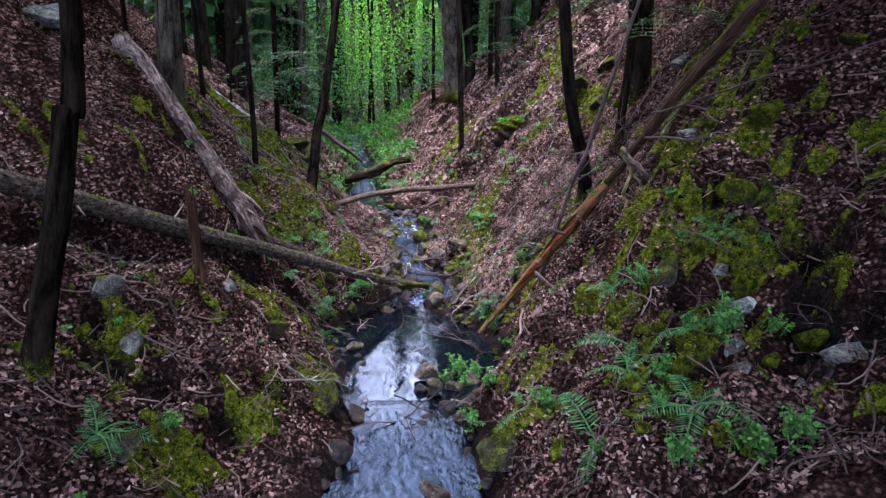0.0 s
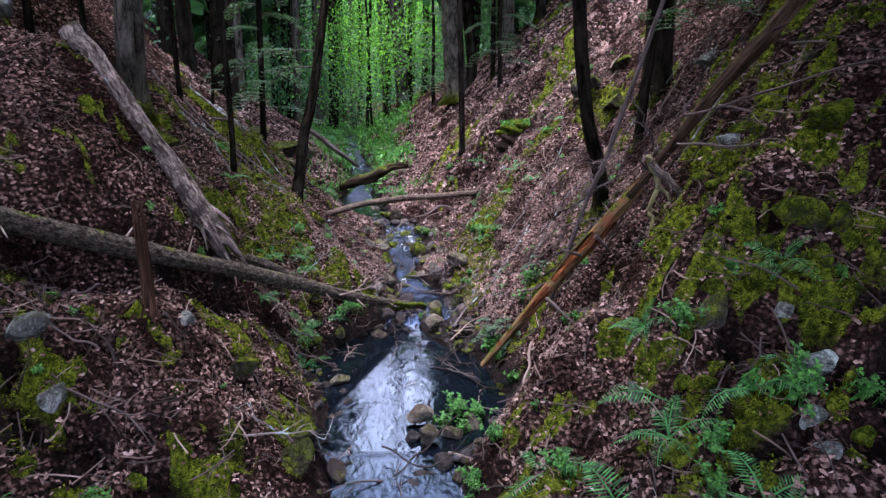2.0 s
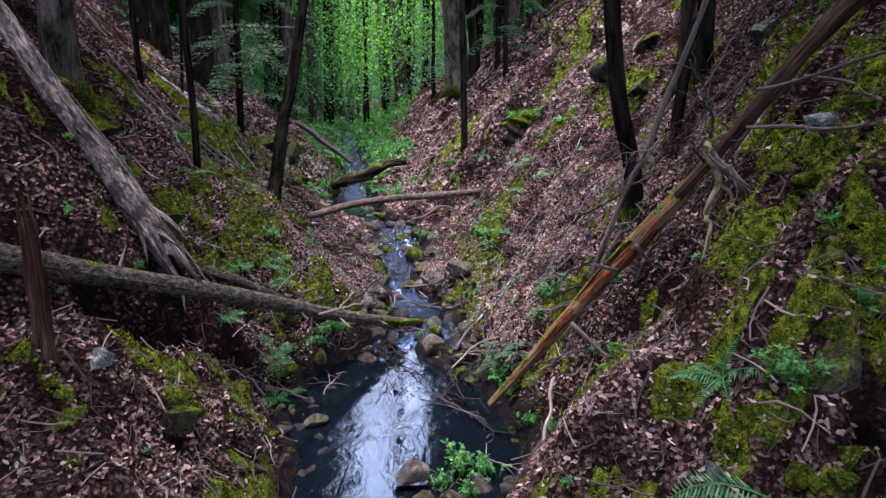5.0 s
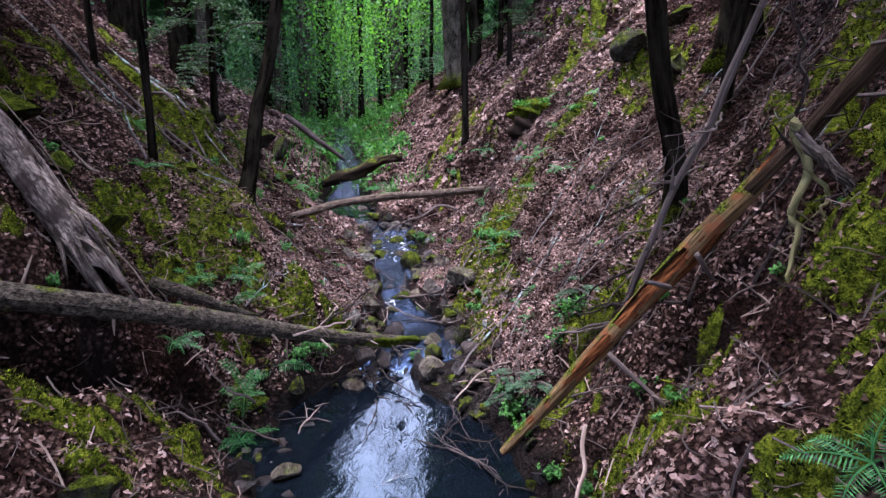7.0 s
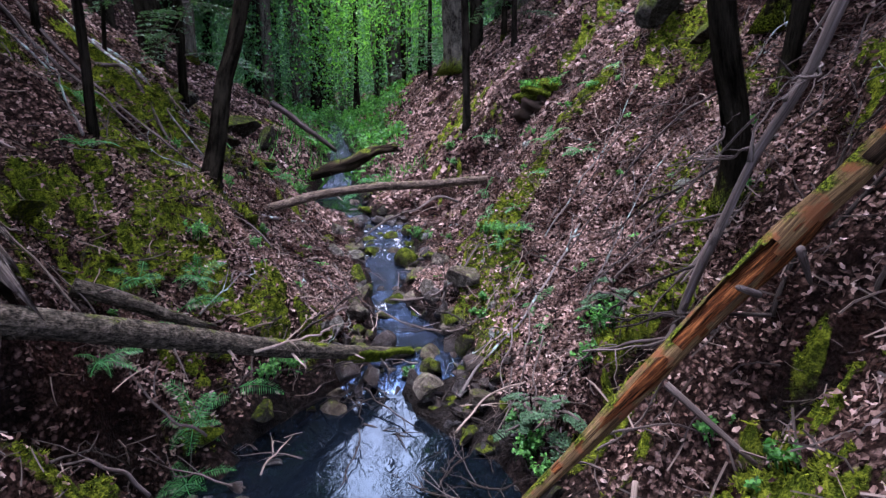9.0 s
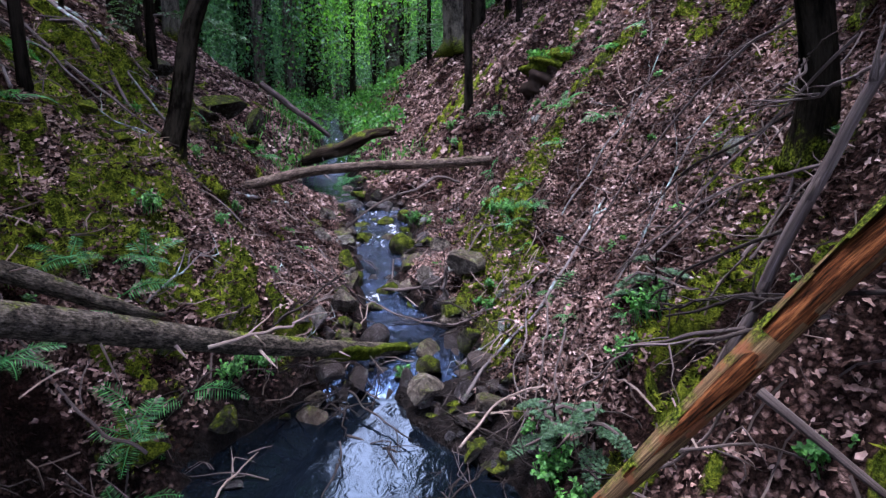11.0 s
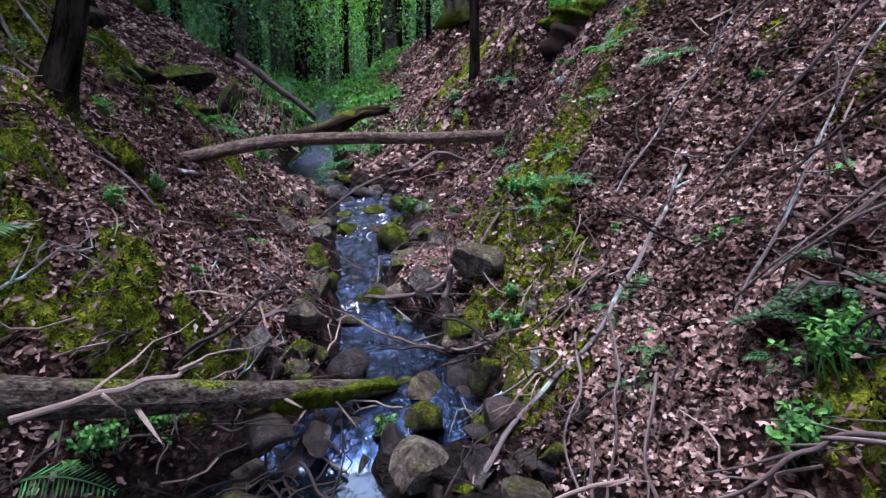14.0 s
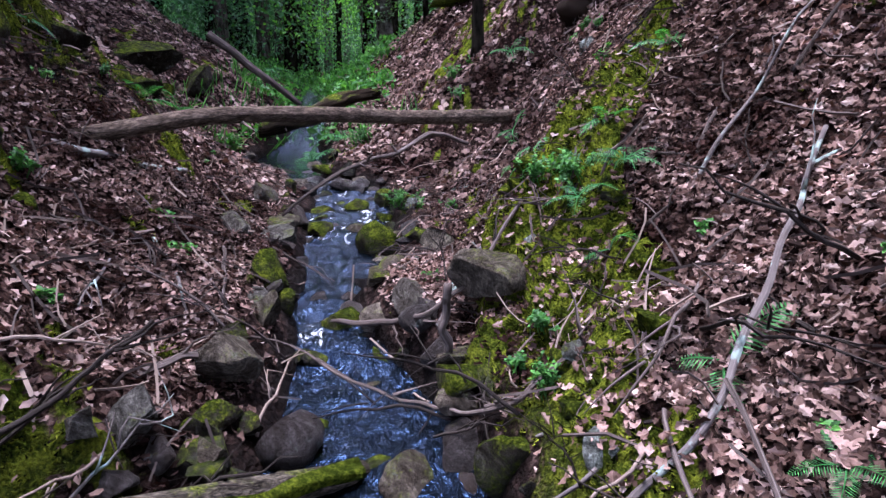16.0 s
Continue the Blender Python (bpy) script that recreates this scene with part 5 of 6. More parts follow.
for _ in range(260):  # bushes and low branches up the slopes
    y = rs.uniform(13, 30)
    x = (-rs.uniform(0.5, 0.95) if rs.random() < 0.6 else rs.uniform(0.5, 0.9)) * (y * 0.5 + 8)
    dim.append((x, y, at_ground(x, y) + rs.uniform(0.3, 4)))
for cents, mat, sd, lab in ((bright, CANOPY, 78, "bright green leaves of the woods beyond the ravine"), (dim, CANOPY_SHADED, 178, "leaves of the woods beyond the ravine, painted darker as in shade")):
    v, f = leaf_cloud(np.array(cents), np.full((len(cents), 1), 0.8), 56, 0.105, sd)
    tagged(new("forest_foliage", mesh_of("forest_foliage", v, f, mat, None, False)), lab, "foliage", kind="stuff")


# wooded distance that closes the valley
s = Shade("far_woods")
co = s.coords()
far_leaf = s.ramp(s.math("ADD", s.math("MULTIPLY", s.noise(co, 0.22, 6.0, 0.7), 0.55), s.math("MULTIPLY", s.noise(co, 1.4, 5.0, 0.7), 0.45)), [(0.38, (0.0015, 0.004, 0.0015)), (0.52, (0.006, 0.017, 0.006)), (0.66, (0.022, 0.052, 0.014))])
FAR_WOODS = s.done(far_leaf, 0.95, s.bump(s.noise(co, 1.4, 5.0), 1.0, 0.8), 0.0)
bx = np.linspace(-80, 80, 60)
bz = np.linspace(-2, 34, 16)
BX, BZ, bq = sheet(bx, bz)
BY = 92 - BX ** 2 / 260 + 3 * rough(BX * 0.12, BZ * 0.15, 66) + 0.25 * BZ
tagged(new("backdrop", mesh_of("backdrop", np.stack([BX, BY, BZ], -1).reshape(-1, 3), bq, FAR_WOODS)), "dark green wooded hillside in the distance", "backdrop", kind="structure")

# lush herbs on the floor of the upper valley
rs = np.random.default_rng(99)
cents = []
while len(cents) < 330:
    y = rs.uniform(18.5, 36)
    lo, hi = (float(q) for q in edges(y))
    x = rs.uniform(lo - 0.8 - 0.1 * (y - 18), hi + 1.0 + 0.16 * (y - 18))
    if lo - 0.12 < x < hi + 0.12 and y < 31 or float(rough(x * 0.7, y * 0.7, 97)) < 0.35:
        continue
    cents.append((x, y, at_ground(x, y) + rs.uniform(0.03, 0.1 + 0.012 * (y - 18))))
v, f = leaf_cloud(np.array(cents), np.full((len(cents), 1), 0.2), 26, 0.11, 98)
tagged(new("valley_herbs", mesh_of("valley_herbs", v, f, HERB, None, False)), "bright green herbs covering the upper valley floor", "plants", kind="stuff")

# leafy roof added on every side of the stream's gap, painted dark for reflections
rs = np.random.default_rng(79)
cents = []
while len(cents) < 1100:
    y, t, e = rs.uniform(20, 44), rs.uniform(-0.85, 0.7), rs.uniform(0.3, 1.15)
    x, z = t * (y - 4.5), e * (y - 4.5)
    if canopy_gap(x - 1.0, y, z) or canopy_gap(x + 1.8, y, z) or z < at_ground(x, y) + 2.5:
        continue
    cents.append((x, y, z))
cents = np.array(cents)
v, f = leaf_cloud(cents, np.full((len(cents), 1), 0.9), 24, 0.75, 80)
tagged(new("forest_canopy", mesh_of("forest_canopy", v, f, CANOPY_SHADED, None, False)), "dense canopy added over the woods up the ravine to darken reflections", "foliage", kind="stuff")
# ---- leaf litter and moss ----
def scatter(n, seed, xr, yr, keep):
    rs = np.random.default_rng(seed)
    xs, ys = rs.uniform(*xr, n), rs.uniform(*yr, n)
    ok = rs.random(n) < keep(xs, ys)
    return xs[ok], ys[ok]


def dry(x, y):
    lo, hi = edges(y)
    return np.clip(np.maximum(lo - x, x - hi) / 0.34 - 0.45 * rough(x * 4, y * 4, 72), 0, 1)


def litter_keep(x, y):
    wall = np.exp(-((x - 2.9) / 0.9) ** 2 - ((y - 4.6) / 1.3) ** 2)
    return (1 - 0.5 * wall) * dry(x, y) * (1 - 0.8 * mud_and_shade(x, y)) * (1 - 0.75 * moss(x, y)) * (0.5 + 0.5 * rough(x * 1.1, y * 1.1, 71)) * np.clip(1.45 - np.abs(x) / 8, 0.45, 1)


rs = np.random.default_rng(82)
def close_slope(x, y):
    return (x > 0.3) & (x < 2.8) & (y > 8.7) & (y < 11.2)


xs, ys = scatter(36000, 101, (0.3, 2.8), (8.7, 11.2), litter_keep)
me = strewn("leaf_litter", LEAVES, LEAF_FACES, DEAD_LEAF, xs, ys, 0.03 + 0.03 * rs.random(len(xs)) ** 1.4, 0.04, 0.5, 102)
tagged(new("leaf_litter", me), "crisp curled oak leaves covering the slope beside the stream", "leaf litter", kind="stuff")
xs, ys = scatter(90000, 81, (-3.3, 3.3), (8.4, 12.6), lambda x, y: litter_keep(x, y) * ~close_slope(x, y))
me = strewn("leaf_litter", SMALL, SMALL_FACES, DEAD_LEAF, xs, ys, 0.027 + 0.03 * rs.random(len(xs)) ** 1.4, 0.04, 0.5, 83)
tagged(new("leaf_litter", me), "thick litter of curled brown oak leaves", "leaf litter", kind="stuff")
xs, ys = scatter(150000, 88, (-6, 6), (2.8, 15.5), lambda x, y: litter_keep(x, y) * ((np.abs(x) > 3.3) | (y < 8.4) | (y > 12.6)))
me = strewn("leaf_litter", SMALL, SMALL_FACES, DEAD_LEAF, xs, ys, 0.028 + 0.032 * rs.random(len(xs)) ** 1.4, 0.04, 0.5, 89)
tagged(new("leaf_litter", me), "brown oak leaf litter on the ravine's sides", "leaf litter", kind="stuff")
xs, ys = scatter(110000, 84, (-9, 8), (14, 27), litter_keep)
me = strewn("far_leaf_litter", LEAVES[:, [0, 2, 9, 11, 15, 17]], np.array([(0, 1, 3, 2), (2, 3, 5, 4)]), DEAD_LEAF, xs, ys, rs.uniform(0.07, 0.12, len(xs)), 0.03, 0.35, 85)
tagged(new("leaf_litter", me), "brown leaf litter further up the ravine", "leaf litter", kind="stuff")


def tuft(seed, blades=7):
    rs = np.random.default_rng(seed)
    v = []
    for _ in range(blades):
        a, o = rs.random() * 6.28, rs.normal(size=2) * 0.4
        d = np.array([math.cos(a), math.sin(a)])
        h, lean = rs.uniform(0.5, 1.1), rs.uniform(0.3, 1.0)
        w = np.array([-d[1], d[0]]) * 0.22
        v += [(*(o - w), -0.1), (*(o + w), -0.1), (*(o + d * lean), h)]
    return np.array(v)


TUFTS = np.array([tuft(s) for s in range(8)])
xs, ys = scatter(120000, 86, (-4.8, 4.8), (2.8, 14), lambda x, y: np.clip(moss(x, y) * 1.4 - 0.25, 0, 1) * dry(x, y))
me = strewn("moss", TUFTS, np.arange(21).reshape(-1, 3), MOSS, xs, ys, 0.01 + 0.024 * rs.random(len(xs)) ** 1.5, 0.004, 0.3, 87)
tagged(new("moss", me), "soft yellow-green moss cushions on the slopes", "moss", kind="stuff")

# ---- rocks ----
def rock(label, mat, x, y, size, seed, z=None, turn=0.0, sink=0.35, name="rock", cuts=9, level=3, group=""):
    """A stone that lies in the ground or the stream bed; size: half widths."""
    g = at_ground(x, y) if z is None else max(z, at_ground(x, y) - 0.03)
    ob = new(name, rock_mesh(name, tuple(S * q for q in size), mat, seed, cuts, level))
    ob.location = Vector((x, y, g + size[2] * (1 - 2 * sink))) * S
    ob.rotation_euler = (0.12 * math.sin(seed * 1.7), 0.12 * math.cos(seed * 2.3), turn)
    return tagged(ob, label, "rock", group)


MOSSY, BARE, WETR, GREYR = "moss-topped stone in the stream", "bare brown boulder beside the stream", "wet dark stone at the water's edge", "grey-green stone on the leafy slope"
rock("rounded bare grey-brown boulder beside the stream", ROCK, 0.29, 11.2, (0.22, 0.2, 0.22), 1, 0.42, 0.4, 0.25, cuts=7, level=4)
rock("moss-covered boulder parting the stream", ROCK_MOSSY, -0.58, 11.72, (0.19, 0.17, 0.19), 2, 0.24, 0.2, 0.35, level=4)
rock("moss-covered stone at the log's end", ROCK_MOSSY, -0.07, 9.95, (0.16, 0.16, 0.17), 3, 0.14, 0.9, 0.35, level=4)
rock("flat-topped brown rock by the pool", ROCK, -0.14, 9.42, (0.25, 0.18, 0.15), 4, 0.12, 0.1, 0.2, cuts=12, level=4)
rock("flat grey-brown rock by the pool", ROCK, 0.36, 9.2, (0.21, 0.15, 0.13), 5, 0.1, 0.5, 0.2, cuts=12, level=4)
rock("pinkish stone at the pool's edge", ROCK, -1.36, 7.75, (0.14, 0.12, 0.11), 6, 0.0, 0.3, 0.25)
rock("brown boulder at the pool's outlet", ROCK, -0.28, 6.72, (0.22, 0.16, 0.16), 7, 0.02, 0.2, 0.3, cuts=11, level=4)
rock("brown boulder at the pool's outlet", ROCK, -0.14, 6.36, (0.16, 0.14, 0.16), 8, 0.0, 1.2, 0.3, cuts=11, level=4)
rock("moss-grown boulder with plants at the stream's edge", ROCK_MOSSY, -0.5, 13.2, (0.24, 0.2, 0.2), 30, 0.42, 0.3, 0.3, cuts=5, level=4)
rock("big brown boulder with patchy moss on the bank", ROCK, -0.98, 10.75, (0.22, 0.22, 0.26), 31, 0.26, 0.2, 0.28, cuts=8, level=4)
rock("angular grey boulder on the bank", ROCK_PALE, -1.28, 12.7, (0.27, 0.22, 0.2), 32, 0.5, 0.5, 0.28, cuts=12, level=4)
rock("angular grey boulder on the bank", ROCK_PALE, -1.52, 12.4, (0.17, 0.16, 0.14), 33, 0.66, 1.3, 0.25, cuts=12, level=4)
rock("tilted brown slab with moss at the water", ROCK_MOSSY, -1.12, 11.9, (0.15, 0.17, 0.2), 34, 0.4, 0.7, 0.25, cuts=9, level=4)
rock("smooth dark boulder at the water's edge", ROCK_WET, -0.66, 10.52, (0.17, 0.15, 0.16), 35, 0.14, 0.2, 0.3, cuts=4, level=4)
rock("angular grey stone half sunk in the bank", ROCK_PALE, -1.12, 10.12, (0.15, 0.13, 0.17), 36, 0.3, 0.4, 0.25, cuts=13, level=4)
rock("flat grey-green stone at the water's edge", ROCK_GREY, -0.02, 12.42, (0.2, 0.15, 0.08), 37, 0.46, 0.1, 0.3, cuts=11, level=4)
for k, (x, y, z, w, h, m) in enumerate([
        (-1.07, 11.45, 0.4, 0.13, 0.06, 5), (-0.98, 11.7, 0.32, 0.1, 0.1, 1), (-0.12, 11.5, 0.36, 0.15, 0.11, 5), (-0.06, 11.3, 0.26, 0.13, 0.1, 2), (-0.19, 11.26, 0.18, 0.08, 0.09, 1),
        (0.14, 10.8, 0.2, 0.16, 0.11, 1), (0.31, 10.24, 0.17, 0.13, 0.12, 1), (-1.2, 9.98, 0.4, 0.09, 0.08, 5), (-0.9, 10.2, 0.22, 0.14, 0.09, 0), (-0.74, 11.3, 0.2, 0.09, 0.08, 1),
        (-0.93, 14.45, 0.58, 0.15, 0.07, 1), (-1.2, 13.65, 0.46, 0.24, 0.08, 1), (-1.78, 13.85, 0.66, 0.22, 0.16, 5), (-0.07, 10.3, 0.12, 0.15, 0.08, 0), (0.15, 10.95, 0.28, 0.12, 0.08, 0),
        (-0.95, 10.3, 0.33, 0.07, 0.08, 1), (-1.54, 15.35, 0.7, 0.2, 0.1, 2), (-1.2, 15.25, 0.7, 0.22, 0.11, 2), (-1.9, 15.2, 0.72, 0.18, 0.1, 2), (-0.95, 15.1, 0.7, 0.16, 0.1, 2), (0.15, 10.5, 0.14, 0.17, 0.1, 2),
        (0.02, 11.12, 0.26, 0.12, 0.09, 2), (-1.46, 13.3, 0.55, 0.2, 0.15, 0), (-0.3, 13.95, 0.5, 0.18, 0.13, 1), (-0.05, 12.9, 0.5, 0.2, 0.14, 0), (-1.62, 14.9, 0.66, 0.16, 0.12, 0),
        (-0.95, 9.62, 0.2, 0.15, 0.11, 2), (-0.7, 9.75, 0.12, 0.12, 0.09, 2), (-0.25, 9.75, 0.05, 0.12, 0.09, 2),
        (0.12, 6.5, 0.0, 0.15, 0.11, 0), (0.37, 6.72, 0.0, 0.14, 0.1, 0), (-0.3, 6.4, 0.0, 0.11, 0.09, 2), (-1.36, 5.95, 0.1, 0.3, 0.24, 1), (-1.32, 5.5, 0.05, 0.27, 0.2, 1),
        (-1.02, 5.84, -0.05, 0.16, 0.12, 2), (-1.1, 5.05, -0.1, 0.16, 0.12, 2), (-0.08, 4.65, -0.18, 0.16, 0.12, 0), (0.6, 4.75, 0.0, 0.3, 0.22, 1),
        (0.05, 5.95, -0.05, 0.14, 0.1, 2), (0.3, 6.0, 0.0, 0.15, 0.11, 2), (0.2, 9.5, 0.1, 0.13, 0.09, 2), (-2.05, 6.35, 0.88, 0.17, 0.13, 1), (-0.62, 14.5, 0.6, 0.16, 0.12, 1)]):
    m = (ROCK, ROCK_MOSSY, ROCK_WET, ROCK_GREY, ROCK_MOSSY, ROCK_PALE)[m]
    lab = {ROCK: BARE, ROCK_MOSSY: MOSSY, ROCK_WET: WETR, ROCK_PALE: "grey stone among others on the bank"}[m]
    q = rng.uniform(0.92, 1.1, 3)
    rock(lab, m, x, y, (w * q[0] * 1.12, w * q[1], h * q[2] * 1.25), 40 + k, z, k * 1.1, 0.3, group="stream stones", cuts=7 + k % 5, level=4 if w > 0.14 else 3)
# stones heaped along both banks of the upper stream
rs = np.random.default_rng(90)
for k in range(18):
    y = rs.uniform(9.3, 16.5)
    lo, hi = edges(y)
    x = lo - rs.uniform(-0.12, 0.3) if k % 2 else hi + rs.uniform(-0.15, 0.35)
    s = rs.uniform(0.07, 0.17)
    m = (ROCK, ROCK_MOSSY, ROCK_MOSSY, ROCK_WET, ROCK_GREY)[k % 5]
    rock({ROCK: BARE, ROCK_MOSSY: MOSSY, ROCK_WET: WETR, ROCK_GREY: "grey stone among others on the bank"}[m], m, x, y, (s * rs.uniform(1, 1.6), s * rs.uniform(0.9, 1.3), s * rs.uniform(0.7, 1.1)), 220 + k, None, k * 2.1, 0.3, group="stream stones")
for k, (x, y, s, m) in enumerate([
        (-3.3, 5.15, 0.17, 3), (-2.92, 4.82, 0.15, 3), (-2.5, 6.17, 0.13, 3), (2.44, 4.32, 0.17, 3), (2.62, 4.45, 0.13, 3), (2.92, 3.62, 0.2, 3), (1.98, 4.66, 0.11, 3),
        (2.34, 4.08, 0.1, 3), (2.26, 3.81, 0.08, 3), (-5.22, 7.7, 0.36, 3), (2.25, 9.57, 0.14, 3), (2.95, 6.6, 0.14, 3), (2.75, 5.15, 0.2, 4), (3.25, 5.7, 0.22, 4),
        (2.45, 5.0, 0.16, 4), (3.1, 4.6, 0.2, 4), (3.2, 11.4, 0.4, 1), (2.9, 12.0, 0.35, 1), (3.6, 12.3, 0.45, 1), (3.9, 9.4, 0.35, 3),
        (-3.7, 14.6, 0.4, 1), (-4.1, 15.6, 0.5, 1), (-3.5, 16.0, 0.35, 1), (-3.2, 4.35, 0.14, 1), (-2.6, 3.9, 0.2, 1), (-4.3, 9.0, 0.28, 1), (-3.75, 8.4, 0.26, 4), (-3.5, 8.55, 0.24, 4), (-3.25, 8.75, 0.22, 4), (-3.95, 8.25, 0.2, 4), (-1.9, 8.55, 0.16, 1), (2.15, 5.05, 0.22, 1)]):
    m = (ROCK, ROCK_MOSSY, ROCK_WET, ROCK_GREY, ROCK_MOSSIER)[m]
    q = rng.uniform(0.8, 1.2, 3)
    rock(GREYR if m is ROCK_GREY else "large mossy rock bedded in the slope", m, x, y, (s * q[0] * 1.1, s * q[1], s * q[2] * 0.8), 120 + k, None, k * 1.7, 0.5, level=4 if s > 0.25 else 3)

# ledges on the far side of the leaning tree, overhang shade in their colour
for k, (x, y, s) in enumerate([(-3.3, 14.5, 0.42), (-3.25, 13.4, 0.33), (-3.65, 14.0, 0.4), (-2.8, 12.9, 0.22), (-5.0, 17.7, 0.6), (-4.6, 19.2, 0.5), (-4.2, 16.3, 0.5), (-3.9, 15.3, 0.45), (-3.0, 12.25, 0.24), (-4.0, 12.9, 0.4), (-4.5, 14.4, 0.5), (-3.6, 17.3, 0.4)]):
    rock("mossy rock ledge jutting from the slope, its overhang shade painted in", ROCK_DARKENED, x, y, (s * 1.3, s * 0.9, s * 0.75), 700 + k, None, k * 0.9, 0.56, cuts=14, level=4)

# jumbled mossy stones that make up the steep banks
rs = np.random.default_rng(280)
for x0, x1, y0, y1, n, s0, s1 in ((1.5, 2.6, 3.2, 5.6, 22, 0.06, 0.14), (2.2, 4.2, 3.6, 7.0, 34, 0.07, 0.18), (0.5, 0.95, 9.9, 12.6, 22, 0.06, 0.13), (-3.6, -1.6, 3.5, 5.6, 18, 0.06, 0.14),
                                  (-3.6, -1.9, 8.8, 12.0, 26, 0.06, 0.15), (-4.8, -2.9, 12.5, 16.5, 20, 0.1, 0.22), (1.4, 3.6, 11.5, 16.0, 14, 0.08, 0.2)):
    for k in range(n):
        x, y, s = rs.uniform(x0, x1), rs.uniform(y0, y1), rs.uniform(s0, s1)
        grey = rs.random() < 0.1
        rock(GREYR if grey else "mossy stone bedded in the steep bank", ROCK_GREY if grey else ROCK_MOSSIER, x, y, (s * rs.uniform(0.8, 1.4), s * rs.uniform(0.7, 1.1), s * rs.uniform(0.7, 1.15)), int(rs.integers(500, 9000)), None, rs.random() * 6.28, rs.uniform(0.42, 0.58), group="bank stones", cuts=13)

# small stones along the stream, a few shapes shared among many
cobbles = [rock_mesh("stone", (S * 0.075, S * 0.06, S * 0.045), m, 300 + i, 8, 2) for i, m in enumerate((ROCK_WET, ROCK_DARKENED, ROCK_WET, ROCK_WET, ROCK_MOSSY, ROCK))]
rs = np.random.default_rng(91)
for k in range(260):
    y = rs.uniform(4.4, 17.5)
    lo, hi = edges(y)
    side = rs.choice([0, 1])
    x = (lo + rs.normal() * 0.12 + 0.02) if side == 0 else (hi + rs.normal() * 0.14 - 0.02)
    if rs.random() < 0.25:
        x = rs.uniform(lo, hi)
    if 6.3 < y < 8.8 and lo + 0.15 < x < hi - 0.1:
        continue
    ob = new("stone", cobbles[int(rs.integers(0, 6))])
    s = rs.uniform(0.6, 2.3) * (1.25 if y > 9 else 1.0)
    ob.scale = (s, s * rs.uniform(0.8, 1.2), s * rs.uniform(0.7, 1.1))
    ob.location = Vector((x, y, max(at_ground(x, y), float(water_level(y)) - 0.06) + 0.01)) * S
    ob.rotation_euler = (rs.normal() * 0.3, rs.normal() * 0.3, rs.random() * 6.28)
    tagged(ob, "small dark wet stone by the stream", "stone", "stream pebbles")

# wet slabs and broken stones heaped where the stream enters the pool
rs = np.random.default_rng(290)
slabs = [rock_mesh("stone", (S * 0.1, S * 0.075, S * 0.04), m, 320 + i, 11, 3) for i, m in enumerate((ROCK_WET, ROCK_WET, ROCK_DARKENED, ROCK_WET))]
for k in range(85):
    if k < 55:
        x, y = rs.uniform(-0.1, 0.85), rs.uniform(7.9, 9.5)
    elif k < 72:
        x, y = rs.uniform(-1.1, -0.2), rs.uniform(9.62, 10.15)
    else:
        x, y = rs.uniform(-1.75, -1.2), rs.uniform(6.2, 9.0)
    z = max(at_ground(x, y), float(water_level(y)) - 0.03)
    if k < 55 and x < float(bar_edge(y)) - 0.04:
        continue
    ob = new("stone", slabs[int(rs.integers(0, 4))])
    s = rs.uniform(0.5, 1.4)
    ob.scale = (s, s, s * rs.uniform(0.8, 1.6))
    ob.location = Vector((x, y, z + 0.01)) * S
    ob.rotation_euler = (rs.normal() * 0.35, rs.normal() * 0.35, rs.random() * 6.28)
    tagged(ob, "wet black slab of stone at the pool's edge", "stone", "pool stones")

# an overhanging mat of roots and sod on the slope
sod = thing("sod_overhang", "overhanging sod clump with moss on top and dark soil beneath", "sod", (1.98, 15.0, 3.02))
v, f = BALL[4]
k = v * 2.6
lump = 1 + 0.5 * (rough(k[:, 0] + k[:, 2], k[:, 1], 44) - 0.5) + 0.25 * (rough(k[:, 0] * 3 - k[:, 2], k[:, 1] * 3, 45) - 0.5)
w = v * lump[:, None] * (0.52, 0.46, 0.4)
part("soil", mesh_of("soil", w - (0.04, 0.02, 0.16), f, SOIL, np.zeros((len(w), 2))), sod, "dark crumbling soil")
w = v * lump[:, None] * (0.6, 0.5, 0.24)
part("moss_cap", mesh_of("moss_cap", w + (0.03, 0.04, 0.12), f, MOSS_BED), sod, "green moss cap")
rs = np.random.default_rng(46)
cents = np.stack([rs.uniform(-0.5, 0.5, 60), rs.uniform(-0.4, 0.3, 60), rs.uniform(0.22, 0.36, 60)], 1)
v, f = leaf_cloud(cents, np.full((60, 1), 0.05), 12, 0.05, 47)
tagged(part("greenery", mesh_of("greenery", v, f, HERB, None, False), sod, "small green plants on the cap"), kind="stuff")
for k in range(9):
    a = -2.9 + 0.35 * k
    o = np.array((0.42 * math.cos(a), 0.36 * math.sin(a), -0.22))
    part("root", tube_mesh("root", BRANCH_WET, [o, o + (0.02, -0.05, -0.14), o + (0.05 * math.sin(k), -0.04, -0.34)], [0.014, 0.009, 0.004], sides=5, steps=8, seed=k, wander=0.05), sod)


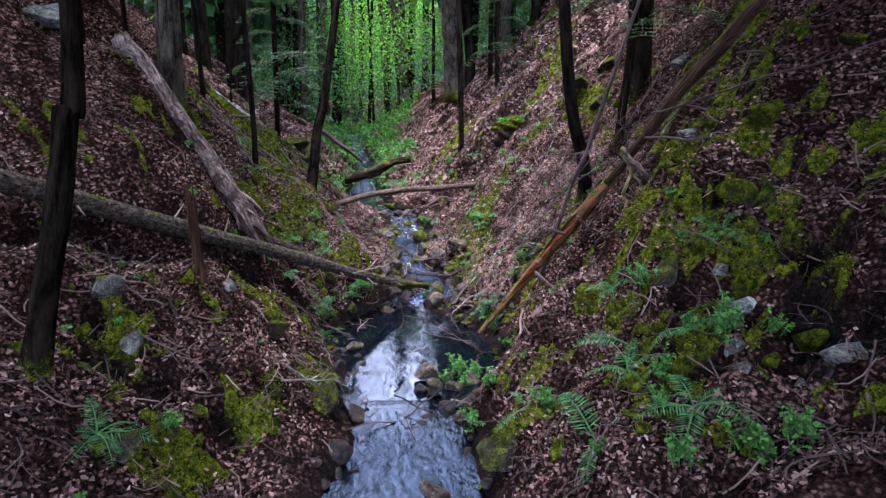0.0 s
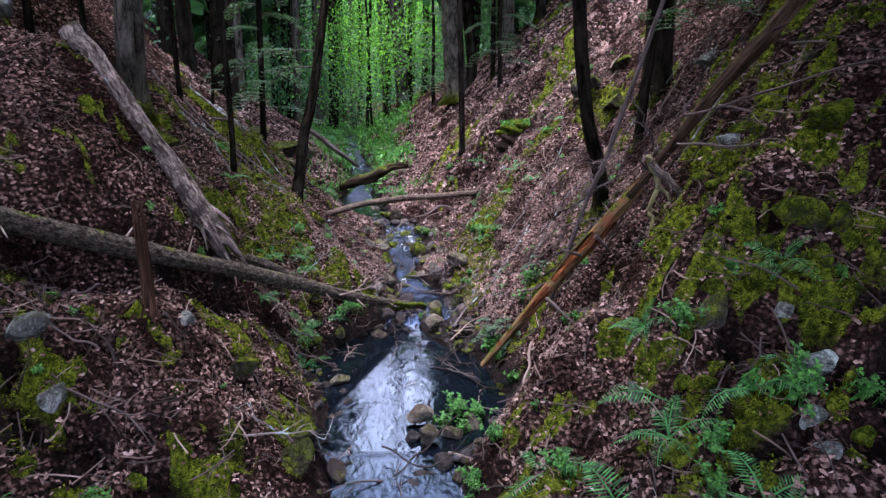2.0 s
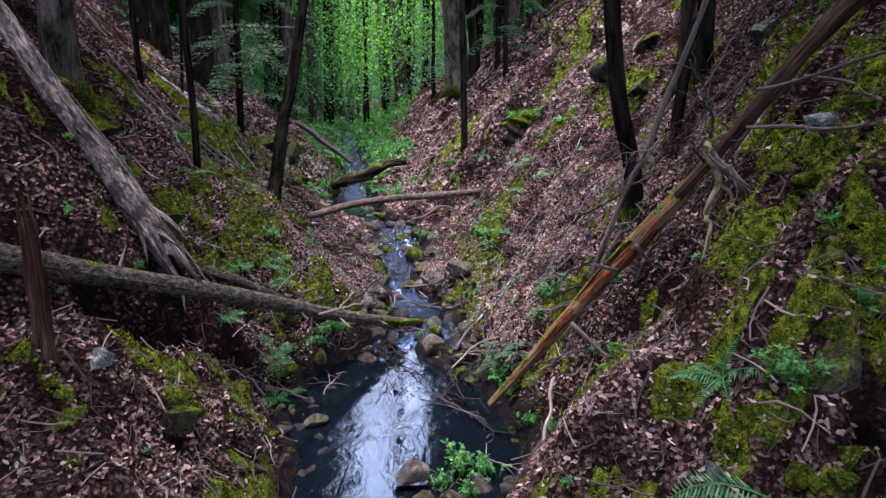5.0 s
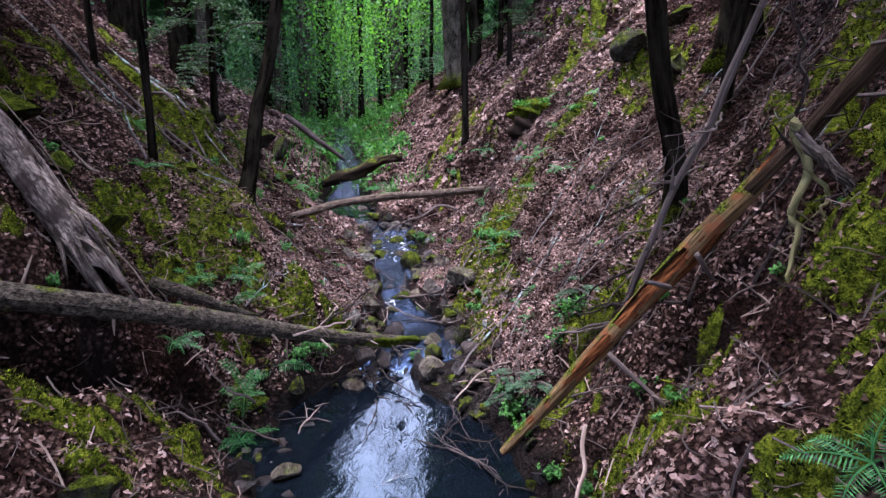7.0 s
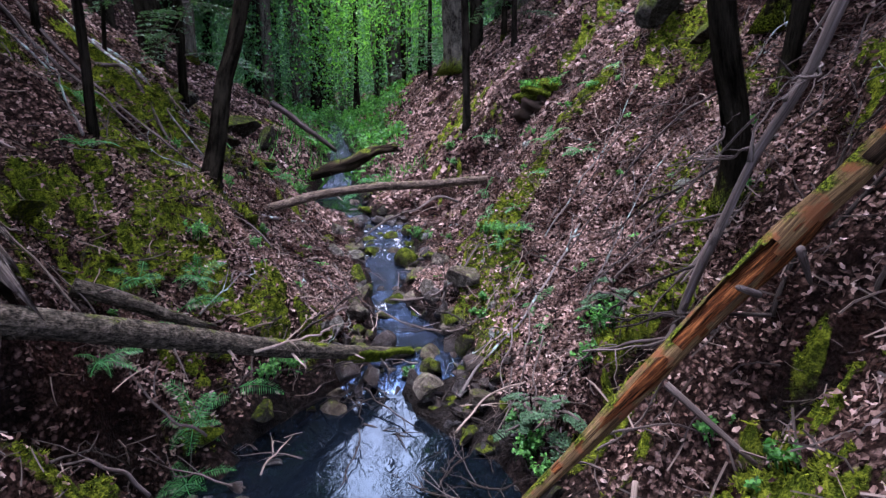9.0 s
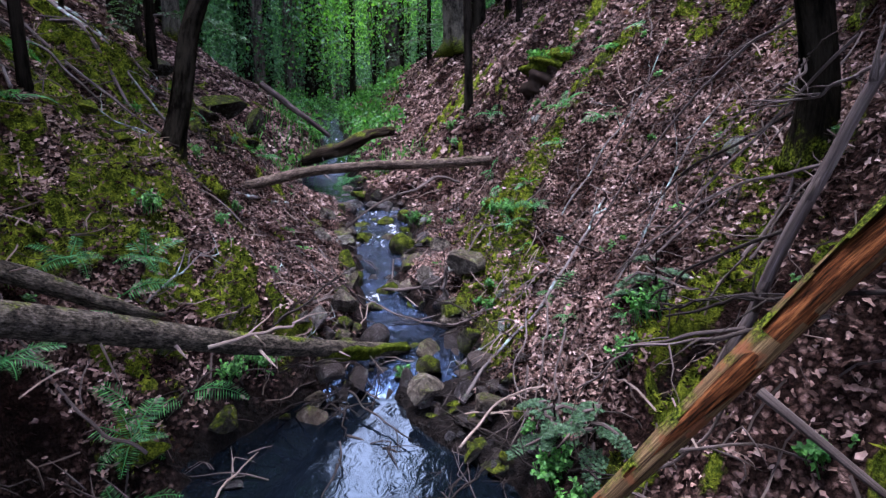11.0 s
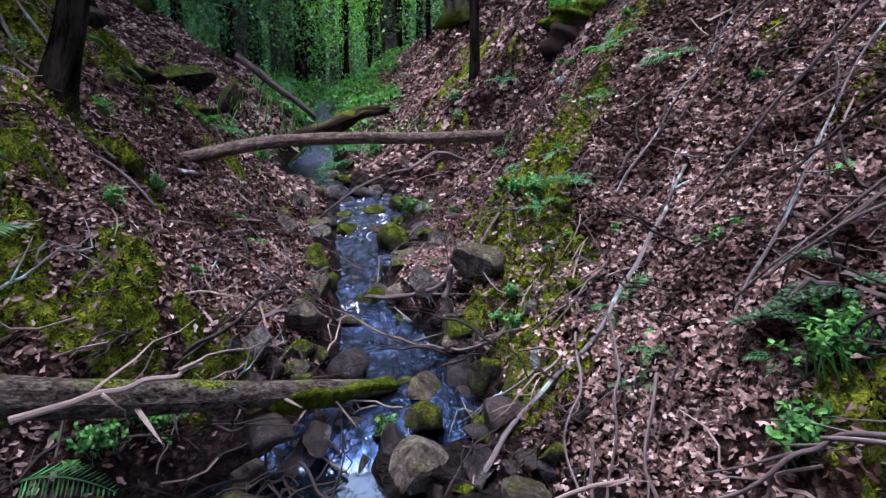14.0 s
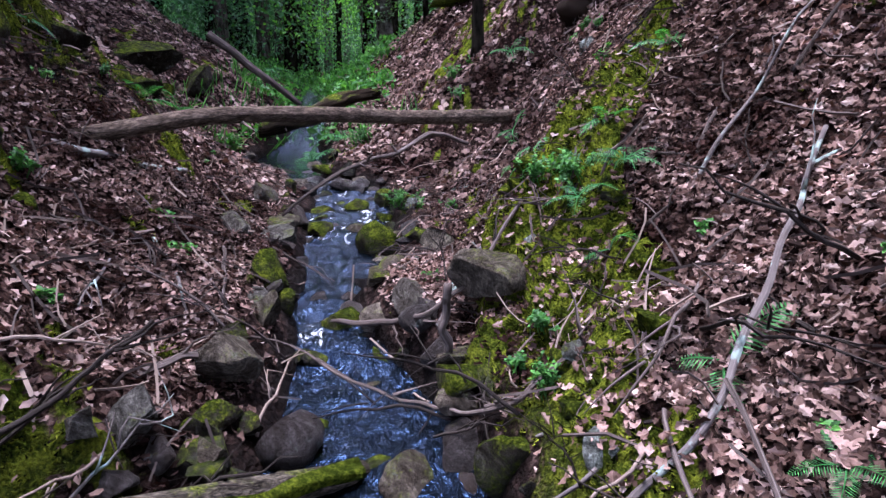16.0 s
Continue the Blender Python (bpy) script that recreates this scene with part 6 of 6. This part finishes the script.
# ---- ferns and herbs ----
def frond(length, pairs, rise, seed, width=0.24):
    """One arching fern frond along +x: stem and paired leaflets."""
    rs = np.random.default_rng(seed)
    t = np.linspace(0, 1, 12)
    bendy = rs.uniform(-0.12, 0.12)
    line = np.stack([length * t * (1 - 0.12 * t), length * bendy * t * t, length * (rise * t - (rise + 0.25) * t * t * 0.75)], 1)
    pieces = [tube(line, [0.006, 0.004, 0.0015], sides=4, steps=8, lumps=0)]
    vs, fs = [], []
    for i in range(pairs):
        q = 0.1 + 0.9 * (i + 0.5) / pairs
        c = np.array([np.interp(q, t, line[:, a]) for a in range(3)])
        ln = width * length * math.sin(math.pi * (0.18 + 0.8 * q)) ** 0.8 * (1.1 - 0.35 * q) + 0.006
        for sd in (-1, 1):
            d = np.array([0.42, sd * 1.0, -0.16 + rs.normal() * 0.1])
            d /= np.linalg.norm(d)
            w = np.array([0.55, 0, 0.1]) * length / pairs * 0.72
            n = len(vs)
            vs += [c, c + d * ln * 0.45 + w * 0.62, c + d * ln, c + d * ln * 0.4 - w * 0.5]
            fs.append((n, n + 1, n + 2, n + 3))
    pieces.append((np.array(vs), [np.array(fs)], np.zeros((len(vs), 2))))
    v, f, u = join(pieces)
    return mesh_of("frond", v, f, FERN, u, False)


FRONDS = [frond(0.26 + 0.035 * k, 15 + k, 0.45 + 0.12 * (k % 3), k) for k in range(6)]


def fern(seed, n):
    ob = thing("fern", "green fern with arching feathery fronds", "fern", (0, 0, 0), "ferns")
    rs = np.random.default_rng(seed)
    for k in range(n):
        fr = part("frond", FRONDS[int(rs.integers(0, 6))], ob)
        fr.rotation_euler = (rs.normal() * 0.2, rs.normal() * 0.25 - 0.1, 6.28 * (k + rs.random() * 0.6) / n)
        s = rs.uniform(0.75, 1.15)
        fr.scale = (s, s, s)
    return ob


def leaf_blade(ln, w):
    return np.array([(0, 0, 0), (0.35 * ln, w, 0.1 * ln), (0.7 * ln, w * 0.75, 0.06 * ln), (ln, 0, -0.08 * ln), (0.7 * ln, -w * 0.75, 0.06 * ln), (0.35 * ln, -w, 0.1 * ln), (0.5 * ln, 0, 0.02 * ln)])


BLADE_FACES = [(0, 1, 6), (1, 2, 6), (2, 3, 6), (3, 4, 6), (4, 5, 6), (5, 0, 6)]


def herb_mesh(seed, stems, height, leaf, spread_=0.6):
    """Leafy stems: one mesh for the stems' leaves, one for the stems."""
    rs = np.random.default_rng(seed)
    st, vs, fs = [], [], []
    for _ in range(stems):
        a, o = rs.random() * 6.28, rs.normal(size=2) * height * 0.28
        h = height * rs.uniform(0.55, 1.1)
        tip = np.array([o[0] + math.cos(a) * h * spread_ * rs.random(), o[1] + math.sin(a) * h * spread_ * rs.random(), h])
        line = [(*o, -0.03), (o[0] * 0.6 + tip[0] * 0.4, o[1] * 0.6 + tip[1] * 0.4, h * 0.6), tip]
        st.append(tube(line, [0.004, 0.003, 0.0015], sides=4, steps=5, lumps=0))
        c = curve(line, 10)
        for k in range(int(rs.integers(8, 14))):
            i = int(rs.integers(3, 10))
            b = leaf_blade(leaf * rs.uniform(0.6, 1.25), leaf * 0.33)
            m = np.array((Euler((rs.normal() * 0.4, rs.normal() * 0.5, rs.random() * 6.28))).to_matrix())
            n = len(vs) * 7
            vs.append(b @ m.T + c[i])
            fs += [tuple(n + q for q in f) for f in BLADE_FACES]
    v, f, u = join(st)
    return mesh_of("stalk", v, f, HERB, u), mesh_of("foliage", np.concatenate(vs), np.array(fs), HERB, None, False)


HERBS = [herb_mesh(1, 20, 0.15, 0.034), herb_mesh(2, 12, 0.11, 0.034), herb_mesh(3, 6, 0.08, 0.04), herb_mesh(4, 32, 0.2, 0.036, 0.9), herb_mesh(5, 3, 0.06, 0.042)]


def herb(kind, label):
    ob = thing("herb", label, "plant", (0, 0, 0), "herbs")
    tagged(part("stalk", HERBS[kind][0], ob), kind="stuff")
    tagged(part("foliage", HERBS[kind][1], ob), kind="stuff")
    return ob


def plant(master, x, y, s, seed, lift=0.0):
    rs = np.random.default_rng(seed)
    n = slope_normal(x, y)
    tip = Vector((0, 0, 1)).lerp(Vector(n.tolist()), 0.45)
    q = Vector((0, 0, 1)).rotation_difference(tip).to_matrix().to_4x4() @ Matrix.Rotation(rs.random() * 6.28, 4, "Z")
    m = Matrix.Translation(Vector((x, y, max(at_ground(x, y), float(water_level(y)) - 0.02) + lift)) * S) @ q
    ob = copy_thing(master, m)
    ob.scale = (s, s, s)
    return ob


ferns = [fern(1, 7), fern(2, 5), fern(3, 9), fern(4, 3)]
spots = [(-2.0, 8.6, 0.8), (-2.3, 7.75, 0.8), (-2.74, 3.85, 1.0), (1.74, 4.81, 0.9), (2.13, 4.35, 1.0), (1.91, 3.75, 1.1), (-2.55, 8.4, 0.75), (-1.82, 9.05, 0.8), (1.66, 4.5, 1.0), (0.92, 5.04, 1.1), (-2.46, 7.4, 1.1), (-2.06, 8.75, 0.75),
         (1.8, 5.5, 0.8), (-2.62, 9.2, 0.7), (1.33, 8.99, 0.3), (-2.3, 9.2, 0.7), (-2.25, 9.5, 0.7), (0.77, 11.2, 0.5), (1.0, 11.2, 0.55), (0.87, 10.9, 0.5), (0.93, 9.36, 0.32), (1.02, 9.45, 0.3),
         (1.74, 11.4, 0.7), (0.83, 14.5, 0.8), (1.44, 12.0, 0.7), (0.78, 13.4, 0.8), (1.0, 11.5, 0.55), (0.62, 11.9, 0.5), (1.37, 11.7, 0.5), (0.87, 15.4, 0.8), (-1.95, 8.3, 0.8), (1.3, 4.1, 1.1),
         (2.6, 5.0, 0.8), (-3.4, 9.9, 0.8), (-3.9, 10.6, 0.9), (-3.5, 13.2, 1.0), (-2.9, 13.8, 0.9), (-3.0, 14.8, 1.1), (-3.3, 15.6, 1.2), (2.05, 14.9, 0.9), (1.75, 15.1, 0.8), (2.3, 13.0, 0.9), (2.7, 12.6, 1.0), (1.0, 10.0, 0.6),
         (-2.2, 17.8, 1.3), (-1.6, 18.2, 1.3), (-3.6, 17.6, 1.3), (-2.0, 20.4, 1.5), (-1.4, 21.2, 1.5), (-3.9, 21.5, 1.5), (-2.4, 22.6, 1.6), (-4.4, 23.2, 1.6), (-2.9, 24.4, 1.7), (-5.2, 25, 1.8), (-3.4, 26.5, 1.8), (-2.2, 26, 1.8), (-4.8, 27.5, 2.0), (-6.2, 28, 2.0)]
for k, (x, y, s) in enumerate(spots):
    plant(ferns[k % 4], x, y, s * 1.3, k, 0.01)
herbs = [herb(0, "bushy green herb with small oval leaves"), herb(1, "low green herb with oval leaves"), herb(2, "small green seedling with few leaves"), herb(3, "dense leafy green herb beside the water"), herb(4, "tiny green seedling among dead leaves")]
spots = [(0.18, 6.95, 3, 1.2), (0.42, 6.9, 3, 1.0), (0.05, 6.7, 0, 1.0), (0.3, 6.6, 0, 1.0), (0.8, 11.45, 3, 0.9), (0.62, 11.7, 0, 1.0), (-0.4, 14.05, 3, 1.0), (-0.28, 13.85, 0, 1.1), (0.35, 5.5, 3, 0.9), (0.55, 5.7, 0, 1.0), (0.98, 4.9, 3, 1.0),
         (0.75, 8.35, 3, 1.0), (0.85, 8.1, 0, 1.0), (-1.5, 9.5, 3, 0.9), (-1.62, 9.35, 3, 0.8), (2.27, 4.24, 3, 1.2), (1.89, 4.28, 3, 0.9), (2.1, 3.3, 3, 1.2), (2.36, 3.2, 0, 1.2), (1.69, 3.4, 0, 1.1), (-2.45, 4.3, 0, 1.0), 
         (1.35, 8.7, 3, 0.9), (1.5, 8.9, 3, 0.8), (1.2, 8.6, 0, 1.0), (0.5, 10.4, 0, 0.8), (0.55, 10.8, 1, 0.9), (0.42, 10.65, 1, 0.8), (-1.6, 11.6, 0, 0.9), (-2.4, 9.9, 0, 1.0), (-2.0, 10.3, 1, 1.0), (-2.7, 11.5, 0, 0.9), (-2.2, 11.2, 1, 1.0),
         (0.65, 8.8, 1, 0.9), (-0.3, 9.9, 0, 0.8), (1.6, 7.4, 1, 1.0), (0.95, 7.5, 0, 0.9), (1.1, 7.0, 1, 1.0), (1.95, 5.1, 3, 0.9), (2.6, 4.1, 0, 1.0), (-3.2, 16.8, 3, 1.4), (-1.2, 17.0, 3, 1.2), (0.2, 16.0, 0, 1.2), (-3.0, 12.6, 0, 1.0), (1.45, 9.8, 1, 0.8), (1.75, 4.0, 3, 0.8)]
for k, (x, y, i, s) in enumerate(spots):
    plant(herbs[i], x, y, s, 100 + k)
rs = np.random.default_rng(93)
for k in range(120):
    x, y = rs.uniform(-4, 4), rs.uniform(3.2, 17)
    if float(dry(x, y)) < 1:
        continue
    plant(herbs[int(rs.choice([1, 2, 4, 4]))], x, y, rs.uniform(0.6, 1.1), 200 + k)
for m in ferns + herbs:
    for o in m.children_recursive + [m]:
        bpy.data.objects.remove(o)

# sedge and low growth along the upper stream
GRASS = np.array([[(0, -0.03, 0), (0, 0.03, 0), (0.25 * b, 0.02, 0.8), (0.25 * b, -0.02, 0.8)] for b in (0.3, 0.8, 1.4, 2.0)]) * (1, 1, 1)


def wet_margin(x, y):
    lo, hi = edges(y)
    d = np.maximum(lo - x, x - hi)
    return np.where((d > -0.3) & (d < 1.4), 0.9 * rough(x * 1.2, y * 1.2, 95), 0) * (rough(x * 0.8, y * 0.8, 96) > 0.42)


xs, ys = scatter(15000, 94, (-7, 0), (17, 34), wet_margin)
me = strewn("sedge", GRASS, np.array([(0, 1, 2, 3)]), HERB, xs, ys, np.random.default_rng(97).uniform(0.2, 0.45, len(xs)), 0.0, 0.3, 98, 0.8)
tagged(new("sedge", me), "lush green sedge and low herbs along the upper stream", "grass", kind="stuff")

# ---- twigs on the ground ----

TWIGS = []
for k in range(6):
    r2 = np.random.default_rng(400 + k)
    pts = [(0, 0, 0), (0.25, r2.normal() * 0.04, 0.02), (0.5, r2.normal() * 0.05, 0.01)]
    pieces = [tube(pts, [0.007, 0.005, 0.002], sides=5, steps=9, seed=k, wander=0.05)]
    for q in range(3):
        a = np.array(pts[1]) * r2.uniform(0.5, 1.5)
        pieces.append(tube([a, a + (0.08, r2.choice([-1, 1]) * 0.05, 0.015), a + (0.15, r2.choice([-1, 1]) * 0.1, 0.01)], [0.004, 0.003, 0.001], sides=4, steps=5, seed=q))
    v, f, u = join(pieces)
    TWIGS.append(mesh_of("twig", v, f, (BRANCH, BRANCH, BRANCH_PALE, BRANCH_LICHEN, BRANCH_WET, BRANCH_WET)[k], u))
rs = np.random.default_rng(95)
for k in range(180):
    x, y = rs.uniform(-4.2, 4.2), rs.uniform(3.2, 16)
    if 30 * rs.random() < 12 and k % 2:
        lo, hi = edges(y)
        x = (lo - rs.random() * 0.5) if rs.random() < 0.4 else hi + rs.random() * 0.6
    n = Vector(slope_normal(x, y, 0.2).tolist())
    q = Vector((0, 0, 1)).rotation_difference(n).to_matrix().to_4x4() @ Matrix.Rotation(rs.random() * 6.28, 4, "Z")
    ob = new("twig", TWIGS[int(rs.integers(0, 6))])
    s = rs.uniform(0.5, 1.7)
    ob.matrix_world = Matrix.Translation(Vector((x, y, max(at_ground(x, y), float(water_level(y)) - 0.03) + 0.03)) * S) @ q @ Matrix.Diagonal((s, s, s, 1))
    tagged(ob, "thin dead twig lying on the ground", "twig", "fallen twigs")


# wet twigs and sticks tangled round the pool
rs = np.random.default_rng(295)
for k in range(110):
    if k % 3 == 0:
        x, y = rs.uniform(-1.7, -0.5), rs.uniform(9.3, 10.0)
    elif k % 3 == 1:
        x, y = rs.uniform(0.0, 0.9), rs.uniform(7.8, 9.6)
    else:
        x, y = rs.uniform(-0.2, 1.4), rs.uniform(9.4, 12.4)
    ob = new("twig", TWIGS[int(rs.choice([0, 4, 4, 5, 5]))])
    s = rs.uniform(0.5, 1.5)
    z = max(at_ground(x, y), float(water_level(y)) - 0.02)
    ob.matrix_world = Matrix.Translation(Vector((x, y, z + 0.05)) * S) @ Euler((rs.normal() * 0.4, -0.25 + rs.normal() * 0.3, rs.random() * 6.28)).to_matrix().to_4x4() @ Matrix.Diagonal((s, s, s, 1))
    tagged(ob, "thin dark wet twig beside the stream", "twig", "fallen twigs")

# brush of thin dead branches over the leafy slope
rs = np.random.default_rng(296)
for k in range(16):
    x, y = rs.uniform(1.1, 3.4), rs.uniform(6.6, 11.0)
    a, ln = rs.normal() * 0.45 + 0.25, rs.uniform(0.7, 1.7)
    pts = [(x + ln * q * math.cos(a), y + ln * q * math.sin(a)) for q in (0, 0.33, 0.66, 1)]
    pts = [(px, py, at_ground(px, py) + 0.03 + 0.3 * q * rs.random()) for q, (px, py) in zip((0, 0.5, 0.9, 1.2), pts)]
    stick("fallen_branch", "thin dead branch lying up the leafy slope", (BRANCH, BRANCH_WET, BRANCH, BRANCH_LICHEN)[k % 4], pts, rs.uniform(0.008, 0.016), 0.004, 400 + k, 6, 0.08, group="brush")
for k in range(16):
    x, y = -rs.uniform(1.6, 4.6), rs.uniform(4.0, 12.5)
    a, ln = 3.14 + rs.normal() * 0.6, rs.uniform(0.6, 1.5)
    pts = [(x + ln * q * math.cos(a), y + ln * q * math.sin(a)) for q in (0, 0.33, 0.66, 1)]
    pts = [(px, py, at_ground(px, py) + 0.03 + 0.15 * rs.random()) for px, py in pts]
    stick("fallen_branch", "thin dead branch lying on the leaf litter", (BRANCH, BRANCH_LICHEN, BRANCH, BRANCH_PALE)[k % 4], pts, rs.uniform(0.008, 0.016), 0.004, 430 + k, 4, 0.08, group="brush")

# fine twigs and stalks all through the litter
STALKS = []
for k in range(6):
    r2 = np.random.default_rng(450 + k)
    c = curve([(-0.5, 0, 0.0), (-0.1, r2.normal() * 0.08, 0.03), (0.5, r2.normal() * 0.12, r2.random() * 0.16)], 4)
    STALKS.append(np.concatenate([[p + (0, 0.018, -0.01), p + (0, -0.018, -0.01), p + (0, 0, 0.02)] for p in c * 1.0]))
STALK_FACES = np.array([(3 * i + a, 3 * i + b, 3 * i + 3 + b, 3 * i + 3 + a) for i in range(3) for a, b in ((0, 1), (1, 2), (2, 0))])
for m, n, sd in ((BRANCH, 3800, 470), (BRANCH_PALE, 1800, 480)):
    xs, ys = scatter(n, sd, (-4.6, 4.6), (2.8, 15), lambda x, y: 0.2 + 0.8 * dry(x, y))
    me = strewn("twig_litter", np.array(STALKS), STALK_FACES, m, xs, ys, 0.1 + 0.3 * np.random.default_rng(sd).random(len(xs)) ** 2, 0.05, 0.3, sd + 1)
    me.attributes.new("UVMap", "FLOAT2", "CORNER")
    tagged(new("twig_litter", me), "fine dead twigs strewn through the leaf litter", "twigs", kind="stuff")
